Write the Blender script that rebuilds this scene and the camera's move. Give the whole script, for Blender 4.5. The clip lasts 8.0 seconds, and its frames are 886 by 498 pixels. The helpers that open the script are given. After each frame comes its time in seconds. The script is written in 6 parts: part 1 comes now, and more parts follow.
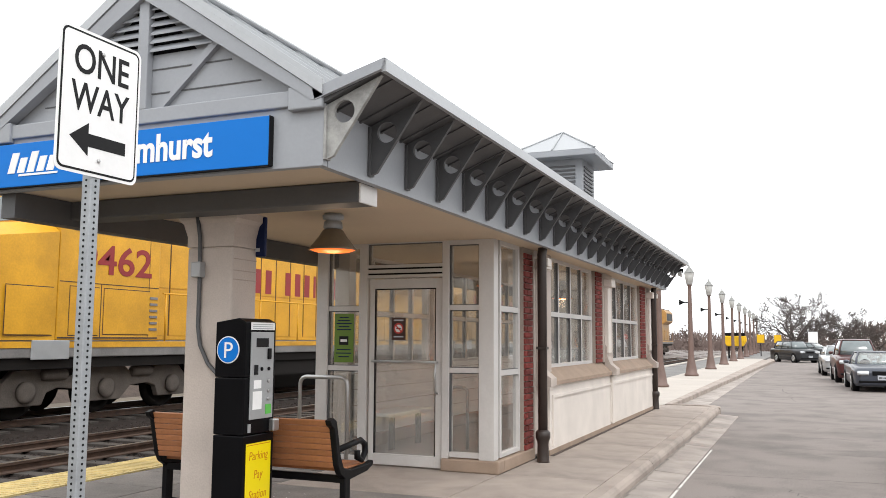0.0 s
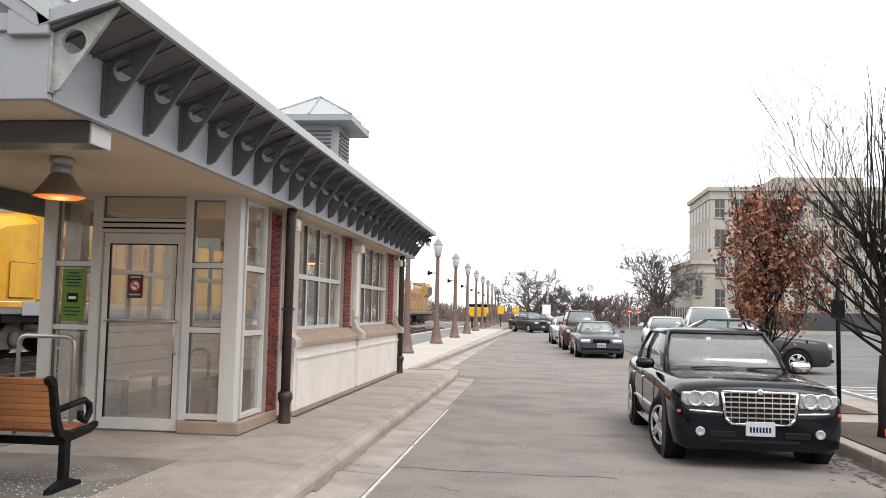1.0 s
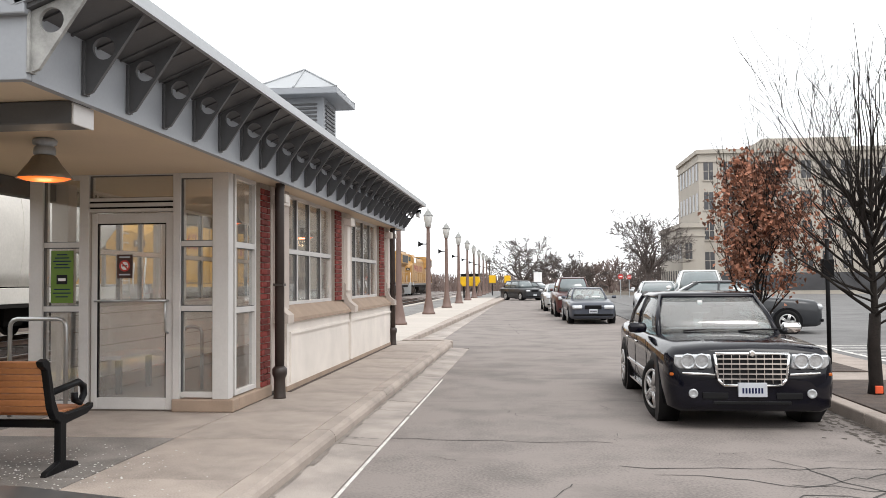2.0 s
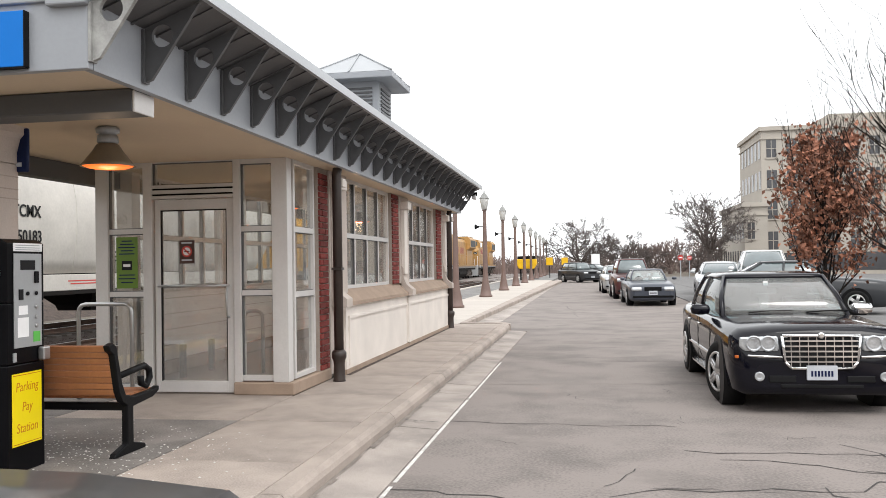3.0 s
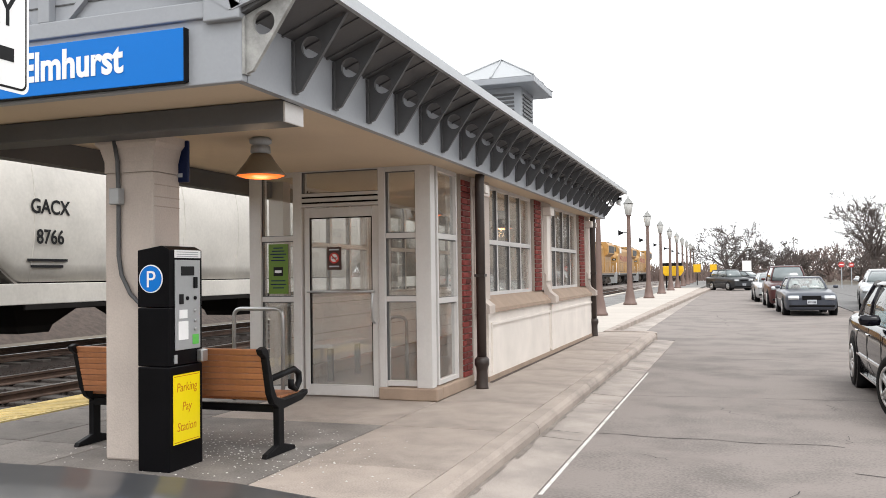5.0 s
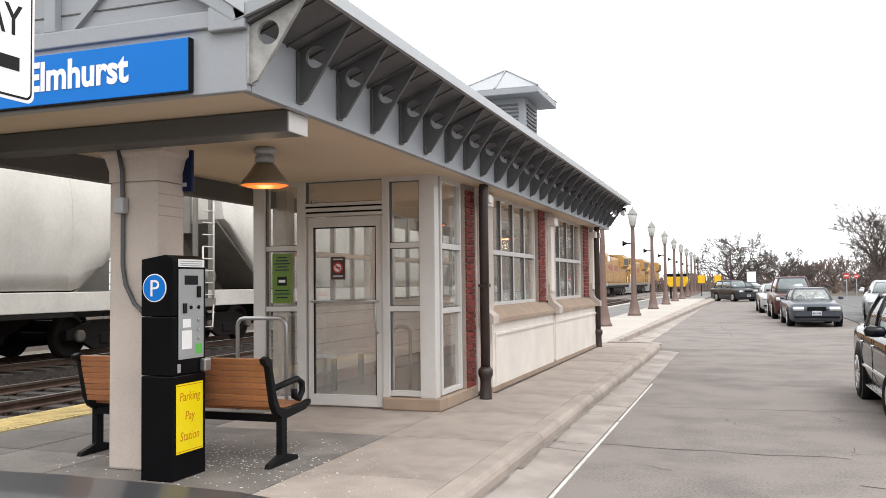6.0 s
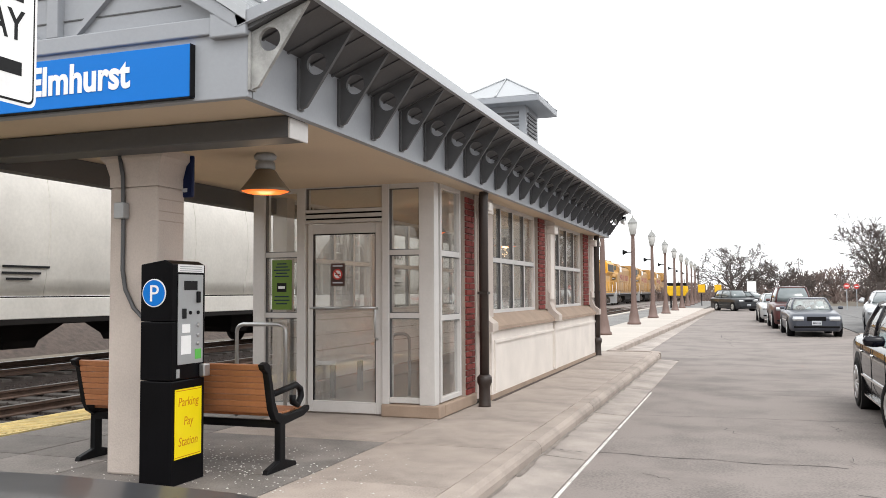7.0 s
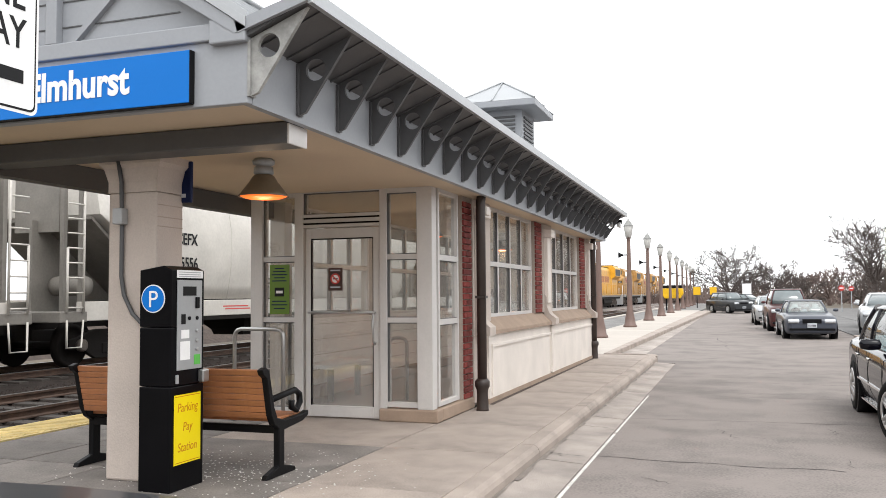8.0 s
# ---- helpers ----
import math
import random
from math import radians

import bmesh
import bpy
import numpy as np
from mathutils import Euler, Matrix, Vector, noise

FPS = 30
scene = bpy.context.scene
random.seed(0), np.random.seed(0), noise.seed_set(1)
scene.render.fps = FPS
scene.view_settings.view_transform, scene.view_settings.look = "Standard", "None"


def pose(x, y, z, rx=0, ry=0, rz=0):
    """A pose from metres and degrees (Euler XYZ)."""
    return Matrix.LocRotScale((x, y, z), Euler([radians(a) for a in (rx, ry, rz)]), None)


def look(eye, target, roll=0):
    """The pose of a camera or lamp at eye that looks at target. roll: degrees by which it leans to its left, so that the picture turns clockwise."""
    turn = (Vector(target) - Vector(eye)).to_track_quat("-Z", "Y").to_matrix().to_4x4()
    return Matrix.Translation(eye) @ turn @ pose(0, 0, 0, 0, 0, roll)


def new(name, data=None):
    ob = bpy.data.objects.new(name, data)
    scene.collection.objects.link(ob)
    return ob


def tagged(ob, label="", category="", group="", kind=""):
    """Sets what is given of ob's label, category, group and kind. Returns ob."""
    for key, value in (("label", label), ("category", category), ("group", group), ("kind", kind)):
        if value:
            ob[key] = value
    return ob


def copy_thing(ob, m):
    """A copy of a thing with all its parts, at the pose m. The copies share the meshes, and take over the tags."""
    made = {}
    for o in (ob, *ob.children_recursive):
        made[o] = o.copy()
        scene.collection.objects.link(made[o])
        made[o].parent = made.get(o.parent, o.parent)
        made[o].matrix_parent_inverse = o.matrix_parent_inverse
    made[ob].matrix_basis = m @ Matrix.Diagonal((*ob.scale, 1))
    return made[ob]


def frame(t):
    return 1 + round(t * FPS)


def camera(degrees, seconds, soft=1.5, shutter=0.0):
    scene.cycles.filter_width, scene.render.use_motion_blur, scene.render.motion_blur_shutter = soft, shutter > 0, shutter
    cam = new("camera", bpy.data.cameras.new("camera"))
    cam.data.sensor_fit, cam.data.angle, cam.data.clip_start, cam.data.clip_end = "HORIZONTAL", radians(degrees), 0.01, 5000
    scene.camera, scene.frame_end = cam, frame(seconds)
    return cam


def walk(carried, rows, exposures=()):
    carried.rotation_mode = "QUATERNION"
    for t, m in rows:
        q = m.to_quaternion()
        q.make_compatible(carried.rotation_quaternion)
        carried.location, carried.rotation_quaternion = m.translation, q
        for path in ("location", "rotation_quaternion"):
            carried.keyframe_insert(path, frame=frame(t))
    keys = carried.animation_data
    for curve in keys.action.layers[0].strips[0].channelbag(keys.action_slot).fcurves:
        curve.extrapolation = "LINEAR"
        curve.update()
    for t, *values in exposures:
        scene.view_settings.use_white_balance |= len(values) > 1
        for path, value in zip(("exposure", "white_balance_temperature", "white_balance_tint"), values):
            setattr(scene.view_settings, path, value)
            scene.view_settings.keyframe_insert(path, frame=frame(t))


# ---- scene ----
cam = camera(54.8, 8.0, soft=0.8)
# seconds, eye (x, y, z), yaw, pitch, roll
PATH = [
    (0, -0.041, -0.127, 1.570, 22.85, 5.98, 0.33),
    (0.5, 0.035, -0.161, 1.486, 12.92, 5.39, 0.81),
    (1, 0.039, -0.099, 1.477, 6.54, 4.18, 1.23),
    (1.5, 0.044, -0.101, 1.483, 5.00, 3.12, -0.43),
    (3, 0.016, -0.026, 1.482, 9.66, 1.11, -0.96),
    (3.5, 0.020, -0.030, 1.477, 11.41, 0.94, -1.59),
    (4, 0.015, -0.015, 1.482, 14.03, 0.99, -1.15),
    (4.5, 0.003, 0.015, 1.472, 16.67, 1.32, -1.64),
    (5, -0.034, 0.070, 1.483, 19.07, 1.70, -0.80),
    (6.5, -0.030, 0.075, 1.475, 19.38, 2.69, -0.57),
    (7, -0.022, 0.065, 1.472, 19.35, 2.92, -0.32),
    (7.5, -0.027, 0.069, 1.475, 18.82, 2.90, -0.29),
    (8, -0.041, 0.045, 1.487, 19.04, 3.11, -0.46),
]
walk(cam, [(t, pose(x, y, z, 0, 0, yaw) @ pose(0, 0, 0, 90 + pitch) @ pose(0, 0, 0, 0, 0, roll)) for t, x, y, z, yaw, pitch, roll in PATH],
     exposures=[(0.0, -0.02), (0.5, -0.05), (1.0, -0.09), (1.5, -0.1), (3.0, -0.02), (4.5, 0.02), (8.0, 0.03)])

# ---- light: an even white overcast sky and a broad soft sun ----
world = bpy.data.worlds.new("overcast")
scene.world = world
world.use_nodes = True
wn, wl = world.node_tree.nodes, world.node_tree.links
sky = wn.new("ShaderNodeTexSky")
sky.sky_type, sky.sun_disc = "NISHITA", False
sky.sun_elevation, sky.sun_rotation = radians(50), radians(150)
sky.dust_density, sky.air_density = 6.0, 1.0
pale = wn.new("ShaderNodeHueSaturation")
pale.inputs["Saturation"].default_value = 0.15
pale.inputs["Value"].default_value = 0.12
cloud = wn.new("ShaderNodeMixRGB")
cloud.inputs["Fac"].default_value = 0.8
cloud.inputs["Color2"].default_value = (0.97, 0.985, 1.0, 1)
wl.new(sky.outputs["Color"], pale.inputs["Color"])
wl.new(pale.outputs["Color"], cloud.inputs["Color1"])
wl.new(cloud.outputs["Color"], wn["Background"].inputs["Color"])
wn["Background"].inputs["Strength"].default_value = 2.05
sun_data = bpy.data.lights.new("sun", "SUN")
sun_data.energy, sun_data.angle, sun_data.color = 0.9, radians(25), (1.0, 0.97, 0.93)
sun = new("sun", sun_data)
sun.matrix_world = look((6, -8, 14), (0, 0, 0))


# ---- materials ----
def material(name, color, rough=0.7, metal=0.0, vary=0.15, scale=3.0, fine=60.0, bump=0.15, dark=None, spec=0.5, stain=0.0, coat=0.0, random_tint=0.0, grain=0.45):
    """Principled surface whose colour varies at a coarse and a fine scale, with fine relief and optional stains."""
    m = bpy.data.materials.new(name)
    m.use_nodes = True
    n, l = m.node_tree.nodes, m.node_tree.links
    b = n["Principled BSDF"]
    b.inputs["Metallic"].default_value, b.inputs["Specular IOR Level"].default_value = metal, spec
    b.inputs["Coat Weight"].default_value = coat
    b.inputs["Coat Roughness"].default_value = 0.04
    co = n.new("ShaderNodeTexCoord")
    big, small = n.new("ShaderNodeTexNoise"), n.new("ShaderNodeTexNoise")
    big.inputs["Scale"].default_value, big.inputs["Detail"].default_value = scale, 6
    small.inputs["Scale"].default_value, small.inputs["Detail"].default_value = fine, 3
    geo = n.new("ShaderNodeNewGeometry")
    for t in (big, small):
        l.new(geo.outputs["Position"] if dark == "world" else co.outputs["Object"], t.inputs["Vector"])
    add = n.new("ShaderNodeMath")
    add.operation = "MULTIPLY_ADD"
    add.inputs[1].default_value = grain
    l.new(small.outputs["Fac"], add.inputs[0])
    l.new(big.outputs["Fac"], add.inputs[2])
    ramp = n.new("ShaderNodeValToRGB")
    mean = 0.5 + 0.5 * grain
    ramp.color_ramp.elements[0].position, ramp.color_ramp.elements[1].position = mean - 0.27, min(1.0, mean + 0.27)
    lo, hi = [c * (1 - vary) for c in color], [min(1, c * (1 + vary)) for c in color]
    ramp.color_ramp.elements[0].color, ramp.color_ramp.elements[1].color = (*lo, 1), (*hi, 1)
    l.new(add.outputs[0], ramp.inputs["Fac"])
    out = ramp.outputs["Color"]
    if stain:
        blot = n.new("ShaderNodeTexNoise")
        blot.inputs["Scale"].default_value, blot.inputs["Detail"].default_value = scale * 0.37, 8
        blot.inputs["Roughness"].default_value = 0.7
        l.new(co.outputs["Object"], blot.inputs["Vector"])
        cut = n.new("ShaderNodeValToRGB")
        cut.color_ramp.elements[0].position, cut.color_ramp.elements[1].position = 0.5, 0.68
        l.new(blot.outputs["Fac"], cut.inputs["Fac"])
        k = n.new("ShaderNodeMath")
        k.operation, k.inputs[1].default_value = "MULTIPLY", stain
        l.new(cut.outputs["Color"], k.inputs[0])
        mix = n.new("ShaderNodeMixRGB")
        mix.inputs["Color2"].default_value = (*[c * 0.45 for c in color], 1)
        l.new(k.outputs[0], mix.inputs["Fac"])
        l.new(out, mix.inputs["Color1"])
        out = mix.outputs["Color"]
    if random_tint:
        info = n.new("ShaderNodeObjectInfo")
        hs = n.new("ShaderNodeHueSaturation")
        mr = n.new("ShaderNodeMapRange")
        mr.inputs["To Min"].default_value, mr.inputs["To Max"].default_value = 1 - random_tint, 1 + random_tint
        l.new(info.outputs["Random"], mr.inputs["Value"])
        l.new(mr.outputs["Result"], hs.inputs["Value"])
        l.new(out, hs.inputs["Color"])
        out = hs.outputs["Color"]
    l.new(out, b.inputs["Base Color"])
    rr = n.new("ShaderNodeMapRange")
    rr.inputs["To Min"].default_value, rr.inputs["To Max"].default_value = max(0.02, rough * 0.85), min(1, rough * 1.15)
    l.new(big.outputs["Fac"], rr.inputs["Value"])
    l.new(rr.outputs["Result"], b.inputs["Roughness"])
    if bump:
        bp = n.new("ShaderNodeBump")
        bp.inputs["Strength"].default_value, bp.inputs["Distance"].default_value = bump, 0.01
        l.new(small.outputs["Fac"], bp.inputs["Height"])
        l.new(bp.outputs["Normal"], b.inputs["Normal"])
    return m


def glowing(name, color, strength):
    m = material(name, color, 0.5, bump=0)
    m.node_tree.nodes["Principled BSDF"].inputs["Emission Color"].default_value = (*color, 1)
    m.node_tree.nodes["Principled BSDF"].inputs["Emission Strength"].default_value = strength
    return m


def window_glass(name, tint, veil=0.1, gloss=1.5):
    """A thin pane: clear with a tint, a pale film for dust and for the veil of reflected sky, and gloss that grows
    towards grazing.
    """
    m = bpy.data.materials.new(name)
    m.use_nodes = True
    n, l = m.node_tree.nodes, m.node_tree.links
    n.remove(n["Principled BSDF"])
    clear, film, shine = n.new("ShaderNodeBsdfTransparent"), n.new("ShaderNodeBsdfDiffuse"), n.new("ShaderNodeBsdfGlossy")
    clear.inputs["Color"].default_value = (*tint, 1)
    film.inputs["Color"].default_value = (0.62, 0.60, 0.57, 1)
    shine.inputs["Roughness"].default_value = 0.015
    co, tex, ramp = n.new("ShaderNodeTexCoord"), n.new("ShaderNodeTexNoise"), n.new("ShaderNodeMapRange")
    tex.inputs["Scale"].default_value, tex.inputs["Detail"].default_value = 2.5, 6
    ramp.inputs["To Min"].default_value, ramp.inputs["To Max"].default_value = veil * 0.5, veil * 1.5
    l.new(co.outputs["Object"], tex.inputs["Vector"])
    l.new(tex.outputs["Fac"], ramp.inputs["Value"])
    veiled, mix, edge = n.new("ShaderNodeMixShader"), n.new("ShaderNodeMixShader"), n.new("ShaderNodeLayerWeight")
    edge.inputs["Blend"].default_value = 0.5
    power, fr = n.new("ShaderNodeMath"), n.new("ShaderNodeMath")
    power.operation, power.inputs[1].default_value = "POWER", 5.0
    fr.operation, fr.inputs[1].default_value, fr.inputs[2].default_value = "MULTIPLY_ADD", 0.6, ((gloss - 1) / (gloss + 1)) ** 2
    l.new(edge.outputs["Facing"], power.inputs[0])
    l.new(power.outputs[0], fr.inputs[0])
    l.new(ramp.outputs["Result"], veiled.inputs["Fac"])
    l.new(clear.outputs["BSDF"], veiled.inputs[1])
    l.new(film.outputs["BSDF"], veiled.inputs[2])
    l.new(fr.outputs[0], mix.inputs["Fac"])
    l.new(veiled.outputs["Shader"], mix.inputs[1])
    l.new(shine.outputs["BSDF"], mix.inputs[2])
    l.new(mix.outputs["Shader"], n["Material Output"].inputs["Surface"])
    return m


ASPHALT = material("asphalt", (0.182, 0.158, 0.145), 0.92, vary=0.26, scale=1.3, fine=45, bump=0.4, stain=0.5, grain=0.9)
ASPHALT_DARK = material("platform_asphalt", (0.16, 0.155, 0.15), 0.9, vary=0.35, scale=0.8, fine=90, bump=0.5, stain=0.3, grain=0.8)
ASPHALT_LOT = material("car_park_asphalt", (0.13, 0.127, 0.125), 0.9, vary=0.3, scale=0.8, fine=60, bump=0.5, stain=0.3, grain=0.8)
CONCRETE = material("concrete", (0.305, 0.258, 0.225), 0.88, vary=0.24, scale=2.2, fine=80, bump=0.3, stain=0.35, random_tint=0.045, grain=0.8)
CONCRETE_PALE = material("pale_concrete", (0.44, 0.40, 0.36), 0.88, vary=0.12, scale=0.9, fine=110, bump=0.3, stain=0.2, random_tint=0.05)
GUTTER = material("gutter_concrete", (0.31, 0.272, 0.245), 0.9, vary=0.3, scale=2.0, fine=110, bump=0.4, stain=0.5, grain=0.7)
BALLAST = material("ballast", (0.03, 0.023, 0.02), 0.95, vary=0.55, scale=6, fine=34, bump=1.0, stain=0.3, spec=0.2)
DIRT = material("dirt", (0.12, 0.10, 0.075), 0.95, vary=0.4, scale=0.3, fine=9, bump=0.6)
MULCH = material("mulch", (0.075, 0.055, 0.045), 0.95, vary=0.5, scale=5, fine=60, bump=1.0)
LINE_PAINT = material("road_paint", (0.62, 0.6, 0.57), 0.8, vary=0.3, scale=9, fine=50, stain=0.7)
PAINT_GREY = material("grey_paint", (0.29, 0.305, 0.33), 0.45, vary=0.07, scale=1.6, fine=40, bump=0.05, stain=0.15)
# Grey with shade put into its colour under the eaves; plain dark paint elsewhere.
PAINT_DARK_AND_SHADED = material("dark_and_shaded_grey_paint", (0.085, 0.086, 0.09), 0.5, vary=0.1, scale=2.0, fine=40, bump=0.06, stain=0.2)
PAINT_WORN = material("worn_paint", (0.30, 0.30, 0.29), 0.55, vary=0.35, scale=7.0, fine=40, bump=0.2, stain=0.5)
FRAME_GREY = material("frame_paint", (0.58, 0.56, 0.545), 0.45, vary=0.08, scale=2.0, fine=50, bump=0.04, stain=0.15)
ROOF_METAL = material("roof_metal", (0.40, 0.415, 0.43), 0.38, 0.35, vary=0.08, scale=1.2, fine=30, bump=0.03, stain=0.15)
SOFFIT = material("soffit_paint", (0.60, 0.485, 0.355), 0.7, vary=0.06, scale=1.1, fine=40, bump=0.05, stain=0.12)
STONE = material("limestone", (0.50, 0.435, 0.39), 0.85, vary=0.14, scale=2.2, fine=70, bump=0.25, stain=0.3)
STONE_WHITE = material("white_stone", (0.70, 0.645, 0.595), 0.85, vary=0.1, scale=2.0, fine=70, bump=0.2, stain=0.15)
STONE_TAN = material("tan_stone", (0.33, 0.245, 0.185), 0.85, vary=0.16, scale=4.0, fine=70, bump=0.3, stain=0.3)
BRICK = material("red_brick", (0.17, 0.026, 0.02), 0.85, vary=0.22, scale=9, fine=120, bump=0.4, random_tint=0.3)
MORTAR = material("mortar", (0.36, 0.31, 0.27), 0.95, vary=0.15, scale=6, fine=100, bump=0.4)
BROWN_PIPE = material("brown_metal", (0.035, 0.024, 0.02), 0.45, vary=0.3, scale=5, fine=50, bump=0.08)
BLACK_METAL = material("black_metal", (0.006, 0.006, 0.007), 0.45, vary=0.3, scale=5, fine=60, bump=0.1, spec=0.12)
BLACK_GLOSS = material("black_enamel", (0.004, 0.004, 0.005), 0.32, vary=0.25, scale=3, fine=50, bump=0.03, spec=0.09)
STEEL = material("brushed_steel", (0.45, 0.45, 0.45), 0.35, 0.85, vary=0.1, scale=4, fine=90, bump=0.06)
GALV = material("galvanised_steel", (0.36, 0.38, 0.40), 0.5, 0.45, vary=0.16, scale=14, fine=90, bump=0.08)
PANEL_GREY = material("panel_grey", (0.38, 0.39, 0.40), 0.4, 0.3, vary=0.06, scale=5, fine=60, bump=0.03)
CHROME = material("chrome", (0.80, 0.80, 0.80), 0.12, 1.0, vary=0.03, bump=0)
RAIL_STEEL = material("rail_steel", (0.40, 0.38, 0.37), 0.3, 0.9, vary=0.15, scale=3, fine=40, bump=0.05)
RUST = material("rusty_steel", (0.075, 0.045, 0.032), 0.9, vary=0.35, scale=6, fine=50, bump=0.3)
TIE_WOOD = material("tie_wood", (0.045, 0.038, 0.033), 0.95, vary=0.4, scale=5, fine=50, bump=0.6)
WOOD = material("bench_slats", (0.34, 0.135, 0.055), 0.5, vary=0.18, scale=4, fine=40, bump=0.12, random_tint=0.12)
BLUE = material("blue_sign", (0.006, 0.16, 0.56), 0.4, vary=0.03, bump=0, spec=0.15)
NAVY = material("navy_sign", (0.006, 0.014, 0.06), 0.4, vary=0.1, bump=0, spec=0.2)
WHITE = material("white_enamel", (0.80, 0.80, 0.80), 0.4, vary=0.03, bump=0)
SIGN_WHITE = material("sign_white", (0.84, 0.84, 0.84), 0.35, vary=0.04, scale=6, bump=0)
BLACK_PRINT = material("black_print", (0.008, 0.008, 0.009), 0.5, vary=0.1, bump=0, spec=0.2)
YELLOW_STICKER = material("yellow_sticker", (0.86, 0.68, 0.0), 0.4, vary=0.03, bump=0)
ORANGE_PRINT = material("orange_print", (0.55, 0.20, 0.0), 0.5, vary=0.05, bump=0)
YELLOW_STRIP = material("tactile_yellow", (0.60, 0.47, 0.21), 0.75, vary=0.22, scale=5, fine=40, bump=0.2, stain=0.35)
LOCO_YELLOW = material("loco_yellow", (0.66, 0.33, 0.015), 0.42, vary=0.2, scale=1.3, fine=26, bump=0.05, stain=0.3)
# Duller yellow for the far engines: distance haze and dirt put into one colour.
LOCO_DULL = material("loco_hazed_dirty_yellow", (0.40, 0.22, 0.065), 0.5, vary=0.25, scale=1.3, fine=26, bump=0.05, stain=0.45)
LOCO_GREY = material("loco_grey", (0.20, 0.19, 0.185), 0.6, vary=0.25, scale=2.0, fine=30, bump=0.1, stain=0.4)
LOCO_RED = material("loco_red", (0.26, 0.018, 0.02), 0.5, vary=0.15, bump=0)
TRUCK_GRIME = material("truck_grime", (0.012, 0.010, 0.009), 0.85, vary=0.4, scale=4, fine=40, bump=0.3, spec=0.2)
TRUCK_GREY = material("truck_grey", (0.12, 0.10, 0.085), 0.8, vary=0.35, scale=3, fine=40, bump=0.3)
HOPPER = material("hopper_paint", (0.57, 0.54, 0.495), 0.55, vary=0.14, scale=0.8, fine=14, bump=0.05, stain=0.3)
# Darker, stained copy of the hopper paint: the car ends' shade as colour.
HOPPER_SHADED = material("hopper_shaded_ends", (0.20, 0.185, 0.165), 0.65, vary=0.2, scale=1.5, fine=20, bump=0.1, stain=0.4)
LAMP_TAUPE = material("lamp_shade_metal", (0.22, 0.18, 0.13), 0.45, 0.3, vary=0.12, bump=0.03)
LAMP_GLOW = glowing("lamp_glow", (1.0, 0.17, 0.025), 1.2)
LAMP_POST = material("brown_post", (0.15, 0.096, 0.08), 0.5, vary=0.15, scale=3, fine=40, bump=0.06)
LANTERN_METAL = material("lantern_metal", (0.26, 0.26, 0.25), 0.5, 0.3, vary=0.15, bump=0.03)
LANTERN = material("lantern_glass", (0.62, 0.62, 0.60), 0.3, vary=0.06, bump=0)
# The third value is pale film: some dust, mostly painted sky and street reflection.
GLASS = window_glass("pane_glass", (0.97, 0.98, 0.975), 0.10, 1.8)
DOOR_GLASS = window_glass("door_glass", (0.97, 0.975, 0.975), 0.2, 1.8)
CAR_CLEAR = window_glass("car_clear_glass", (0.70, 0.84, 0.86), 0.24, 2.1)
SEAT_DARK = material("dark_seat_cloth", (0.06, 0.06, 0.065), 0.85, vary=0.15, fine=80, bump=0.1)
SEAT = material("seat_cloth", (0.46, 0.46, 0.45), 0.85, vary=0.1, fine=80, bump=0.1)
WHITE_BLOCK = material("painted_block", (0.82, 0.81, 0.795), 0.7, vary=0.08, scale=2.4, fine=50, bump=0.2, stain=0.15)
FLOOR_DARK = material("shelter_floor", (0.24, 0.20, 0.175), 0.8, vary=0.2, scale=2, fine=50, bump=0.2)
GREEN = material("green_poster", (0.11, 0.20, 0.015), 0.45, vary=0.12, scale=6, bump=0)
GREEN_LIGHT = material("green_sticker", (0.10, 0.45, 0.07), 0.45, vary=0.1, bump=0)
RED_PRINT = material("red_print", (0.55, 0.05, 0.04), 0.5, vary=0.05, bump=0)
MAROON = material("maroon_sign", (0.05, 0.018, 0.014), 0.5, vary=0.1, bump=0)
CAR_BLACK = material("black_car_paint", (0.004, 0.004, 0.008), 0.09, 0.0, vary=0.05, bump=0, spec=0.32)
CAR_BLUE = material("slate_car_paint", (0.055, 0.062, 0.08), 0.35, 0.1, vary=0.05, bump=0, spec=0.3, coat=0.35)
CAR_MAROON = material("maroon_car_paint", (0.07, 0.02, 0.02), 0.35, 0.1, vary=0.05, bump=0, spec=0.3, coat=0.35)
CAR_SILVER = material("silver_car_paint", (0.45, 0.46, 0.47), 0.35, 0.4, vary=0.05, bump=0, coat=0.8)
CAR_WHITE = material("white_car_paint", (0.70, 0.70, 0.70), 0.35, vary=0.05, bump=0, coat=0.8)
CAR_GREY = material("dark_grey_car_paint", (0.03, 0.032, 0.036), 0.35, 0.1, vary=0.05, bump=0, spec=0.3, coat=0.35)
CAR_GLASS = material("car_glass", (0.09, 0.115, 0.12), 0.05, vary=0.1, bump=0, spec=1.0, coat=1.0)
TYRE = material("tyre_rubber", (0.009, 0.009, 0.009), 0.8, vary=0.3, fine=60, bump=0.2, spec=0.2)
ALLOY = material("alloy_wheel", (0.55, 0.55, 0.55), 0.3, 0.8, vary=0.06, bump=0)
HEADLIGHT = material("headlight_glass", (0.50, 0.52, 0.54), 0.12, 0.5, vary=0.25, scale=18, fine=60, bump=0.1, coat=1.0)
AMBER = material("amber_lens", (0.45, 0.10, 0.01), 0.25, bump=0)
PLATE = material("plate_white", (0.48, 0.50, 0.54), 0.5, vary=0.08, scale=10, bump=0)
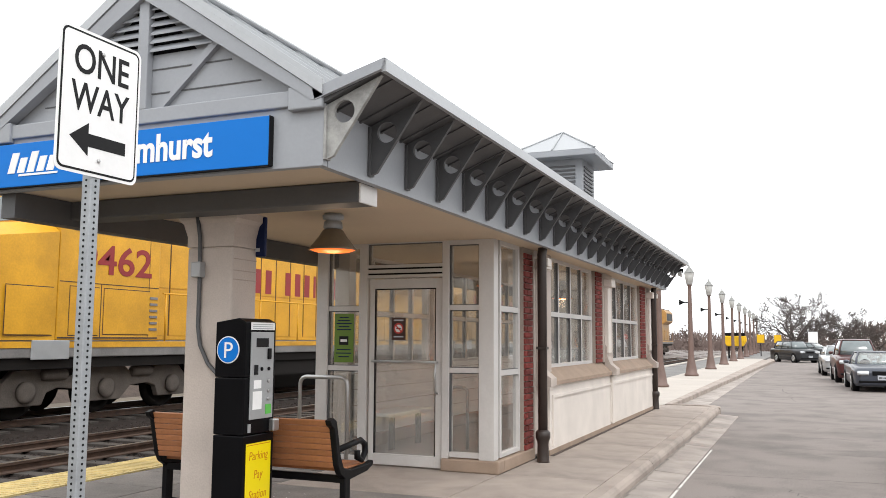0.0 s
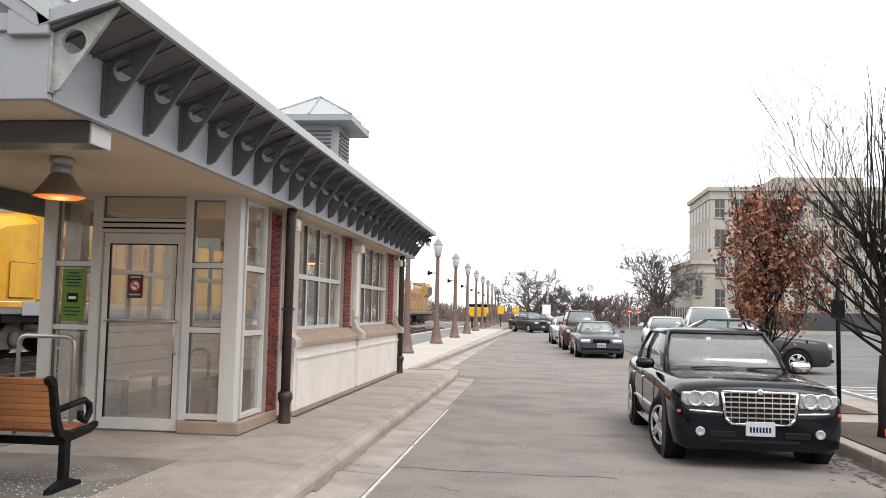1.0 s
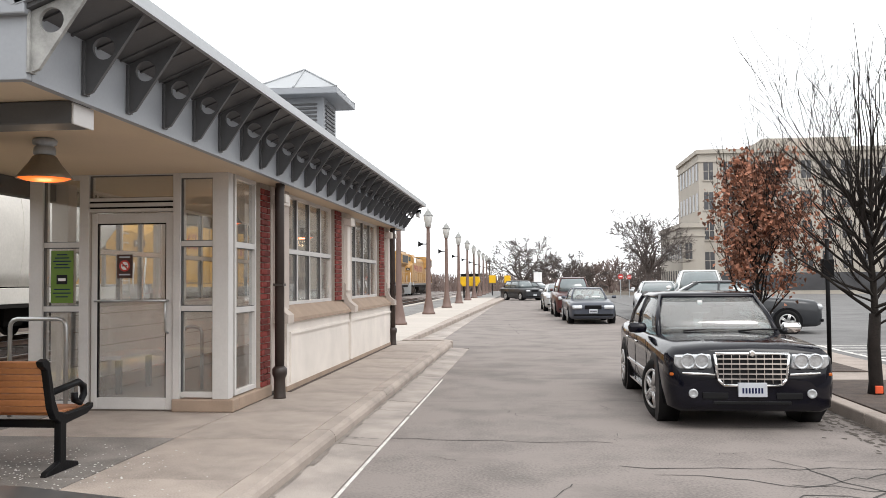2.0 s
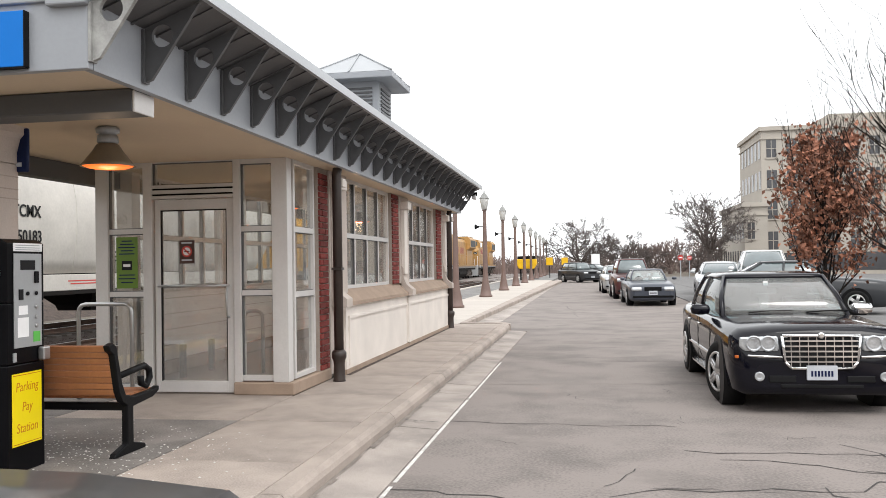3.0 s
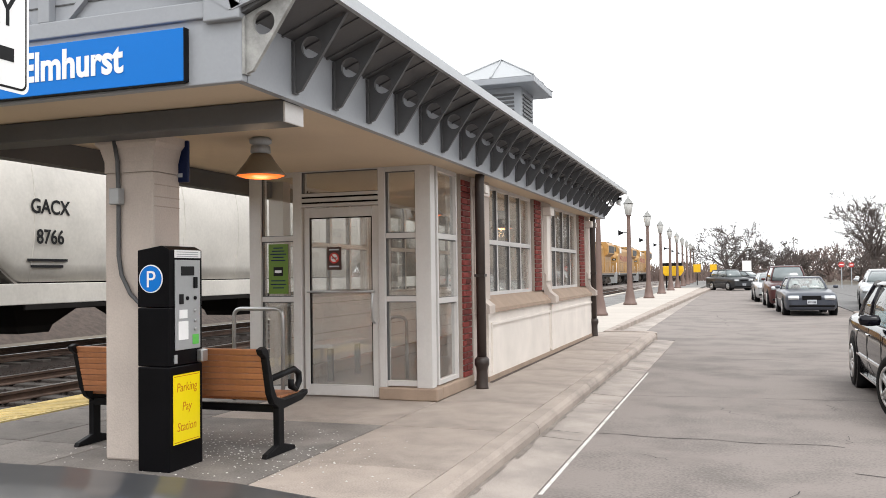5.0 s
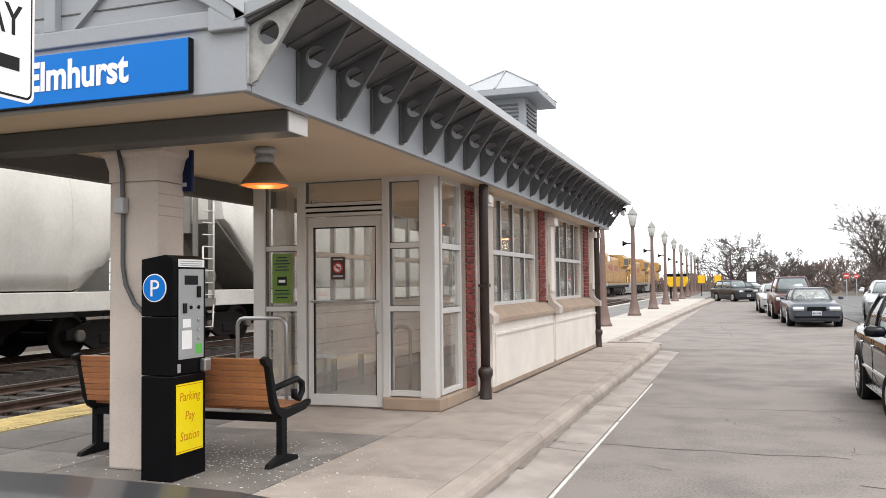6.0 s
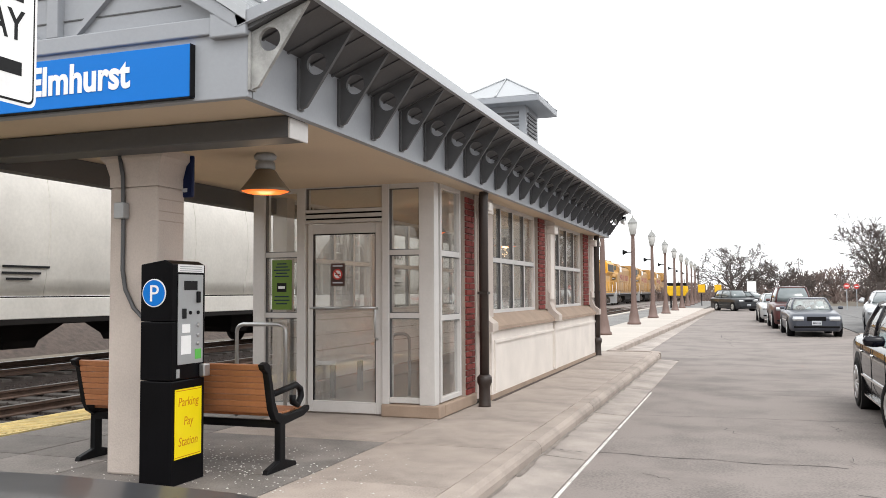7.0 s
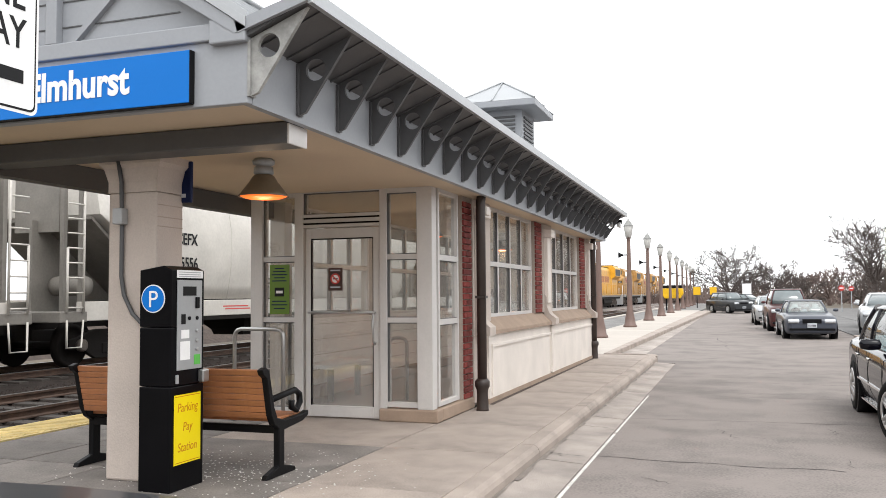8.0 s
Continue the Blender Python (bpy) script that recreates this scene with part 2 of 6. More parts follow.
BARK = material("bark", (0.02, 0.016, 0.014), 0.95, vary=0.35, scale=8, fine=60, bump=0.6, spec=0.2)
TWIG = material("far_twigs", (0.11, 0.09, 0.082), 0.95, vary=0.3, scale=2, fine=20, bump=0)
TWIG_RED = material("far_red_twigs", (0.16, 0.118, 0.105), 0.95, vary=0.3, scale=2, fine=20, bump=0)
FACADE = material("facade_stone", (0.40, 0.365, 0.32), 0.85, vary=0.08, scale=0.35, fine=8, bump=0.05, stain=0.15)
FACADE_DARK = material("facade_window", (0.06, 0.06, 0.065), 0.25, vary=0.25, scale=0.6, bump=0)
MACHINE_YELLOW = material("machine_yellow", (0.72, 0.42, 0.0), 0.45, vary=0.12, scale=3, bump=0)


def leaf_material():
    m = material("dry_leaf", (0.25, 0.108, 0.065), 0.75, vary=0.3, scale=3, fine=20, bump=0)
    n, l = m.node_tree.nodes, m.node_tree.links
    geo, hs, mr = n.new("ShaderNodeNewGeometry"), n.new("ShaderNodeHueSaturation"), n.new("ShaderNodeMapRange")
    mr.inputs["To Min"].default_value, mr.inputs["To Max"].default_value = 0.45, 1.7
    l.new(geo.outputs["Random Per Island"], mr.inputs["Value"])
    l.new(mr.outputs["Result"], hs.inputs["Value"])
    b = n["Principled BSDF"]
    src = b.inputs["Base Color"].links[0].from_socket
    l.new(src, hs.inputs["Color"])
    l.new(hs.outputs["Color"], b.inputs["Base Color"])
    return m


LEAF = leaf_material()


# ---- mesh helpers ----
def box(bm, x0, x1, y0, y1, z0, z1, bevel=0.0):
    v = [bm.verts.new(p) for p in ((x0, y0, z0), (x1, y0, z0), (x1, y1, z0), (x0, y1, z0), (x0, y0, z1), (x1, y0, z1), (x1, y1, z1), (x0, y1, z1))]
    fs = [bm.faces.new([v[i] for i in q]) for q in ((3, 2, 1, 0), (4, 5, 6, 7), (0, 1, 5, 4), (1, 2, 6, 5), (2, 3, 7, 6), (3, 0, 4, 7))]
    if bevel:
        bmesh.ops.bevel(bm, geom=list({e for q in fs for e in q.edges}), offset=bevel, segments=2, affect="EDGES", profile=0.5)


def prism(bm, pts, axis, a0, a1, bevel=0.0):
    """A polygon drawn in the plane across an axis and drawn out along it from a0 to a1."""
    def at(p, a):
        return {"x": (a, p[0], p[1]), "y": (p[0], a, p[1]), "z": (p[0], p[1], a)}[axis]
    lo, hi = [bm.verts.new(at(p, a0)) for p in pts], [bm.verts.new(at(p, a1)) for p in pts]
    n = len(pts)
    fs = [bm.faces.new(lo), bm.faces.new(hi[::-1])]
    fs += [bm.faces.new((lo[i], hi[i], hi[(i + 1) % n], lo[(i + 1) % n])) for i in range(n)]
    bmesh.ops.recalc_face_normals(bm, faces=fs)
    if bevel:
        bmesh.ops.bevel(bm, geom=list({e for q in fs for e in q.edges}), offset=bevel, segments=2, affect="EDGES", profile=0.5)


def tube(bm, pts, radii, seg=8, caps=True):
    """A round tube through points; radii one number or one a point."""
    pts = [Vector(p) for p in pts]
    if not hasattr(radii, "__len__"):
        radii = [radii] * len(pts)
    rings = []
    for i, p in enumerate(pts):
        d = (pts[min(i + 1, len(pts) - 1)] - pts[max(i - 1, 0)])
        d = d.normalized() if d.length > 1e-9 else Vector((0, 0, 1))
        u = d.orthogonal().normalized() if i == 0 else (rings[-1][1] - d * rings[-1][1].dot(d)).normalized()
        w = d.cross(u)
        ring = [bm.verts.new(p + radii[i] * (math.cos(a) * u + math.sin(a) * w)) for a in (2 * math.pi * k / seg for k in range(seg))]
        rings.append((ring, u))
    fs = []
    for (a, _), (b, _) in zip(rings, rings[1:]):
        fs += [bm.faces.new((a[k], a[(k + 1) % seg], b[(k + 1) % seg], b[k])) for k in range(seg)]
    if caps:
        bm.faces.new(rings[0][0][::-1]), bm.faces.new(rings[-1][0])
    for q in fs:
        q.smooth = True


def lathe(bm, profile, centre=(0, 0, 0), axis="z", seg=20):
    """A surface of revolution: profile rows (radius, height)."""
    cx, cy, cz = centre
    rings = []
    for r, h in profile:
        ring = []
        for k in range(seg):
            a = 2 * math.pi * k / seg
            u, w = r * math.cos(a), r * math.sin(a)
            ring.append(bm.verts.new({"z": (cx + u, cy + w, cz + h), "x": (cx + h, cy + u, cz + w), "y": (cx + w, cy + h, cz + u)}[axis]))
        rings.append(ring)
    fs = [bm.faces.new((a[k], a[(k + 1) % seg], b[(k + 1) % seg], b[k])) for a, b in zip(rings, rings[1:]) for k in range(seg)]
    fs += [bm.faces.new(rings[0][::-1]), bm.faces.new(rings[-1])]
    for q in fs[:-2]:
        q.smooth = True


def loft(bm, sections, close=True, smooth=True):
    """Joins rows of points, each row an open or closed ring."""
    rings = [[bm.verts.new(p) for p in s] for s in sections]
    n = len(rings[0])
    fs = [bm.faces.new((a[k], a[(k + 1) % n], b[(k + 1) % n], b[k])) for a, b in zip(rings, rings[1:]) for k in range(n if close else n - 1)]
    if close:
        fs += [bm.faces.new(rings[0][::-1]), bm.faces.new(rings[-1])]
    for q in fs[:-2] if close else fs:
        q.smooth = smooth
    bmesh.ops.recalc_face_normals(bm, faces=fs)


def made(bm, name, mat):
    me = bpy.data.meshes.new(name)
    bm.to_mesh(me)
    bm.free()
    me.materials.append(mat)
    return me


def part(name, bm, mat, parent, label="", at=None):
    """One mesh object under a thing or a part."""
    ob = new(name, made(bm, name, mat))
    ob.parent = parent
    if at is not None:
        ob.matrix_basis = at
    return tagged(ob, label) if label else ob


def thing(name, at, label, category, group="", kind=""):
    ob = new(name)
    ob.empty_display_size = 0.1
    ob.matrix_basis = at
    return tagged(ob, label, category, group, kind)


def solid(name, bm, mat, label="", category="", kind="structure", at=None):
    ob = new(name, made(bm, name, mat))
    if at is not None:
        ob.matrix_basis = at
    return tagged(ob, label, category, "", kind)


def boxes(*rows, bevel=0.0):
    bm = bmesh.new()
    for r in rows:
        box(bm, *r, bevel=bevel)
    return bm


def lettering(name, text, size, mat, parent, at, depth=0.004, align="CENTER", shear=0.0, squeeze=1.0, label="", fit=0.0, bold=0.0):
    """Words in the built-in font as a mesh; reads along +x of its own space, upright along +y."""
    cu = bpy.data.curves.new(name, "FONT")
    cu.body, cu.size, cu.extrude, cu.align_x, cu.shear = text, size, depth, align, shear
    cu.resolution_u, cu.offset = 4, bold
    tmp = bpy.data.objects.new(name + "_source", cu)
    me = bpy.data.meshes.new_from_object(tmp)
    bpy.data.objects.remove(tmp)
    bpy.data.curves.remove(cu)
    if fit:
        xs = [v.co.x for v in me.vertices]
        squeeze = fit / (max(xs) - min(xs))
    for v in me.vertices:
        v.co.x *= squeeze
    me.materials.clear()
    me.materials.append(mat)
    ob = new(name, me)
    ob.parent = parent
    ob.matrix_basis = at
    return tagged(ob, label) if label else ob


FACE_FRONT = pose(0, 0, 0, 90, 0, 0)    # lettering that faces -y
FACE_RIGHT = pose(0, 0, 0, 90, 0, 90)   # lettering that faces +x


# ---- ground, road, pavement, tracks ----
KERB = 0.15
rng0 = random.Random(3)
solid("ground", boxes((-900, 900, -300, 2500, -0.6, -0.28)), DIRT, "brown winter soil and distant ground", "ground")
solid("road", boxes((-1.35, 3.62, -30, 140, -0.25, 0.0), (-60, -1.35, 78, 140, -0.25, -0.004), (-2.96, -1.35, 19.0, 78, -0.25, -0.003)), ASPHALT, "worn pale grey asphalt street with cracks", "road")
bm = bmesh.new()
for i in range(11):
    prism(bm, [(-1.76, -0.2), (-1.353, -0.2), (-1.353, 0.004), (-1.76, 0.032)], "y", -12 + i * 2.8, -12 + (i + 1) * 2.8 - 0.02)
for i in range(15):
    prism(bm, [(-2.9, -0.2), (-2.25, -0.2), (-2.25, 0.001), (-2.9, 0.03)], "y", 19.2 + i * 3.8, 19.2 + (i + 1) * 3.8 - 0.03)
solid("gutter", bm, GUTTER, "stained concrete gutter beside the kerb", "gutter")
bm = bmesh.new()
for i in range(12):
    y = -12 + i * 2.8
    prism(bm, [(-1.93, -0.2), (-1.742, -0.2), (-1.75, 0.09), (-1.765, KERB - 0.03), (-1.80, KERB), (-1.93, KERB)], "y", y, min(y + 2.8 - 0.012, 19.1))
prism(bm, [(-1.93, 19.11), (-1.735, 19.11), (-1.76, 19.4), (-1.9, 19.68), (-2.25, 19.8), (-2.96, 19.81), (-2.96, 19.62), (-2.35, 19.62), (-2.06, 19.52), (-1.95, 19.35)], "z", -0.2, KERB, 0.012)
for i in range(16):
    a, b = 19.82 + i * 3.0, 22.82 + i * 3.0 - 0.012
    xa, xb = -2.85 + 0.016 * (a - 19.8), -2.85 + 0.016 * (b - 19.8)
    v = [bm.verts.new(p) for p in ((-2.96, a, -0.2), (xa, a, -0.2), (xa, a, KERB - 0.02), (xa - 0.03, a, KERB), (-2.96, a, KERB), (-2.96, b, -0.2), (xb, b, -0.2), (xb, b, KERB - 0.02), (xb - 0.03, b, KERB), (-2.96, b, KERB))]
    for q in ((0, 1, 2, 3, 4), (9, 8, 7, 6, 5), (1, 6, 7, 2), (2, 7, 8, 3), (3, 8, 9, 4)):
        bm.faces.new([v[k] for k in q])
solid("kerb", bm, CONCRETE, "chipped concrete kerb along the platform pavement", "kerb")
solid("platform", boxes((-7.25, -1.93, -14, 19.3, -0.3, KERB - 0.03), (-7.25, -2.96, 19.3, 120, -0.3, KERB - 0.03)), ASPHALT_DARK, "asphalt base of the station platform", "platform")
bm = bmesh.new()
y = -6.0
while y < 18.2:
    w0, w1, d = rng0.uniform(0.005, 0.045), rng0.uniform(0.005, 0.045), rng0.uniform(0.08, 0.3)
    bm.faces.new([bm.verts.new(p) for p in ((-1.745, y, 0.04), (-1.742 + w0, y, 0.034), (-1.742 + w1, y + d, 0.034), (-1.745, y + d, 0.04))])
    y += d
solid("gutter_grit", bm, material("grit", (0.2, 0.17, 0.15), 0.95, vary=0.4, scale=6, fine=60, bump=0.6), "dark grit lying along the foot of the kerb", "grit", "stuff")
pavement = solid("pavement", boxes((-6.6, -1.935, -13.9, -2.0, KERB - 0.028, KERB)), CONCRETE, "jointed tan concrete paving slabs", "pavement")
solid("tactile_strip", boxes((-7.24, -6.62, -14, 19.3, KERB - 0.029, KERB + 0.008)), YELLOW_STRIP, "yellow tactile warning strip along the platform edge", "platform strip")
solid("platform_edge", boxes(*[(-7.24, -6.85, 19.32 + i * 4.0, 23.3 + i * 4.0, KERB - 0.029, KERB + 0.006) for i in range(25)]), CONCRETE_PALE, "pale concrete edge of the far platform", "platform edge")
bm = bmesh.new()
for i in range(180):
    y = 3.0 + i * 0.085
    box(bm, -7.2, -6.66, y, y + 0.035, KERB + 0.008, KERB + 0.016)
ridges = new("ridges", made(bm, "ridges", YELLOW_STRIP))
ridges.parent = bpy.data.objects["tactile_strip"]
tagged(ridges, kind="stuff")
solid("road_line", boxes((-1.338, -1.311, -5, 5.6, 0.0, 0.004), (-1.338, -1.311, 5.72, 9.3, 0.0, 0.004), (-1.336, -1.313, 9.4, 12.9, 0.0, 0.004)), LINE_PAINT, "worn thin white edge line on the asphalt", "road marking")
bm = bmesh.new()
rng = random.Random(5)


def crack(bm, pts, width=0.008):
    """A thin dark seam of tar laid along a broken line."""
    for (x0, y0), (x1, y1) in zip(pts, pts[1:]):
        d = Vector((x1 - x0, y1 - y0, 0))
        s = d.normalized().cross(Vector((0, 0, 1))) * width * rng.uniform(0.5, 1.2)
        a, b = Vector((x0, y0, 0.003)), Vector((x1, y1, 0.003))
        bm.faces.new([bm.verts.new(p) for p in (a - s, a + s, b + s, b - s)])


def wander(x0, y0, x1, y1, n, amp):
    return [(x0 + (x1 - x0) * i / n + rng.uniform(-amp, amp), y0 + (y1 - y0) * i / n + rng.uniform(-amp, amp)) for i in range(n + 1)]


for c in ((-1.35, 5.5, 0.9, 5.3, 14, 0.06), (0.2, 5.6, 3.4, 6.3, 16, 0.12), (1.0, 5.0, 3.5, 5.5, 14, 0.1), (1.5, 5.9, 2.0, 4.4, 8, 0.08), (-1.3, 10.5, 3.4, 10.8, 20, 0.05), (-1.3, 15.2, 3.4, 15.0, 20, 0.08),
          (0.7, 6.9, 3.2, 6.9, 12, 0.08), (2.0, 7.2, 2.6, 5.9, 7, 0.1), (-1.3, 8.0, 0.8, 7.9, 10, 0.05), (-0.5, 13.1, 3.0, 13.0, 12, 0.06), (-1.4, 17.6, 0.6, 17.9, 10, 0.1), (-1.2, 20.5, 0.5, 19.2, 10, 0.1), (-1.0, 21.5, 0.4, 21.2, 8, 0.1), (-0.2, 24, -0.8, 30, 10, 0.12), (1.9, 6.3, 3.3, 7.1, 9, 0.1), (0.9, 6.6, 2.8, 6.2, 10, 0.1)):
    crack(bm, wander(*c))
for c in ((-1.74, 9.6, -1.4, 9.5, 6, 0.02), (-1.74, 7.9, -1.4, 7.8, 6, 0.02), (-1.74, 14.1, -1.4, 14.2, 6, 0.02)):
    for p, q in zip(wander(*c), wander(*c)[1:]):
        d = Vector((q[0] - p[0], q[1] - p[1], 0))
        s = d.normalized().cross(Vector((0, 0, 1))) * 0.006
        bm.faces.new([bm.verts.new(w) for w in (Vector((*p, 0.036)) - s, Vector((*p, 0.036)) + s, Vector((*q, 0.036)) + s, Vector((*q, 0.036)) - s)])
for k in range(46):
    x, y, a, w = rng.uniform(-1.2, 3.3), rng.uniform(4.2, 24), rng.uniform(-0.5, 0.5) + (1.57 if k % 4 == 0 else 0.0), rng.uniform(0.25, 1.1)
    crack(bm, wander(x, y, min(3.5, x + w * math.cos(a)), y + w * math.sin(a), 6, 0.04), rng.uniform(0.002, 0.005))
tar = solid("road_cracks", bm, material("crack_tar", (0.05, 0.045, 0.042), 0.9), "dark cracks in the asphalt", "road marking", "stuff")

# far side of the street
solid("kerb_far", boxes(*[(3.36, 3.54, -6 + i * 3.0, -6 + (i + 1) * 3.0 - 0.015, -0.2, 0.13) for i in range(12)], bevel=0.02), CONCRETE, "worn concrete kerb beside the parked cars", "kerb")
solid("pavement_far", boxes((3.54, 5.6, -6, 30, -0.2, 0.118)), CONCRETE, "concrete verge pavement with tree pits", "pavement")
solid("tree_pit", boxes((3.56, 4.9, 9.0, 11.9, 0.0, 0.135), (3.56, 4.9, 13.0, 16.5, 0.0, 0.135)), MULCH, "dark bark mulch round the street trees", "tree pit")
solid("parking_lot", boxes((5.6, 60, -6, 85, -0.2, 0.04), (3.62, 5.6, 30, 85, -0.2, 0.03)), ASPHALT_LOT, "dark asphalt car park", "parking lot")
solid("parking_lines", boxes(*[(6.2, 10.5, 15.5 + i * 0.75, 15.6 + i * 0.75, 0.04, 0.045) for i in range(6)], (6.15, 6.25, 15.4, 19.4, 0.04, 0.045), (10.5, 10.6, 15.4, 19.4, 0.04, 0.045)), LINE_PAINT, "white hatched parking lines", "road marking")

bm = bmesh.new()
for k in range(1100):
    y, w = rng.uniform(3.0, 17.0), abs(rng.gauss(0, 0.2))
    x, r = 3.35 - w, rng.uniform(0.01, 0.05)
    a0 = rng.uniform(0, 6.28)
    pts = [(x + r * rng.uniform(0.4, 1.0) * math.cos(a0 + 1.05 * j), y + 1.8 * r * rng.uniform(0.4, 1.0) * math.sin(a0 + 1.05 * j)) for j in range(6)]
    bm.faces.new([bm.verts.new((min(3.355, px), py, 0.002 + 0.0000015 * k)) for px, py in pts])
solid("kerb_dirt", bm, material("kerb_dirt", (0.075, 0.062, 0.052), 0.95, vary=0.4, scale=5, fine=60, bump=0.6), "dark dirt and wet leaf litter along the far kerb", "dirt", "stuff")

# added masses that close the place: a bank beyond the tracks, unseen walls behind and beside the camera
# Added dark bank: fills the gaps below the cars where train shadow belongs.
bm = bmesh.new()
prism(bm, [(-28, -0.4), (-19, -0.4), (-21, 0.7), (-22, 1.25), (-28, 1.3)], "y", -40, 260)
solid("bank", bm, MULCH, "dark brown overgrown bank added beyond the tracks in place of the train's shadow", "bank")
# Both walls are out of view and only darken reflections and sky light.
solid("wall_behind", boxes((-40, 60, -36, -32, -0.4, 9.0)), FACADE, "unseen plain wall added behind the camera to darken reflections", "wall")
solid("wall_far_side", boxes((62, 66, -32, 90, -0.4, 8.0)), FACADE, "unseen plain wall added across the car park to darken reflections", "wall")

# tracks
bm = bmesh.new()
prism(bm, [(-30, -0.5), (-7.26, -0.5), (-7.26, -0.16), (-8.4, -0.12), (-11.4, -0.12), (-12.3, -0.2), (-13, -0.12), (-16, -0.12), (-17, -0.3), (-30, -0.3)], "y", -40, 400)
solid("ballast_bed", bm, BALLAST, "dark rusty stone track ballast", "track ballast")
bm = bmesh.new()
for i in range(5200):
    x, y, s = rng.uniform(-12.2, -7.3), rng.uniform(4, 26), rng.uniform(0.02, 0.045)
    c = Vector((x, y, -0.12 + s * 0.2))
    v = [bm.verts.new(c + Vector((rng.uniform(-1, 1), rng.uniform(-1, 1), 0)) * 0.3 * s + Vector(d) * s * rng.uniform(0.7, 1.2)) for d in ((1, 0, 0), (0, 1, 0), (-1, 0, 0), (0, -1, 0), (0, 0, 0.9))]
    for k in range(4):
        bm.faces.new((v[k], v[(k + 1) % 4], v[4]))
stones = new("stones", made(bm, "stones", BALLAST))
stones.parent = bpy.data.objects["ballast_bed"]
tagged(stones, kind="stuff")
for cx in (-9.75, -14.2):
    track = thing("railway_track", pose(cx, 0, 0), "steel rails on dark wooden ties in ballast", "railway track", "tracks beside the platform")
    tie = made(boxes((-1.3, 1.3, -0.11, 0.11, -0.2, -0.085), bevel=0.01), "tie", TIE_WOOD)
    for i in range(60):
        o = new("tie", tie)
        o.parent, o.matrix_basis = track, pose(rng.uniform(-0.04, 0.04), 2 + i * 0.52, 0, 0, 0, rng.uniform(-1, 1))
    for side in (-0.75, 0.75):
        bm = bmesh.new()
        prism(bm, [(side - 0.07, -0.085), (side + 0.07, -0.085), (side + 0.07, -0.07), (side + 0.012, -0.055), (side + 0.012, 0.0), (side + 0.036, 0.01), (side + 0.036, 0.04), (side - 0.036, 0.04),
                   (side - 0.036, 0.01), (side - 0.012, 0.0), (side - 0.012, -0.055), (side - 0.07, -0.07)], "y", -40, 400)
        rail = part("rail", bm, RUST, track)
        part("running_surface", boxes((side - 0.03, side + 0.03, -40, 400, 0.04, 0.045)), RAIL_STEEL, rail, "bright worn rail head")

# ---- the station building ----
XC, XR, XL = -4.2, -2.75, -5.65
Y0, Y1, SOFFIT_Z, FASCIA_TOP, APEX = 4.38, 18.75, 2.65, 3.04, 4.07
VX, VZ = -2.33, 3.21
station = thing("station_shelter", pose(0, 0, 0), "grey metal-roofed station shelter with brick and limestone walls", "station building")
solid("ceiling", boxes((XL + 0.06, XR - 0.06, Y0 + 0.06, Y1 - 0.06, SOFFIT_Z, SOFFIT_Z + 0.06)), SOFFIT, "tan painted flat soffit", "ceiling")
part("front_fascia", boxes((XL, XR, Y0, Y0 + 0.055, SOFFIT_Z - 0.02, FASCIA_TOP), bevel=0.006), PAINT_GREY, station, "grey painted front fascia")
part("side_fascia", boxes((XR - 0.055, XR, Y0 + 0.057, Y1, SOFFIT_Z - 0.02, FASCIA_TOP)), PAINT_GREY, station)
part("side_fascia", boxes((XL, XL + 0.055, Y0 + 0.057, Y1, SOFFIT_Z - 0.02, FASCIA_TOP)), PAINT_GREY, station)
part("back_fascia", boxes((XL + 0.057, XR - 0.057, Y1 - 0.055, Y1, SOFFIT_Z - 0.02, FASCIA_TOP)), PAINT_GREY, station)
for s in (1, -1):
    xa, xb = (XR, VX) if s == 1 else (XL, 2 * XC - VX)
    bm = bmesh.new()
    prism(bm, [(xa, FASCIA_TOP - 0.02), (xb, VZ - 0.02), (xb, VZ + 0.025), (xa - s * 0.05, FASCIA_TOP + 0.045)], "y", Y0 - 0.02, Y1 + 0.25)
    # The street-side visor and ribs carry their underside shade in the colour.
    visor = part("eave_visor", bm, PAINT_DARK_AND_SHADED if s == 1 else PAINT_GREY, station, "upturned metal eave")
    bm = bmesh.new()
    prism(bm, [(xb - s * 0.01, VZ - 0.04), (xb + s * 0.025, VZ - 0.04), (xb + s * 0.025, VZ + 0.04), (xb - s * 0.01, VZ + 0.03)], "y", Y0 - 0.03, Y1 + 0.26)
    part("drip_edge", bm, ROOF_METAL, visor, "light grey metal drip edge")
    bm = bmesh.new()
    prism(bm, [(xa - s * 0.04, FASCIA_TOP + 0.0), (xb, VZ - 0.03), (xb + s * 0.02, VZ + 0.04), (xa - s * 0.06, FASCIA_TOP + 0.07)], "y", Y0 - 0.05, Y0 - 0.02)
    part("end_trim", bm, PAINT_GREY, visor)
    bm = bmesh.new()
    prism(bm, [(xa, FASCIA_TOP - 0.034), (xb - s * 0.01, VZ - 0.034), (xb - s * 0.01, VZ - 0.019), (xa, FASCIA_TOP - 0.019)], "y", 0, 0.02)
    rib = made(bm, "underside_rib", PAINT_DARK_AND_SHADED)
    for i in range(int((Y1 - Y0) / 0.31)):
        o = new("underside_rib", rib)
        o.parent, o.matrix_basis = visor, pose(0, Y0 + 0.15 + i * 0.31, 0)


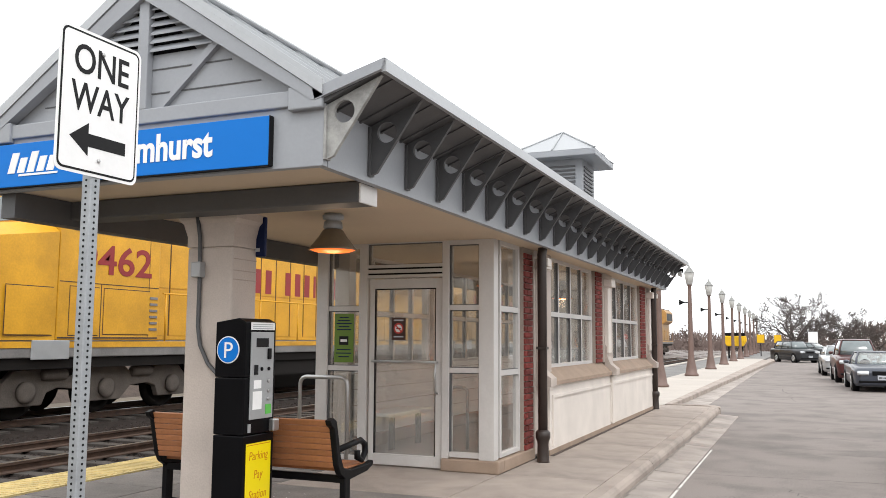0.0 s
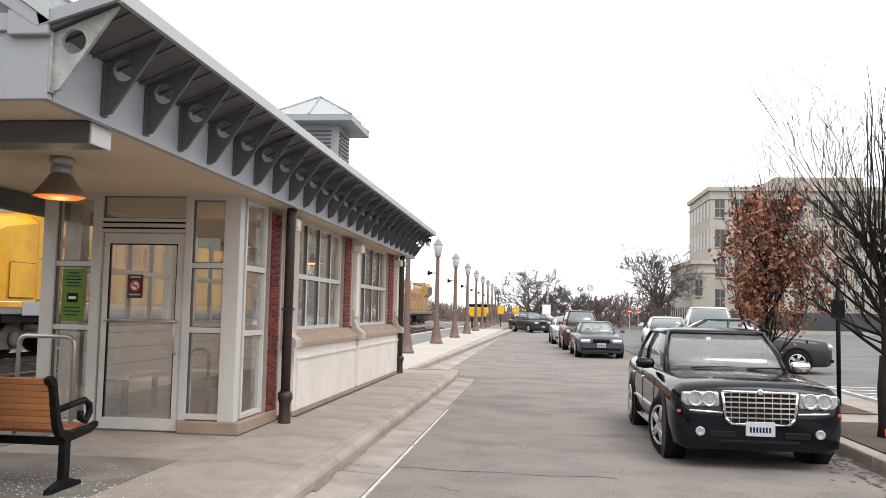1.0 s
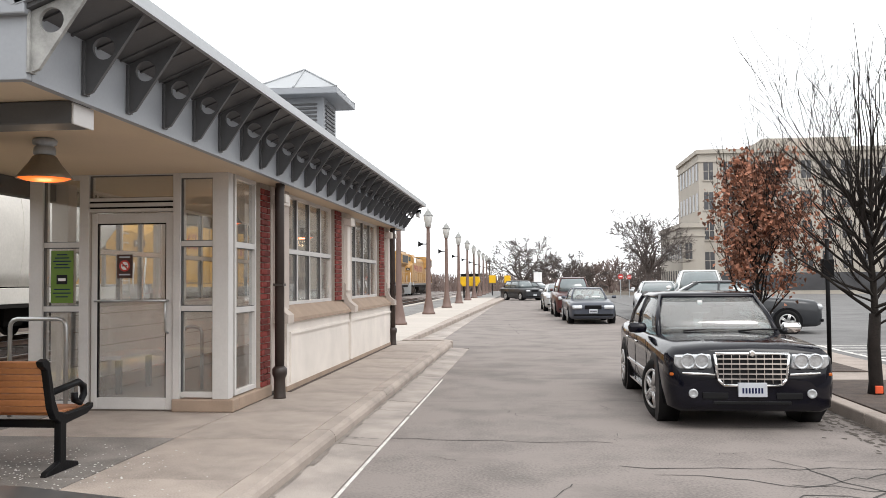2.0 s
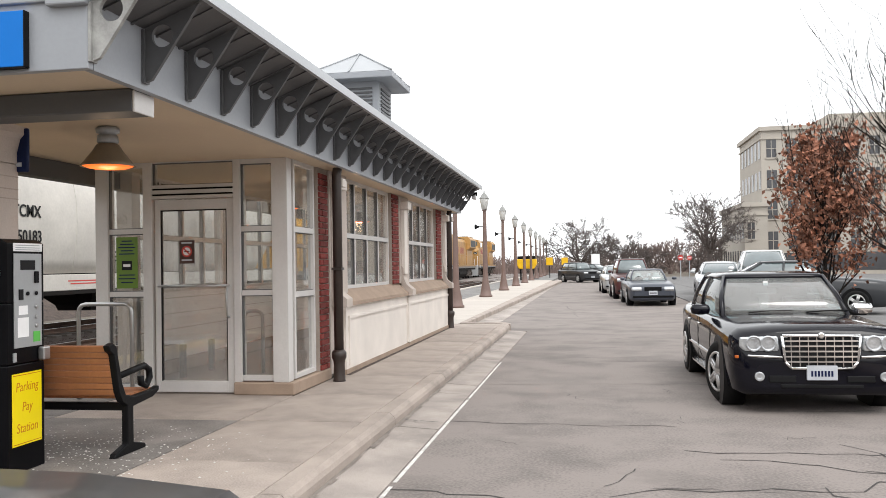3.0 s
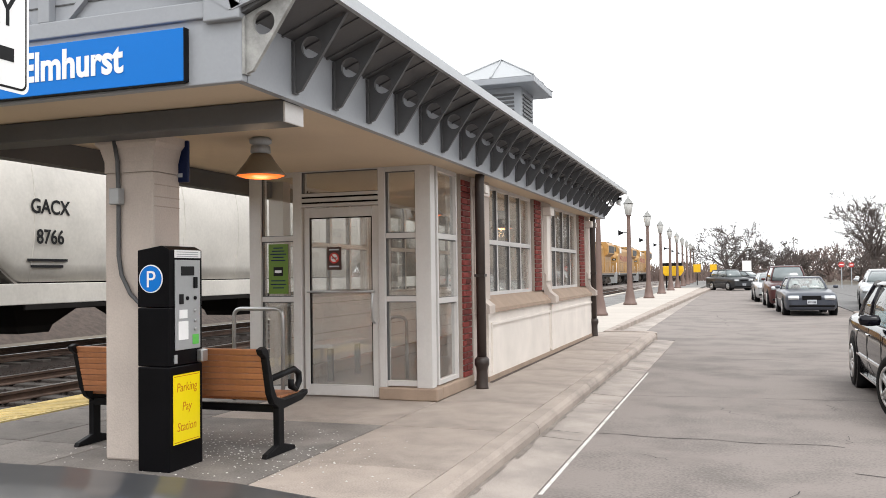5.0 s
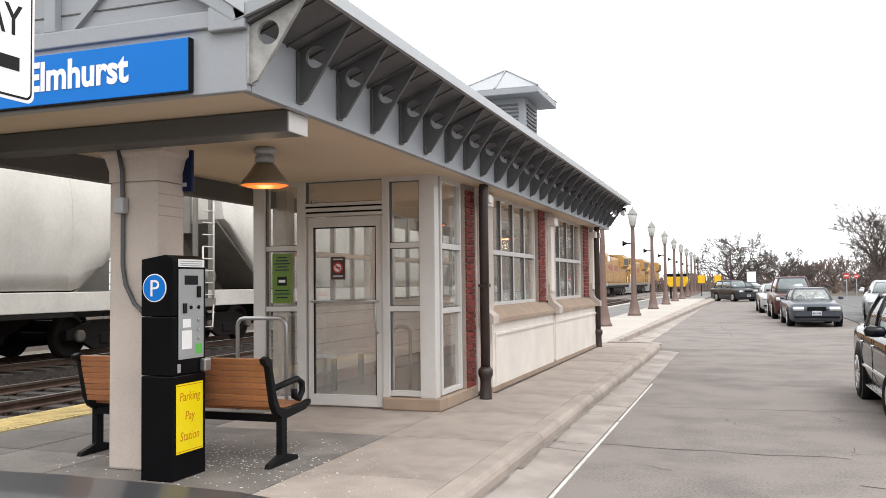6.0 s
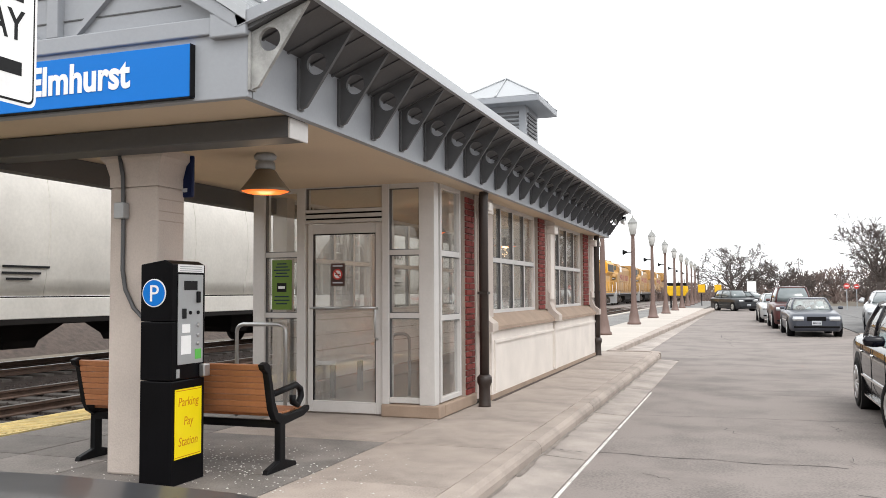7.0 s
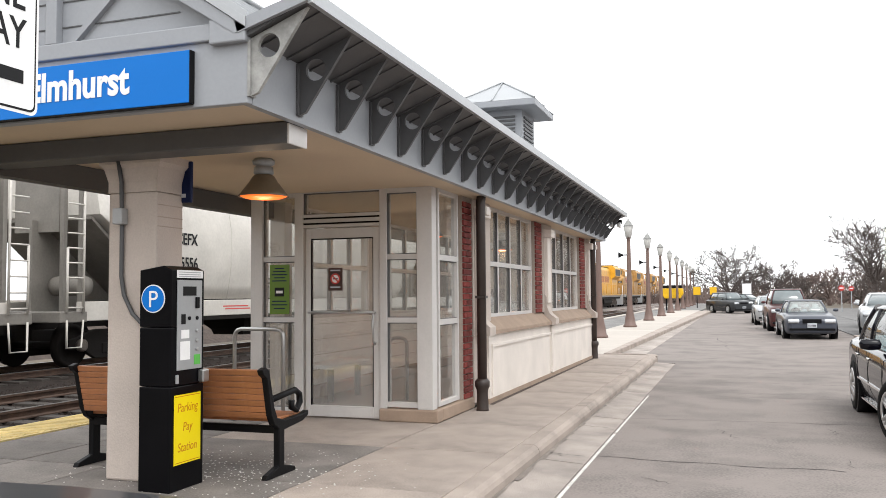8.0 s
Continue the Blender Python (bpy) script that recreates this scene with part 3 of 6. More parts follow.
def holed_plate(bm, poly, centre, r, y0, y1, n=28):
    """A flat plate in the xz plane with a round hole."""
    cx, cz = centre
    angles = sorted([2 * math.pi * k / n for k in range(n)] + [math.atan2(z - cz, x - cx) % (2 * math.pi) for x, z in poly])
    outer, inner = [], []
    for a in angles:
        dx, dz = math.cos(a), math.sin(a)
        best = None
        for (xa, za), (xb, zb) in zip(poly, poly[1:] + poly[:1]):
            ex, ez = xb - xa, zb - za
            det = dx * -ez + ex * dz
            if abs(det) < 1e-12:
                continue
            t = ((xa - cx) * -ez + ex * (za - cz)) / det
            u = (dx * (za - cz) - dz * (xa - cx)) / det
            if t > 0 and -1e-6 <= u <= 1 + 1e-6 and (best is None or t < best):
                best = t
        outer.append((cx + best * dx, cz + best * dz))
        inner.append((cx + r * dx, cz + r * dz))
    m = len(angles)
    rows = [[bm.verts.new((x, y, z)) for x, z in ring] for ring, y in ((outer, y0), (inner, y0), (inner, y1), (outer, y1))]
    fs = []
    for a, b in zip(rows, rows[1:] + rows[:1]):
        fs += [bm.faces.new((a[k], a[(k + 1) % m], b[(k + 1) % m], b[k])) for k in range(m)]
    bmesh.ops.recalc_face_normals(bm, faces=fs)


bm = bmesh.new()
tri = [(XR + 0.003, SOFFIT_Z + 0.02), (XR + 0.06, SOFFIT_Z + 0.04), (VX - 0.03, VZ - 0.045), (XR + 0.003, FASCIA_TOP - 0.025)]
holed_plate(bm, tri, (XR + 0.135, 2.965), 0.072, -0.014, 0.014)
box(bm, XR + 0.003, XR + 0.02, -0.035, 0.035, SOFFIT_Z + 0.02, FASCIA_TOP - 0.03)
# Bracket colour includes the shadow beneath the eave; only the first is pale.
plate = made(bm, "bracket", PAINT_DARK_AND_SHADED)
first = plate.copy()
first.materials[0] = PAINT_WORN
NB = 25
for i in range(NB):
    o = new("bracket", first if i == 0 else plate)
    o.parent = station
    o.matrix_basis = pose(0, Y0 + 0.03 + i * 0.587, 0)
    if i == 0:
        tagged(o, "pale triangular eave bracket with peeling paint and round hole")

# roof with standing seams
slope = (APEX - FASCIA_TOP) / (XC - XL)
for s in (1, -1):
    xe = XC + s * (XR - XC + 0.02)
    bm = bmesh.new()
    prism(bm, [(XC, APEX), (xe, FASCIA_TOP + 0.03), (xe, FASCIA_TOP + 0.085), (XC, APEX + 0.055)], "y", Y0 - 0.06, Y1 + 0.1)
    roof = part("roof", bm, ROOF_METAL, station, "grey standing-seam metal roof")
    for i in range(32):
        y = Y0 - 0.05 + i * 0.46
        bm = bmesh.new()
        prism(bm, [(XC, APEX + 0.05), (xe, FASCIA_TOP + 0.08), (xe, FASCIA_TOP + 0.125), (XC, APEX + 0.095)], "y", y, y + 0.025)
        part("seam", bm, ROOF_METAL, roof)
    bm = bmesh.new()
    w = 0.13
    prism(bm, [(XC, APEX - 0.005), (xe, FASCIA_TOP + 0.025), (xe - s * w * 0.6, FASCIA_TOP - 0.0), (XC, APEX - w * 1.25)], "y", Y0 - 0.05, Y0 + 0.03)
    part("bargeboard", bm, PAINT_GREY, station)
for xa, xb in ((XR - 0.22, XR - 0.02), (XL + 0.02, XL + 0.22)):
    part("corner_filler", boxes((xa - 0.02, xb + 0.03, Y0 - 0.046, Y0 + 0.12, FASCIA_TOP - 0.05, FASCIA_TOP + 0.1), bevel=0.01), PAINT_GREY, station)
part("ridge_cap", boxes((XC - 0.09, XC + 0.09, Y0 - 0.07, Y1 + 0.1, APEX + 0.045, APEX + 0.09), bevel=0.02), ROOF_METAL, station)
bm = bmesh.new()
prism(bm, [(XL + 0.05, FASCIA_TOP), (XR - 0.05, FASCIA_TOP), (XC, APEX - 0.02)], "y", Y0 + 0.04, Y0 + 0.1)
gable = part("gable_wall", bm, PAINT_GREY, station, "grey boarded gable")
part("gable_base_trim", boxes((XL + 0.06, XR - 0.1, Y0 - 0.025, Y0 + 0.04, FASCIA_TOP - 0.02, FASCIA_TOP + 0.085), bevel=0.008), PAINT_GREY, gable)
part("king_post", boxes((XC - 0.045, XC + 0.045, Y0 - 0.02, Y0 + 0.04, FASCIA_TOP + 0.085, APEX - 0.15), bevel=0.006), PAINT_GREY, gable)
for s in (1, -1):
    bm = bmesh.new()
    prism(bm, [(XC + s * 0.12, FASCIA_TOP + 0.085), (XC + s * 0.17, FASCIA_TOP + 0.085), (XC + s * 0.62, FASCIA_TOP + 0.48), (XC + s * 0.58, FASCIA_TOP + 0.52)], "y", Y0 + 0.005, Y0 + 0.04)
    part("diagonal_brace", bm, PAINT_GREY, gable)
for k in range(3):
    z = FASCIA_TOP + 0.2 + k * 0.17
    hw = (APEX - z) / slope - 0.22
    if z < 3.5:
        part("board_joint", boxes((XC - hw, XC + hw, Y0 + 0.034, Y0 + 0.0405, z, z + 0.008)), PAINT_DARK_AND_SHADED, gable)
for k in range(7):
    z = 3.53 + k * 0.06
    hw = max(0.03, (APEX - z) / slope - 0.19)
    bm = bmesh.new()
    prism(bm, [(Y0 + 0.0, z), (Y0 + 0.035, z + 0.045), (Y0 + 0.035, z + 0.055), (Y0 + 0.0, z + 0.012)], "x", XC - hw, XC + hw)
    part("louvre", bm, PAINT_GREY, gable)
bm = bmesh.new()
prism(bm, [(XC - 0.42, 3.52), (XC + 0.42, 3.52), (XC, 3.95)], "y", Y0 + 0.0385, Y0 + 0.0395)
part("louvre_opening", bm, BLACK_METAL, gable)
# The shade that the fascia throws on the beam is in its darker grey.
part("beam", boxes((XL - 0.2, -2.827, 4.99, 5.23, SOFFIT_Z - 0.15, SOFFIT_Z - 0.004), bevel=0.01), PAINT_DARK_AND_SHADED, station, "grey painted cross beam")
part("beam_cap", boxes((-2.826, -2.81, 4.985, 5.235, SOFFIT_Z - 0.155, SOFFIT_Z - 0.02), bevel=0.004), FRAME_GREY, station)
part("beam", boxes((XL + 0.06, XL + 0.2, Y0 + 0.08, Y1 - 0.1, SOFFIT_Z - 0.2, SOFFIT_Z - 0.004)), PAINT_DARK_AND_SHADED, station)

# cupola on the ridge
cupola = thing("roof_cupola", pose(XC - 0.13, 16.15, 3.975), "small louvred ventilation cupola with a hipped metal roof", "cupola")
W, EZ, PZ = 0.83, 1.08, 1.68
part("box_wall", boxes((-0.5, 0.5, -0.5, 0.5, -0.3, EZ - 0.05)), PAINT_GREY, cupola)
for a in range(4):
    for k in range(7):
        part("louvre_slat", boxes((-0.37, 0.37, -0.525, -0.502, 0.42 + k * 0.075, 0.455 + k * 0.075)), PAINT_DARK_AND_SHADED, cupola, at=pose(0, 0, 0, 0, 0, 90 * a))
part("eave_band", boxes((-W, W, -W, W, EZ - 0.06, EZ + 0.06), bevel=0.015), PAINT_GREY, cupola)
bm = bmesh.new()
v = [bm.verts.new(p) for p in ((-W, -W, EZ + 0.06), (W, -W, EZ + 0.06), (W, W, EZ + 0.06), (-W, W, EZ + 0.06), (0, 0, PZ))]
for k in range(4):
    bm.faces.new((v[k], v[(k + 1) % 4], v[4]))
bm.faces.new(v[3::-1])
hip = part("hip_roof", bm, ROOF_METAL, cupola)
for dx, dy in ((1, 1), (1, -1), (-1, 1), (-1, -1), (0, -1), (1, 0)):
    bm = bmesh.new()
    tube(bm, [(dx * W, dy * W, EZ + 0.07), (0, 0, PZ + 0.01)], 0.018, 6)
    part("hip_seam", bm, ROOF_METAL, hip)

# walls: low limestone wall, sills, pilasters, windows
WX = -3.09
floor_inside = solid("floor_inside", boxes((-5.38, -3.1, 8.6, 18.3, KERB, KERB + 0.02)), FLOOR_DARK, "dark shelter floor", "floor")
solid("wall_street", boxes((WX - 0.18, WX + 0.12, 10.25, 18.3, KERB + 0.06, 1.0)), STONE_WHITE, "low white limestone panel wall under the windows", "wall")
street = bpy.data.objects["wall_street"]
part("plinth", boxes((WX - 0.15, WX + 0.135, 10.2, 18.35, KERB, KERB + 0.062)), STONE_TAN, street)
part("foot_joint", boxes((WX + 0.135, WX + 0.18, 10.2, 18.35, KERB - 0.01, KERB + 0.006)), MULCH, street, "dark open joint along the paving")
for a, b in ((10.35, 13.85), (14.0, 18.1)):
    part("panel_moulding", boxes((WX + 0.12, WX + 0.14, a, b, 0.84, 0.875), (WX + 0.12, WX + 0.14, a, a + 0.035, 0.25, 0.84), (WX + 0.12, WX + 0.14, b - 0.035, b, 0.25, 0.84)), STONE_WHITE, street)
part("panel_rib", boxes((WX + 0.12, WX + 0.16, 13.86, 13.99, 0.22, 0.98), bevel=0.008), STONE_WHITE, street)
bm = bmesh.new()
prism(bm, [(WX - 0.18, 1.0), (WX + 0.17, 1.0), (WX + 0.17, 1.05), (WX + 0.0, 1.2), (WX - 0.18, 1.2)], "y", 10.3, 18.35)
part("sill_course", bm, STONE_TAN, street, "weathered tan stone sill course")


def window_unit(name, x, y0, y1, z0, z1, cols, mids, bar=0.045, deep=0.07):
    """A painted window in a wall that runs along y, with its bars and panes."""
    w = thing(name, pose(x, y0, z0), "grey painted multi-pane window", "window", "shelter windows", "structure")
    L, Hh = y1 - y0, z1 - z0
    part("window_frame", boxes((-deep, 0, 0, bar, 0, Hh), (-deep, 0, L - bar, L, 0, Hh), (-deep, 0, bar, L - bar, 0, bar), (-deep, 0, bar, L - bar, Hh - bar, Hh)), FRAME_GREY, w)
    for c in range(1, cols):
        yy = L * c / cols
        part("mullion", boxes((-deep + 0.01, -0.006, yy - bar / 2, yy + bar / 2, bar, Hh - bar)), FRAME_GREY, w)
    for mz in mids:
        part("rail_bar", boxes((-deep + 0.012, -0.003, bar, L - bar, mz - z0 - 0.03, mz - z0 + 0.03)), FRAME_GREY, w)
    levels = [0.0] + [m - z0 for m in mids] + [Hh]
    for c in range(cols):
        for lo, hi in zip(levels, levels[1:]):
            p = part("pane", boxes((-deep * 0.55, -deep * 0.55 + 0.006, L * c / cols + bar / 2, L * (c + 1) / cols - bar / 2, lo + 0.03, hi - 0.03)), GLASS, w)
            p.visible_shadow = False
            a, b = L * c / cols + bar / 2, L * (c + 1) / cols - bar / 2
            part("glazing_seal", boxes((-deep + 0.004, -0.012, a, a + 0.012, lo + 0.03, hi - 0.03), (-deep + 0.004, -0.012, b - 0.012, b, lo + 0.03, hi - 0.03), (-deep + 0.004, -0.012, a, b, lo + 0.028, lo + 0.036), (-deep + 0.004, -0.012, a, b, hi - 0.038, hi - 0.028)), PAINT_DARK_AND_SHADED, w)
    return w


window_unit("window_1", WX - 0.02, 10.6, 13.2, 1.2, SOFFIT_Z, 4, [1.9])
window_unit("window_2", WX - 0.02, 14.45, 17.2, 1.2, SOFFIT_Z, 4, [1.9])
window_unit("window_3", WX + 0.0, 8.72, 9.42, 0.3, SOFFIT_Z, 1, [1.2, 1.9])
solid("wall_track", boxes((-5.5, -5.3, 9.4, 18.3, KERB, 1.2)), WHITE_BLOCK, "white painted low block wall inside the shelter", "wall")
bm = boxes(*[(-5.299, -5.296, 9.45, 18.2, 0.32 + k * 0.2, 0.326 + k * 0.2) for k in range(5)])
part("block_joint", bm, MORTAR, bpy.data.objects["wall_track"])
part("rubble_base", boxes((-5.298, -5.22, 9.45, 18.2, KERB + 0.02, 0.34), bevel=0.02), STONE_TAN, bpy.data.objects["wall_track"], "peeling stained base")
for i, (a, b) in enumerate(((9.5, 12.0), (12.2, 14.9), (15.1, 18.0))):
    window_unit("window_%d" % (4 + i), -5.36, a, b, 1.2, SOFFIT_Z, 4, [1.9])
solid("wall_track_piers", boxes((-5.5, -5.3, 12.0, 12.2, 1.2, SOFFIT_Z), (-5.5, -5.3, 14.9, 15.1, 1.2, SOFFIT_Z), (-5.5, -5.3, 18.0, 18.3, 1.2, SOFFIT_Z), (-5.5, -5.3, 9.32, 9.5, KERB, SOFFIT_Z)), STONE, "stone piers between the track windows", "wall")
solid("wall_end", boxes((-5.5, -3.1, 18.3, 18.45, KERB, SOFFIT_Z)), WHITE_BLOCK, "white painted end wall", "wall")
# pilasters with brick cheeks
for k, (b0, b1, s0, s1) in enumerate(((9.5, 9.84, 9.84, 10.6), (13.25, 13.72, 13.72, 14.42), (17.25, 17.8, 17.8, 18.4))):
    core = solid("wall_brick_%d" % (k + 1), boxes((WX - 0.07, WX + 0.02, b0, b1, 0.28 if k == 0 else 1.2, SOFFIT_Z)), MORTAR, "narrow red brick strip with pale mortar", "wall")
    pil = solid("pilaster_%d" % (k + 1), boxes((WX - 0.07, WX + 0.05, s0, s1, 1.2 if k else 0.2, SOFFIT_Z), bevel=0.01), STONE, "limestone pilaster", "pilaster")
    bm = bmesh.new()
    prism(bm, [(WX + 0.05, 1.0), (WX + 0.24, 1.0), (WX + 0.24, 1.1), (WX + 0.14, 1.18), (WX + 0.09, 1.3), (WX + 0.09, 1.45), (WX + 0.05, 1.5)], "y", s0 + 0.05, s0 + 0.3)
    part("scroll_foot", bm, STONE, pil)
    part("pilaster_shaft", boxes((WX + 0.05, WX + 0.12, s0 + 0.06, s0 + 0.28, 1.35, 2.42), (WX + 0.05, WX + 0.19, s0 + 0.03, s0 + 0.31, 2.42, 2.55), bevel=0.012), STONE_WHITE, pil)

# glazed end with the door, in a plane across the shelter
DY = 8.6
solid("base_stone", boxes((-3.71, WX + 0.05, DY - 0.07, DY + 0.12, KERB, 0.285), (WX - 0.15, WX + 0.05, DY + 0.12, 9.86, KERB, 0.285), bevel=0.015), STONE_TAN, "tan stone base under the glazed corner", "plinth")
front = thing("window_7", pose(0, DY, 0), "grey framed glazed end wall of the shelter", "glazed wall", "", "structure")
for a, b in ((-5.3, -5.15), (-4.74, -4.635), (-3.705, -3.625), (-3.275, WX - 0.01)):
    part("post", boxes((a, b, -0.05, 0.09, 0.15 if a < -3.71 else 0.285, SOFFIT_Z), bevel=0.005), FRAME_GREY, front)
for a, b, zs in ((-5.15, -4.74, (0.2, 1.2, 1.88, 2.6)), (-3.625, -3.275, (0.3, 1.2, 1.88, 2.6))):
    for z in zs:
        part("rail_bar", boxes((a, b, -0.03, 0.03, z, z + 0.055)), FRAME_GREY, front)
part("door_header", boxes((-4.635, -3.705, -0.055, 0.06, 2.25, 2.285), (-4.635, -3.705, -0.055, 0.06, 2.305, 2.345), (-4.635, -3.705, -0.055, 0.06, 2.365, 2.40), bevel=0.004), FRAME_GREY, front)
part("header_groove", boxes((-4.635, -3.705, -0.03, 0.04, 2.284, 2.306), (-4.635, -3.705, -0.03, 0.04, 2.344, 2.366)), BLACK_METAL, front)
part("top_rail", boxes((-5.15, -3.275, -0.04, 0.06, 2.64, SOFFIT_Z)), FRAME_GREY, front)
for a, b, z0, z1 in ((-5.15, -4.74, 0.25, 1.2), (-5.15, -4.74, 1.255, 1.88), (-5.15, -4.74, 1.935, 2.64), (-3.625, -3.275, 0.34, 1.2), (-3.625, -3.275, 1.255, 1.88), (-3.625, -3.275, 1.935, 2.6), (-4.635, -3.705, 2.40, 2.64)):
    p = part("pane", boxes((a, b, -0.003, 0.003, z0, z1)), GLASS, front)
    part("glazing_seal", boxes((a, a + 0.012, -0.02, 0.02, z0, z1), (b - 0.012, b, -0.02, 0.02, z0, z1), (a, b, -0.02, 0.02, z0, z0 + 0.008), (a, b, -0.02, 0.02, z1 - 0.01, z1)), PAINT_DARK_AND_SHADED, front)
    p.visible_shadow = False
door = thing("door_1", pose(-4.64, DY, KERB) @ Matrix.Diagonal((0.915, 1, 1, 1)), "closed grey aluminium glass door with a pull handle", "door", "", "structure")
part("door_frame", boxes((0.03, 0.10, -0.025, 0.025, 0.02, 2.09), (0.93, 1.02, -0.025, 0.025, 0.02, 2.09), (0.10, 0.93, -0.025, 0.025, 0.02, 0.14), (0.10, 0.93, -0.025, 0.025, 1.98, 2.09), bevel=0.004), FRAME_GREY, door)
p = part("door_pane", boxes((0.10, 0.93, -0.004, 0.004, 0.14, 1.98)), DOOR_GLASS, door)
p.visible_shadow = False
part("glazing_seal", boxes((0.10, 0.112, -0.018, 0.018, 0.14, 1.98), (0.918, 0.93, -0.018, 0.018, 0.14, 1.98), (0.10, 0.93, -0.018, 0.018, 1.968, 1.98)), BLACK_METAL, door)
bm = bmesh.new()
tube(bm, [(0.08, -0.05, 1.16), (0.95, -0.05, 1.16)], 0.013, 8)
part("push_bar", bm, STEEL, door)
bm = bmesh.new()
tube(bm, [(0.955, -0.03, 1.16), (0.955, -0.085, 1.14), (0.95, -0.09, 1.0), (0.955, -0.085, 0.84), (0.955, -0.03, 0.82)], 0.013, 8)
part("pull_handle", bm, STEEL, door)
nos = thing("no_smoking_sign", pose(-4.25, DY - 0.012, 1.68), "small dark no smoking sign stuck on the door glass", "sign")
part("backing", boxes((-0.085, 0.085, 0.0, 0.006, -0.13, 0.12)), MAROON, nos)
bm = bmesh.new()
tube(bm, [(0.052 * math.cos(a), -0.003, 0.052 * math.sin(a)) for a in (2 * math.pi * k / 20 for k in range(21))], 0.009, 6)
part("red_ring", bm, RED_PRINT, nos)
bm = bmesh.new()
lathe(bm, [(0.048, -0.0005), (0.048, -0.002)], axis="y", seg=20)
part("white_disc", bm, WHITE, nos)
part("cigarette_bar", boxes((-0.03, 0.03, -0.004, -0.002, -0.006, 0.006)), BLACK_PRINT, nos)
part("red_slash", boxes((-0.05, 0.05, -0.005, -0.003, -0.007, 0.007)), RED_PRINT, nos, at=pose(0, 0, 0, 0, 45, 0))
part("word_bar", boxes((-0.06, 0.06, -0.003, -0.001, 0.085, 0.1)), PLATE, nos)
part("word_bar", boxes((-0.06, 0.06, -0.003, -0.001, -0.1, -0.085)), PLATE, nos)
poster = thing("route_poster", pose(-4.95, DY - 0.012, 1.29), "green information poster fixed inside the glass", "poster")
part("sheet", boxes((-0.125, 0.125, 0.0, 0.005, 0.0, 0.56)), GREEN, poster)
part("number_box", boxes((-0.06, 0.06, -0.003, -0.001, 0.2, 0.3)), BLACK_PRINT, poster)
part("number_bar", boxes((-0.042, 0.042, -0.005, -0.003, 0.235, 0.265)), WHITE, poster)
for z, w in ((0.51, 0.06), (0.475, 0.08), (0.44, 0.1), (0.405, 0.07), (0.37, 0.09), (0.14, 0.09), (0.1, 0.1), (0.06, 0.07)):
    part("text_bar", boxes((-w, w, -0.003, -0.001, z, z + 0.012)), NAVY, poster)
inside_bench = thing("shelter_bench", pose(-5.0, 10.4, KERB + 0.02), "white slab bench on a dark leg inside the shelter", "bench")
part("seat", boxes((-0.24, 0.24, -0.85, 0.3, 0.42, 0.47), bevel=0.01), WHITE, inside_bench)
for yy in (-0.65, 0.15):
    part("leg", boxes((0.08, 0.14, yy - 0.03, yy + 0.03, 0.0, 0.42)), BLACK_METAL, inside_bench)


def hoop_rail(name, x0, x1, y, top, low, label):
    r = thing(name, pose(0, y, 0), label, "handrail", "steel handrails")
    bm = bmesh.new()
    pts = [(x0, 0, low)] + [(x0 + 0.08 * (1 - math.cos(a)), 0, top - 0.08 + 0.08 * math.sin(a)) for a in (0.0, 0.5, 1.0, 1.57)] + [(x1 - 0.08 * (1 - math.cos(a)), 0, top - 0.08 + 0.08 * math.sin(a)) for a in (1.57, 1.0, 0.5, 0.0)] + [(x1, 0, low)]
    tube(bm, pts, 0.022, 10)
    part("hoop", bm, STEEL, r)
    return r


hoop_rail("hoop_handrail", -5.25, -4.65, 8.15, 1.14, KERB, "brushed steel hoop handrail standing by the glazed wall")
hoop_rail("grab_rail", -4.28, -4.04, 10.2, 0.95, KERB + 0.02, "steel grab rail inside the shelter")

# downspouts
for k, (yy, xx) in enumerate(((9.65, -2.885), (18.05, -2.92))):
    d = thing("downspout", pose(xx, yy, KERB), "dark brown metal rainwater downspout with a flared boot", "downspout", "downspouts")
    bm = bmesh.new()
    tube(bm, [(0, 0, 0.12), (0, 0, 2.3), (0, 0, 2.42), (0.02, 0, 2.56)], 0.055, 12)
    part("pipe", bm, BROWN_PIPE, d)
    bm = bmesh.new()
    lathe(bm, [(0.078, 0.0), (0.072, 0.02), (0.066, 0.2), (0.07, 0.24), (0.088, 0.28), (0.088, 0.34), (0.06, 0.37)], seg=12)
    part("boot", bm, BROWN_PIPE, d)
    part("collar", boxes((-0.07, 0.07, 0.03, 0.16, 2.28, 2.38), bevel=0.01), STONE_WHITE, d)
    part("strap", boxes((-0.06, 0.06, -0.06, 0.06, 1.3, 1.33)), BROWN_PIPE, d)


# ---- things on the platform ----
col = thing("canopy_column", pose(-4.275, 5.42, KERB), "square limestone column with a flared capital carrying the canopy beam", "column")
part("shaft", boxes((-0.215, 0.215, -0.16, 0.16, 0.0, 2.12), bevel=0.018), STONE, col)
bm = bmesh.new()
loft(bm, [[(sx * w, sy * d, z) for sx, sy in ((-1, -1), (1, -1), (1, 1), (-1, 1))] for w, d, z in ((0.217, 0.162, 2.12), (0.217, 0.162, 2.2), (0.245, 0.18, 2.3), (0.275, 0.2, 2.33), (0.275, 0.2, 2.388))], smooth=False)
part("capital", bm, STONE, col)
for z in (1.86, 1.93, 2.02):
    part("groove", boxes((0.2155, 0.2175, -0.15, 0.15, z, z + 0.008)), MORTAR, col)
bm = bmesh.new()
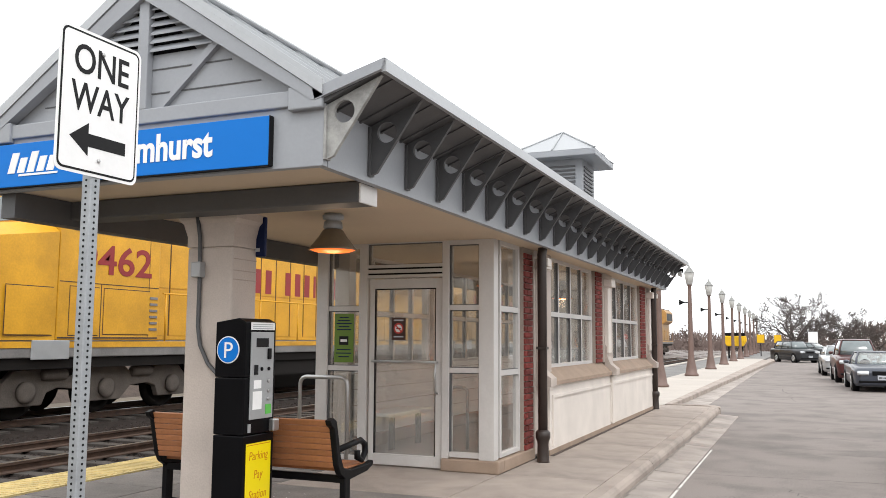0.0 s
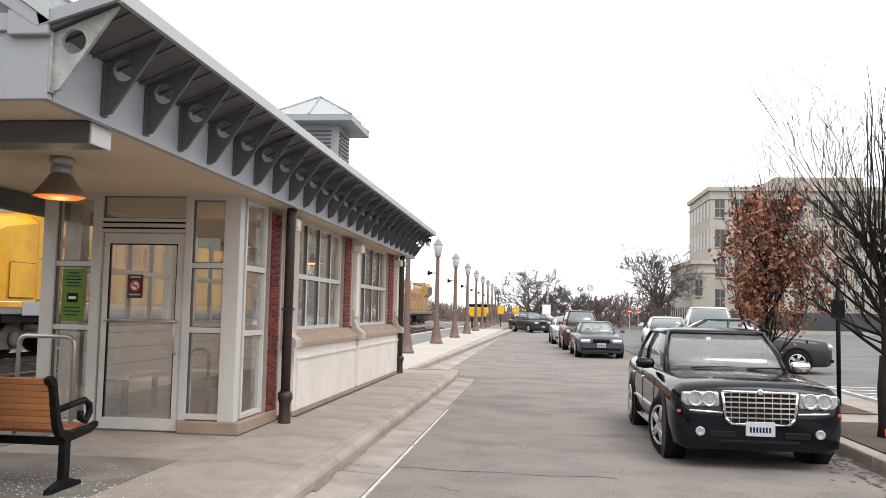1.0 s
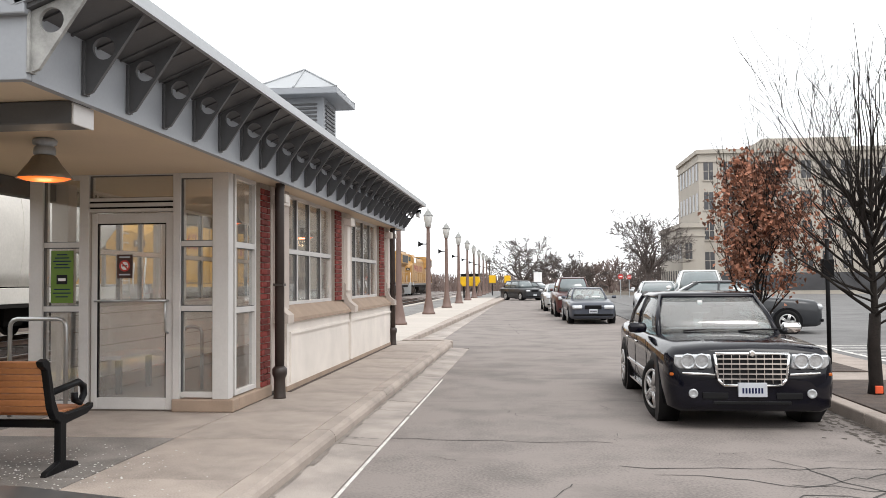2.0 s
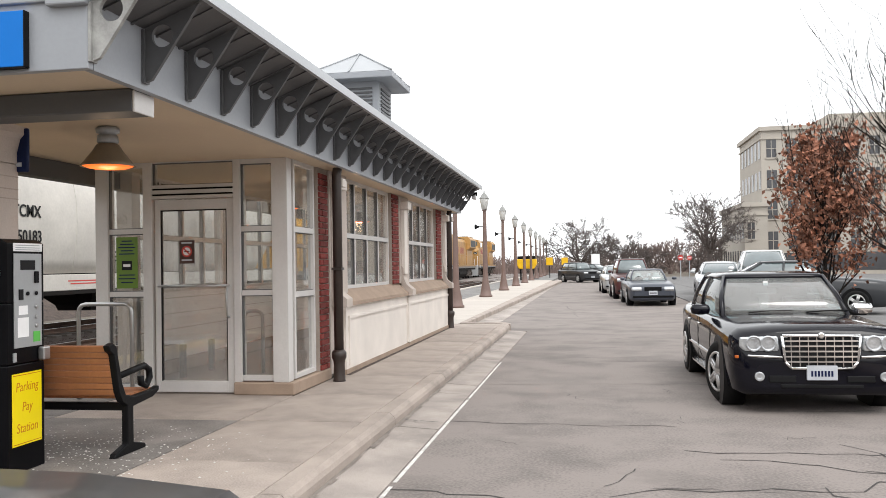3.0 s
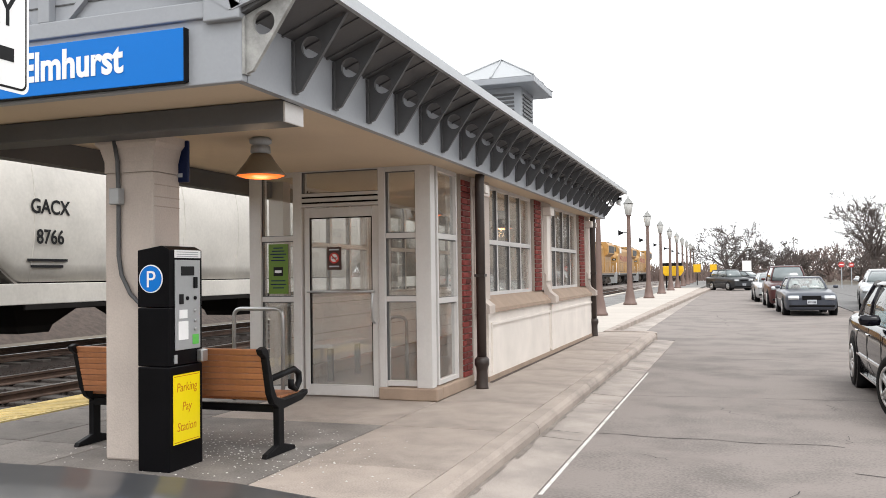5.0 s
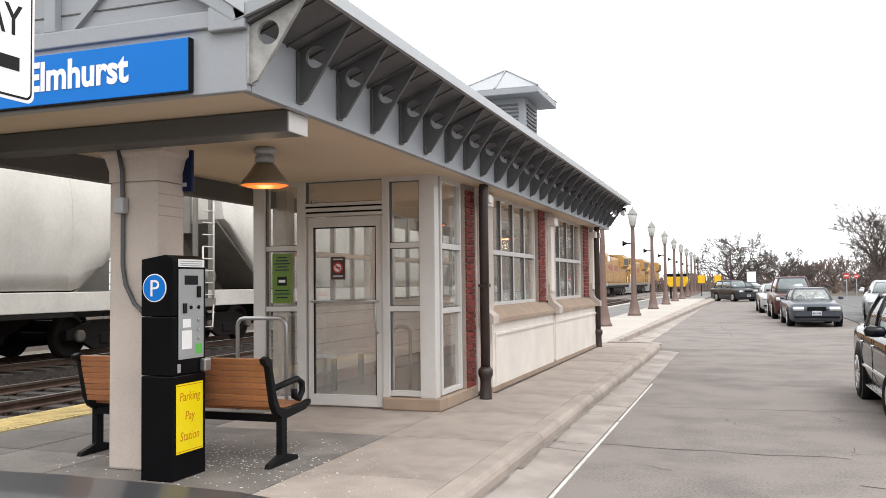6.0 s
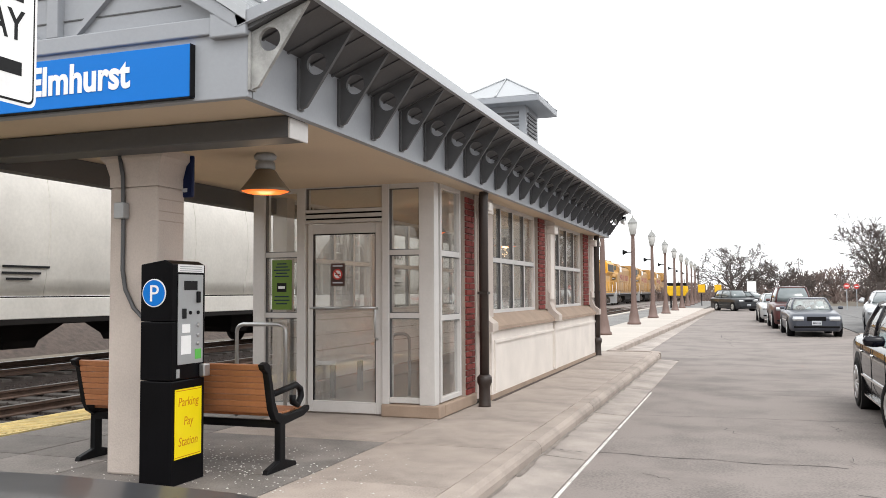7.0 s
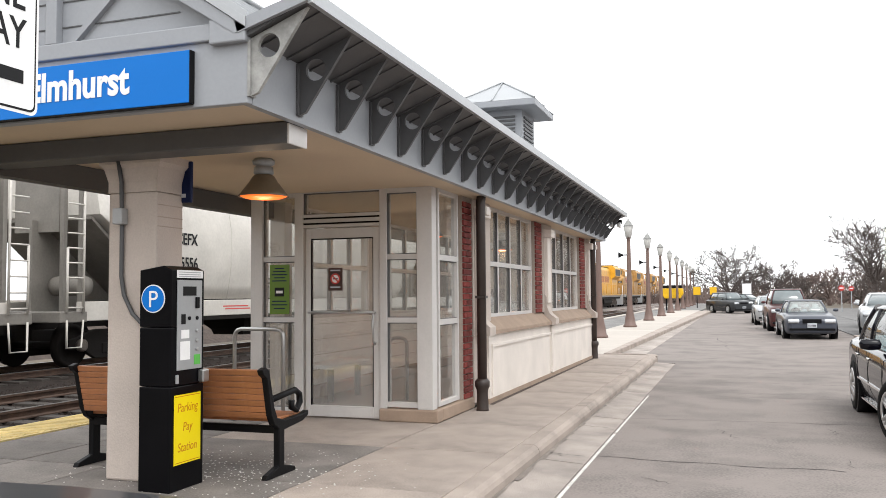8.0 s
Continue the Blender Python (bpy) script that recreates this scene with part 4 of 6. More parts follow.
tube(bm, [(-0.10, -0.2, 2.36), (-0.08, -0.185, 2.2), (-0.075, -0.18, 1.9), (-0.075, -0.18, 1.5), (-0.05, -0.18, 1.36), (0.03, -0.18, 1.22), (0.13, -0.19, 1.14), (0.25, -0.21, 1.11)], 0.016, 8)
part("conduit", bm, PAINT_DARK_AND_SHADED, col, "thin grey electrical conduit")
part("junction_box", boxes((-0.12, -0.035, -0.235, -0.162, 1.88, 2.0), bevel=0.008), PANEL_GREY, col)
nav = thing("hanging_sign", pose(-4.04, 5.57, 2.21), "small dark blue rounded sign behind the column", "sign")
part("blade", boxes((-0.07, 0.07, -0.015, 0.015, 0.0, 0.32), bevel=0.014), NAVY, nav)
part("bracket_arm", boxes((-0.16, -0.06, -0.01, 0.01, 0.26, 0.28)), NAVY, nav)
part("letter_bar", boxes((-0.05, 0.02, -0.018, -0.0155, 0.04, 0.07)), PLATE, nav)

kiosk = thing("parking_pay_station", pose(-4.0, 5.01, KERB), "tall black parking pay station with a grey control panel", "pay station")
part("cabinet", boxes((0.0, 0.26, 0.0, 0.385, 0.0, 0.72), (0.0, 0.26, 0.0, 0.385, 0.724, 1.13), bevel=0.008), BLACK_GLOSS, kiosk)
bm = bmesh.new()
prism(bm, [(0.0, 1.134), (0.26, 1.134), (0.26, 1.53), (0.2, 1.56), (0.0, 1.53)], "y", 0.0, 0.385, 0.006)
part("head", bm, BLACK_GLOSS, kiosk)
panel = part("control_panel", boxes((0.262, 0.272, 0.06, 0.345, 0.83, 1.46), bevel=0.003), PANEL_GREY, kiosk)
part("top_label", boxes((0.262, 0.266, 0.06, 0.36, 1.475, 1.53)), SIGN_WHITE, kiosk, "white label with small print")
for z in (1.513, 1.497, 1.483):
    part("print_bar", boxes((0.266, 0.2675, 0.08, 0.33, z, z + 0.005)), PANEL_GREY, kiosk)
part("display", boxes((0.272, 0.276, 0.12, 0.27, 1.35, 1.415)), BLACK_PRINT, panel)
part("card_slot", boxes((0.272, 0.285, 0.26, 0.3, 1.26, 1.34), bevel=0.004), BLACK_METAL, panel)
part("coin_slot", boxes((0.272, 0.28, 0.1, 0.14, 1.15, 1.22)), BLACK_PRINT, panel)
part("instruction_card", boxes((0.272, 0.2745, 0.09, 0.2, 0.9, 1.03)), SIGN_WHITE, panel)
part("instruction_card", boxes((0.272, 0.2745, 0.1, 0.19, 1.05, 1.11)), SIGN_WHITE, panel)
part("green_button", boxes((0.272, 0.2755, 0.25, 0.32, 0.86, 0.93)), GREEN_LIGHT, panel)
for y, z in ((0.19, 1.19), (0.28, 1.19), (0.28, 1.1), (0.28, 1.03), (0.28, 0.97)):
    bm = bmesh.new()
    lathe(bm, [(0.014, 0.0), (0.014, 0.008), (0.008, 0.012)], (0.272, y, z), "x", 10)
    part("button", bm, STEEL if z < 1.15 else BLACK_METAL, panel)
part("ticket_tray", boxes((0.262, 0.31, 0.31, 0.385, 0.73, 0.82), bevel=0.01), STEEL, kiosk)
part("lock", boxes((0.262, 0.27, 0.05, 0.08, 0.74, 0.8)), PANEL_GREY, kiosk)
sticker = part("yellow_notice", boxes((0.2615, 0.2645, 0.04, 0.345, 0.18, 0.66)), YELLOW_STICKER, kiosk, "yellow notice with orange lettering")
part("notice_border", boxes((0.2645, 0.2655, 0.05, 0.335, 0.645, 0.65), (0.2645, 0.2655, 0.05, 0.335, 0.19, 0.195)), ORANGE_PRINT, sticker)
for word, z in (("Parking", 0.54), ("Pay", 0.405), ("Station", 0.265)):
    lettering("lettering", word, 0.088, ORANGE_PRINT, sticker, pose(0.2648, 0.19, z) @ FACE_RIGHT, 0.001, "CENTER", 0.15, 0.9)
bm = bmesh.new()
lathe(bm, [(0.098, 0.0), (0.098, -0.004)], (0.115, -0.001, 1.33), "y", 32)
disc = part("parking_disc", bm, WHITE, kiosk, "round blue parking symbol")
bm = bmesh.new()
lathe(bm, [(0.09, 0.0), (0.09, -0.003)], (0.115, -0.0052, 1.33), "y", 32)
part("blue_face", bm, BLUE, disc)
lettering("letter", "P", 0.165, WHITE, disc, pose(0.117, -0.0095, 1.272) @ FACE_FRONT, 0.001)

# bench: iron ends, wooden slats, back to the street
bench = thing("platform_bench", pose(-5.07, 5.74, KERB) @ Matrix.Scale(0.925, 4), "black iron bench with warm brown wooden slats, standing behind the column", "bench")
BL = 1.9


def bench_end(x, label=""):
    bm = bmesh.new()
    prism(bm, [(-0.19, 0.0), (0.28, 0.0), (0.27, 0.035), (0.09, 0.08), (0.09, 0.36), (0.4, 0.39), (0.5, 0.43), (0.5, 0.47), (0.4, 0.45), (0.1, 0.44), (-0.02, 0.47), (-0.07, 0.56), (-0.15, 0.86), (-0.2, 0.89), (-0.26, 0.87), (-0.24, 0.83), (-0.19, 0.8), (-0.12, 0.5), (-0.07, 0.42), (0.0, 0.38), (0.0, 0.08), (-0.17, 0.035)], "x", x, x + 0.055, 0.008)
    e = part("end_frame", bm, BLACK_METAL, bench, label)
    bm = bmesh.new()
    tube(bm, [(x + 0.028, -0.09, 0.62), (x + 0.028, 0.1, 0.64), (x + 0.028, 0.3, 0.66), (x + 0.028, 0.38, 0.62), (x + 0.028, 0.39, 0.55), (x + 0.028, 0.33, 0.49), (x + 0.028, 0.25, 0.52), (x + 0.028, 0.25, 0.58)], 0.028, 8)
    part("arm_rest", bm, BLACK_METAL, e)


bench_end(0.0)
bench_end(BL - 0.055)
for k in range(8):
    f = k / 7.0
    y, z = -0.105 - 0.085 * f, 0.50 + 0.345 * f
    part("back_slat", boxes((0.05, BL - 0.05, -0.014, 0.014, -0.0235, 0.0235), bevel=0.005), WOOD, bench, at=pose(0, y, z, 14, 0, 0))
for k in range(7):
    part("seat_slat", boxes((0.05, BL - 0.05, -0.03, 0.03, 0.0, 0.025), bevel=0.005), WOOD, bench, at=pose(0, 0.02 + k * 0.068, 0.435))
part("stretcher", boxes((0.05, BL - 0.05, 0.0, 0.04, 0.34, 0.40)), BLACK_METAL, bench)

# pendant lamps
for k, (lx, ly) in enumerate(((-3.8, 6.32), (-4.2, 11.5), (-4.2, 15.5))):
    lamp = thing("pendant_lamp", pose(lx, ly, SOFFIT_Z), "taupe bell-shaped ceiling lamp glowing orange", "lamp", "canopy lamps")
    bm = bmesh.new()
    lathe(bm, [(0.075, -0.001), (0.095, -0.02), (0.09, -0.05), (0.06, -0.06), (0.08, -0.075), (0.085, -0.125), (0.07, -0.14)], seg=20)
    part("cap", bm, GALV, lamp, "ribbed grey metal lamp cap")
    bm = bmesh.new()
    lathe(bm, [(0.06, -0.13), (0.09, -0.15), (0.12, -0.2), (0.19, -0.29), (0.215, -0.32), (0.21, -0.325), (0.18, -0.295), (0.1, -0.2), (0.05, -0.19)], seg=24)
    part("shade", bm, LAMP_TAUPE, lamp)
    bm = bmesh.new()
    lathe(bm, [(0.03, -0.205), (0.13, -0.27), (0.195, -0.318), (0.15, -0.335), (0.06, -0.345)], seg=24)
    part("lens", bm, LAMP_GLOW, lamp, "glowing orange glass lens")
    ld = bpy.data.lights.new("lamp_light", "POINT")
    ld.energy, ld.color, ld.shadow_soft_size = (2.5 if k == 0 else 16), (1.0, 0.68, 0.42), 0.1
    lo = new("lamp_light", ld)
    lo.parent, lo.location = lamp, (0, 0, -0.42)

# floodlights at the far eave corner
flood = thing("flood_light", pose(-2.5, Y1 + 0.05, 2.98), "pair of small white floodlights under the eave", "light")
for s in (-0.07, 0.07):
    bm = bmesh.new()
    lathe(bm, [(0.03, -0.08), (0.05, -0.05), (0.07, 0.0), (0.065, 0.01), (0.02, 0.012)], (s, -0.02, 0), "x", 14)
    part("lamp_head", bm, WHITE, flood)
part("mount", boxes((-0.1, 0.1, 0.0, 0.03, 0.03, 0.12)), BLACK_METAL, flood)

# station name sign
name_sign = thing("station_sign", pose(-5.56, Y0 - 0.05, 2.652), "long blue station name sign with white lettering", "sign")
part("face", boxes((0.0, 2.44, 0.0, 0.046, 0.0, 0.32), bevel=0.004), BLUE, name_sign)
part("edge", boxes((2.4405, 2.446, 0.0, 0.046, 0.0, 0.32), (0.0, 2.44, 0.0, 0.046, -0.006, -0.001)), BLACK_METAL, name_sign)
lettering("lettering", "Elmhurst", 0.255, WHITE, name_sign, pose(1.21, -0.003, 0.095) @ FACE_FRONT, 0.001, "LEFT", fit=0.79, bold=0.008)
bm = bmesh.new()
for k in range(5):
    x, w, h = 0.17 + k * 0.095, 0.07, 0.15 if k in (0, 2) else 0.11
    prism(bm, [(x, 0.1), (x + w, 0.1), (x + w + h * 0.3, 0.1 + h), (x + h * 0.3, 0.1 + h)], "y", -0.004, -0.0005)
prism(bm, [(0.28, 0.075), (0.66, 0.075), (0.665, 0.09), (0.285, 0.09)], "y", -0.004, -0.0005)
part("operator_mark", bm, WHITE, name_sign, "white slanted operator mark")

# one way sign on a perforated post
way = thing("one_way_sign", pose(-2.765, 2.575, KERB, 0, 0, 90), "white one way traffic sign on a perforated steel post", "traffic sign")
ZC = 2.39


def rounded(w, h, r, n=6):
    pts = []
    for cx, cz, a0 in ((w - r, h - r, 0), (-w + r, h - r, 90), (-w + r, -h + r, 180), (w - r, -h + r, 270)):
        pts += [(cx + r * math.cos(radians(a0 + 90 * k / n)), cz + r * math.sin(radians(a0 + 90 * k / n))) for k in range(n + 1)]
    return pts


for nm, w, h, r, y0, y1, mt in (("plate", 0.2285, 0.305, 0.036, -0.003, 0.0, SIGN_WHITE), ("black_border", 0.216, 0.2925, 0.03, -0.0042, -0.003, BLACK_PRINT), ("white_field", 0.207, 0.2835, 0.024, -0.0054, -0.0042, SIGN_WHITE)):
    bm = bmesh.new()
    prism(bm, [(x, z + ZC) for x, z in rounded(w, h, r)], "y", y0, y1)
    part(nm, bm, mt, way)
lettering("lettering", "ONE", 0.175, BLACK_PRINT, way, pose(0, -0.006, ZC + 0.118) @ FACE_FRONT, 0.0008, fit=0.305, bold=0.0018)
lettering("lettering", "WAY", 0.175, BLACK_PRINT, way, pose(0, -0.006, ZC - 0.042) @ FACE_FRONT, 0.0008, fit=0.325, bold=0.0018)
bm = bmesh.new()
prism(bm, [(-0.16, ZC - 0.155), (-0.06, ZC - 0.085), (-0.06, ZC - 0.13), (0.15, ZC - 0.13), (0.15, ZC - 0.185), (-0.06, ZC - 0.185), (-0.06, ZC - 0.225)], "y", -0.0066, -0.0054)
part("arrow", bm, BLACK_PRINT, way)
for z in (-0.235, 0.225):
    bm = bmesh.new()
    lathe(bm, [(0.008, 0.0), (0.008, -0.006), (0.004, -0.009)], (0, -0.0056, ZC + z), "y", 10)
    part("bolt", bm, STEEL, way)
bm = bmesh.new()
prism(bm, [(-0.026, 0.052), (0.026, 0.052), (0.026, 0.003), (-0.026, 0.003)], "z", 0.0, ZC + 0.2, 0.004)
post = part("post", bm, GALV, way, "galvanised square post with rows of holes")
hole = bmesh.new()
lathe(hole, [(0.0055, 0.0), (0.0055, -0.0015)], (0, 0.0028, 0), "y", 8)
hole_mesh = made(hole, "post_hole", BLACK_PRINT)
hole2 = bmesh.new()
lathe(hole2, [(0.0055, 0.0), (0.0055, -0.0015)], (-0.0262, 0.0275, 0), "x", 8)
hole_mesh2 = made(hole2, "post_hole", BLACK_PRINT)
for k in range(82):
    for me in (hole_mesh, hole_mesh2):
        o = new("post_hole", me)
        o.parent, o.matrix_basis = post, pose(0, 0, 0.04 + k * 0.0254)

# ---- street lamps along the platform ----
lampy = [26.6 + 8.7 * k for k in range(10)]
proto = None
for y in lampy:
    at = pose(-4.12 - 0.012 * (y - 26.6), y, KERB) @ Matrix.Scale(1.07, 4)
    if proto is None:
        proto = thing("street_lamp", at, "brown tapered lamp post with a glass lantern and a small loudspeaker", "street lamp", "lamps along the platform")
        bm = bmesh.new()
        lathe(bm, [(0.24, 0.0), (0.24, 0.06), (0.2, 0.1), (0.17, 0.3), (0.13, 0.5), (0.11, 0.62), (0.095, 0.8), (0.065, 3.0), (0.06, 3.12), (0.11, 3.16)], seg=14)
        part("post", bm, LAMP_POST, proto)
        bm = bmesh.new()
        lathe(bm, [(0.1, 3.17), (0.17, 3.55), (0.17, 3.57)], seg=8)
        part("lantern", bm, LANTERN, proto, "frosted glass lantern")
        bm = bmesh.new()
        lathe(bm, [(0.2, 3.575), (0.17, 3.6), (0.08, 3.74), (0.03, 3.78), (0.02, 3.86)], seg=8)
        part("cap", bm, LANTERN_METAL, proto)
        bm = bmesh.new()
        tube(bm, [(0, 0, 2.55), (-0.2, 0, 2.55)], 0.02, 6)
        lathe(bm, [(0.03, -0.2), (0.05, -0.26), (0.11, -0.36)], (0, 0, 2.55), "x", 10)
        part("loudspeaker", bm, BLACK_METAL, proto)
    else:
        copy_thing(proto, at)

yb = thing("equipment_box", pose(-5.05, 71, KERB), "yellow equipment box with a dark top on two posts", "equipment box")
bm = bmesh.new()
prism(bm, [(-0.85, 1.35), (-0.6, 0.95), (0.6, 0.95), (0.85, 1.35), (0.8, 1.75), (-0.8, 1.75)], "y", -0.5, 0.5, 0.05)
part("tub", bm, MACHINE_YELLOW, yb)
part("dark_top", boxes((-0.75, 0.75, -0.45, 0.45, 1.76, 2.0), bevel=0.05), BLACK_METAL, yb)
for s in (-0.5, 0.5):
    part("leg", boxes((s - 0.06, s + 0.06, -0.06, 0.06, 0.0, 0.95)), BLACK_METAL, yb)
for x, y in ((-3.76, 84), (-2.4, 88)):
    ys = thing("warning_sign", pose(x, y, 0), "small yellow warning sign on a post", "traffic sign", "yellow signs at the crossing")
    part("plate", boxes((-0.32, 0.32, -0.02, 0.02, 1.35, 2.1)), MACHINE_YELLOW, ys)
    part("post", boxes((-0.04, 0.04, -0.04, 0.04, 0.0, 1.3)), BLACK_METAL, ys)

# ---- vehicles ----


def superring(hw, y0, y1, z, n=20, e=0.45):
    cy, hy = (y0 + y1) / 2, (y1 - y0) / 2
    out = []
    for k in range(n):
        a = 2 * math.pi * (k + 0.5) / n
        c, s = math.cos(a), math.sin(a)
        out.append((hw * math.copysign(abs(c) ** e, c), cy + hy * math.copysign(abs(s) ** e, s), z))
    return out


def wheel(parent, x, y, r, w, side, spokes, steer=0.0):
    bm = bmesh.new()
    lathe(bm, [(r * 0.62, -w / 2), (r * 0.9, -w / 2), (r, -w / 2 + 0.03), (r, w / 2 - 0.03), (r * 0.9, w / 2), (r * 0.66, w / 2), (r * 0.64, w / 2 - 0.03), (r * 0.62, w / 2 - 0.03)], axis="x", seg=28)
    t = part("tyre", bm, TYRE, parent, at=pose(x, y, r, 0, 0, (0 if side > 0 else 180) + steer))
    bm = bmesh.new()
    tube(bm, [(w / 2 - 0.006, r * 0.62 * math.cos(a), r * 0.62 * math.sin(a)) for a in (2 * math.pi * k / 24 for k in range(25))], r * 0.05, 6)
    lathe(bm, [(r * 0.17, w / 2 - 0.05), (r * 0.17, w / 2 + 0.0), (r * 0.1, w / 2 + 0.01)], axis="x", seg=14)
    for k in range(spokes):
        a = 2 * math.pi * k / spokes
        for off in (-0.11, 0.11):
            p0 = (w / 2 - 0.005, r * 0.12 * math.cos(a + off * 4), r * 0.12 * math.sin(a + off * 4))
            p1 = (w / 2 - 0.012, r * 0.6 * math.cos(a + off), r * 0.6 * math.sin(a + off))
            tube(bm, [p0, p1], r * 0.068, 6)
    part("rim", bm, ALLOY, t, "bright alloy spoked rim")


def car(name, at, paint, label, L=4.7, W=1.8, H=1.45, hood=0.92, belt=0.98, ws=1.25, rf=1.95, rr=3.2, bl=4.0, r=0.32, axles=(0.9, 3.6), upright=False, group="parked cars", nose=0.0, grille=True, clear=False, steer=0.0, plate=0.42):
    """A parked car with its nose towards -y: lofted body, glass cabin, painted roof and pillars, wheels, lamps."""
    c = thing(name, at, label, "car", group)
    hw = W / 2
    rows = [(0.0, 0.74, 0.30, hood * 0.74), (0.05, 0.83, 0.24, hood - 0.13), (0.18, 0.925, 0.2, hood - 0.05 + nose), (0.5, 0.985, 0.19, hood - 0.012 + nose), (ws - 0.15, 1.0, 0.19, hood + 0.03), (ws + 0.15, 1.0, 0.19, belt),
            ((rf + rr) / 2, 1.0, 0.19, belt + 0.005), (bl, 1.0, 0.2, belt + 0.01), (L - 0.25, 0.97, 0.22, belt - 0.01), (L - 0.06, 0.92, 0.26, belt - 0.07), (L, 0.85, 0.32, belt - 0.2)]
    secs = []
    for y, w, zb, zt in rows:
        w *= hw
        half = [(w * 0.9, zb), (w * 0.985, zb + 0.1), (w, zb + (zt - zb) * 0.5), (w * 0.985, zt - 0.13), (w * 0.95, zt - 0.05), (w * 0.86, zt - 0.005), (w * 0.5, zt + 0.018)]
        secs.append([(x, y, z) for x, z in half] + [(0, y, zt + 0.024)] + [(-x, y, z) for x, z in half[::-1]])
    bm = bmesh.new()
    loft(bm, secs)
    body = part("body", bm, paint, c)
    zr, ym0 = H - 0.05, rf - 0.05
    bm = bmesh.new()
    loft(bm, [superring(hw * 0.9, ws, bl, belt - 0.03), superring(hw * 0.82, ws + (rf - ws) * 0.5, bl - (bl - rr) * 0.5, belt + (zr - belt) * 0.5), superring(hw * 0.70, rf - 0.02, rr + 0.02, zr)])
    glass_hull = part("glasshouse", bm, CAR_CLEAR if clear else CAR_GLASS, c, "reflecting car windows")
    glass_hull.visible_shadow = not clear
    if clear:
        part("cabin_floor", boxes((-hw * 0.8, hw * 0.8, ws + 0.3, bl - 0.3, belt + 0.026, belt + 0.035)), SEAT, c)
        for sx in (-0.4, 0.4):
            for sy in (ym0, ym0 + 0.85):
                bm = bmesh.new()
                loft(bm, [superring(0.22, sy, sy + 0.16, belt + 0.03), superring(0.2, sy + 0.03, sy + 0.15, belt + 0.18), superring(0.11, sy + 0.05, sy + 0.14, belt + 0.2), superring(0.11, sy + 0.05, sy + 0.14, belt + 0.31)])
                part("seat_back", bm, SEAT, c, at=pose(sx * hw, 0, 0))
        bm = bmesh.new()
        tube(bm, [(-0.36, ws + 0.42, belt + 0.03), (-0.36, ws + 0.46, belt + 0.09)], [0.17, 0.16], 16)
        part("steering_wheel", bm, BLACK_METAL, c)
    bm = bmesh.new()
    loft(bm, [superring(hw * 0.715, rf - 0.03, rr + 0.03, zr - 0.01), superring(hw * 0.71, rf - 0.01, rr + 0.01, zr + 0.02), superring(hw * 0.62, rf + 0.12, rr - 0.12, H - 0.008), superring(hw * 0.35, rf + 0.4, rr - 0.4, H + 0.005)])
    part("roof", bm, paint, c)
    ym = (rf + rr) / 2
    for s in (1, -1):
        rings = ((hw * 0.9, ws, bl, belt - 0.03), (hw * 0.82, ws + (rf - ws) * 0.5, bl - (bl - rr) * 0.5, belt + (zr - belt) * 0.5), (hw * 0.70, rf - 0.02, rr + 0.02, zr))
        for end, wd in ((-0.86, 0.035), (0.0, 0.03), (0.86, 0.05)):
            bm = bmesh.new()
            tube(bm, [(s * w * (0.86 if end else 1.0), (y0 + y1) / 2 + end * (y1 - y0) / 2, z) for w, y0, y1, z in rings], wd, 6)
            part("pillar", bm, paint, c)
        bm = bmesh.new()
        lathe(bm, [(0.02, -0.09), (0.05, -0.07), (0.062, 0.0), (0.055, 0.07), (0.02, 0.09)], (s * (hw + 0.1), ws + 0.32, belt + 0.09), "x", 12)
        m = part("door_mirror", bm, paint, c)
        part("side_moulding", boxes((s * hw * 0.995 - 0.008, s * hw * 0.995 + 0.008, ws, bl - 0.4, 0.55, 0.575)), CHROME, c)
        for y in axles:
            bm = bmesh.new()
            lathe(bm, [(r + 0.06, -0.22), (r + 0.06, 0.006)], (0, 0, 0), "x", 28)
            part("wheel_arch", bm, BLACK_METAL, c, at=pose(s * (hw - 0.0), y, r, 0, 0, 0 if s > 0 else 180))
            wheel(c, s * (hw - 0.075), y, r, 0.2, s, 5, steer if y == axles[0] else 0.0)
        bm = bmesh.new()
        hz = hood - 0.2
        loft(bm, [superring(0.19, -0.02, 0.14, hz - 0.075, 14, 0.6), superring(0.2, -0.02, 0.16, hz, 14, 0.6), superring(0.18, 0.02, 0.16, hz + 0.075, 14, 0.6)])
        part("headlight", bm, HEADLIGHT, c, "clear glass headlight", at=pose(s * (hw * 0.80 - 0.13), 0.0, 0))
    if grille:
        part("grille", boxes((-hw * 0.35, hw * 0.35, -0.02, 0.03, hood - 0.28, hood - 0.13), bevel=0.01), BLACK_METAL, c)
    pl = part("number_plate", boxes((-0.155, 0.155, -0.06, -0.015, plate, plate + 0.155), bevel=0.004), PLATE, c)
    part("plate_bars", boxes(*[(-0.12 + k * 0.036, -0.10 + k * 0.036, -0.063, -0.06, plate + 0.04, plate + 0.105) for k in range(7)]), BLACK_PRINT, pl)
    part("bumper", boxes((-hw * 0.84, hw * 0.84, -0.03, 0.06, 0.32, 0.40), bevel=0.025), BLACK_METAL, c)
    return c


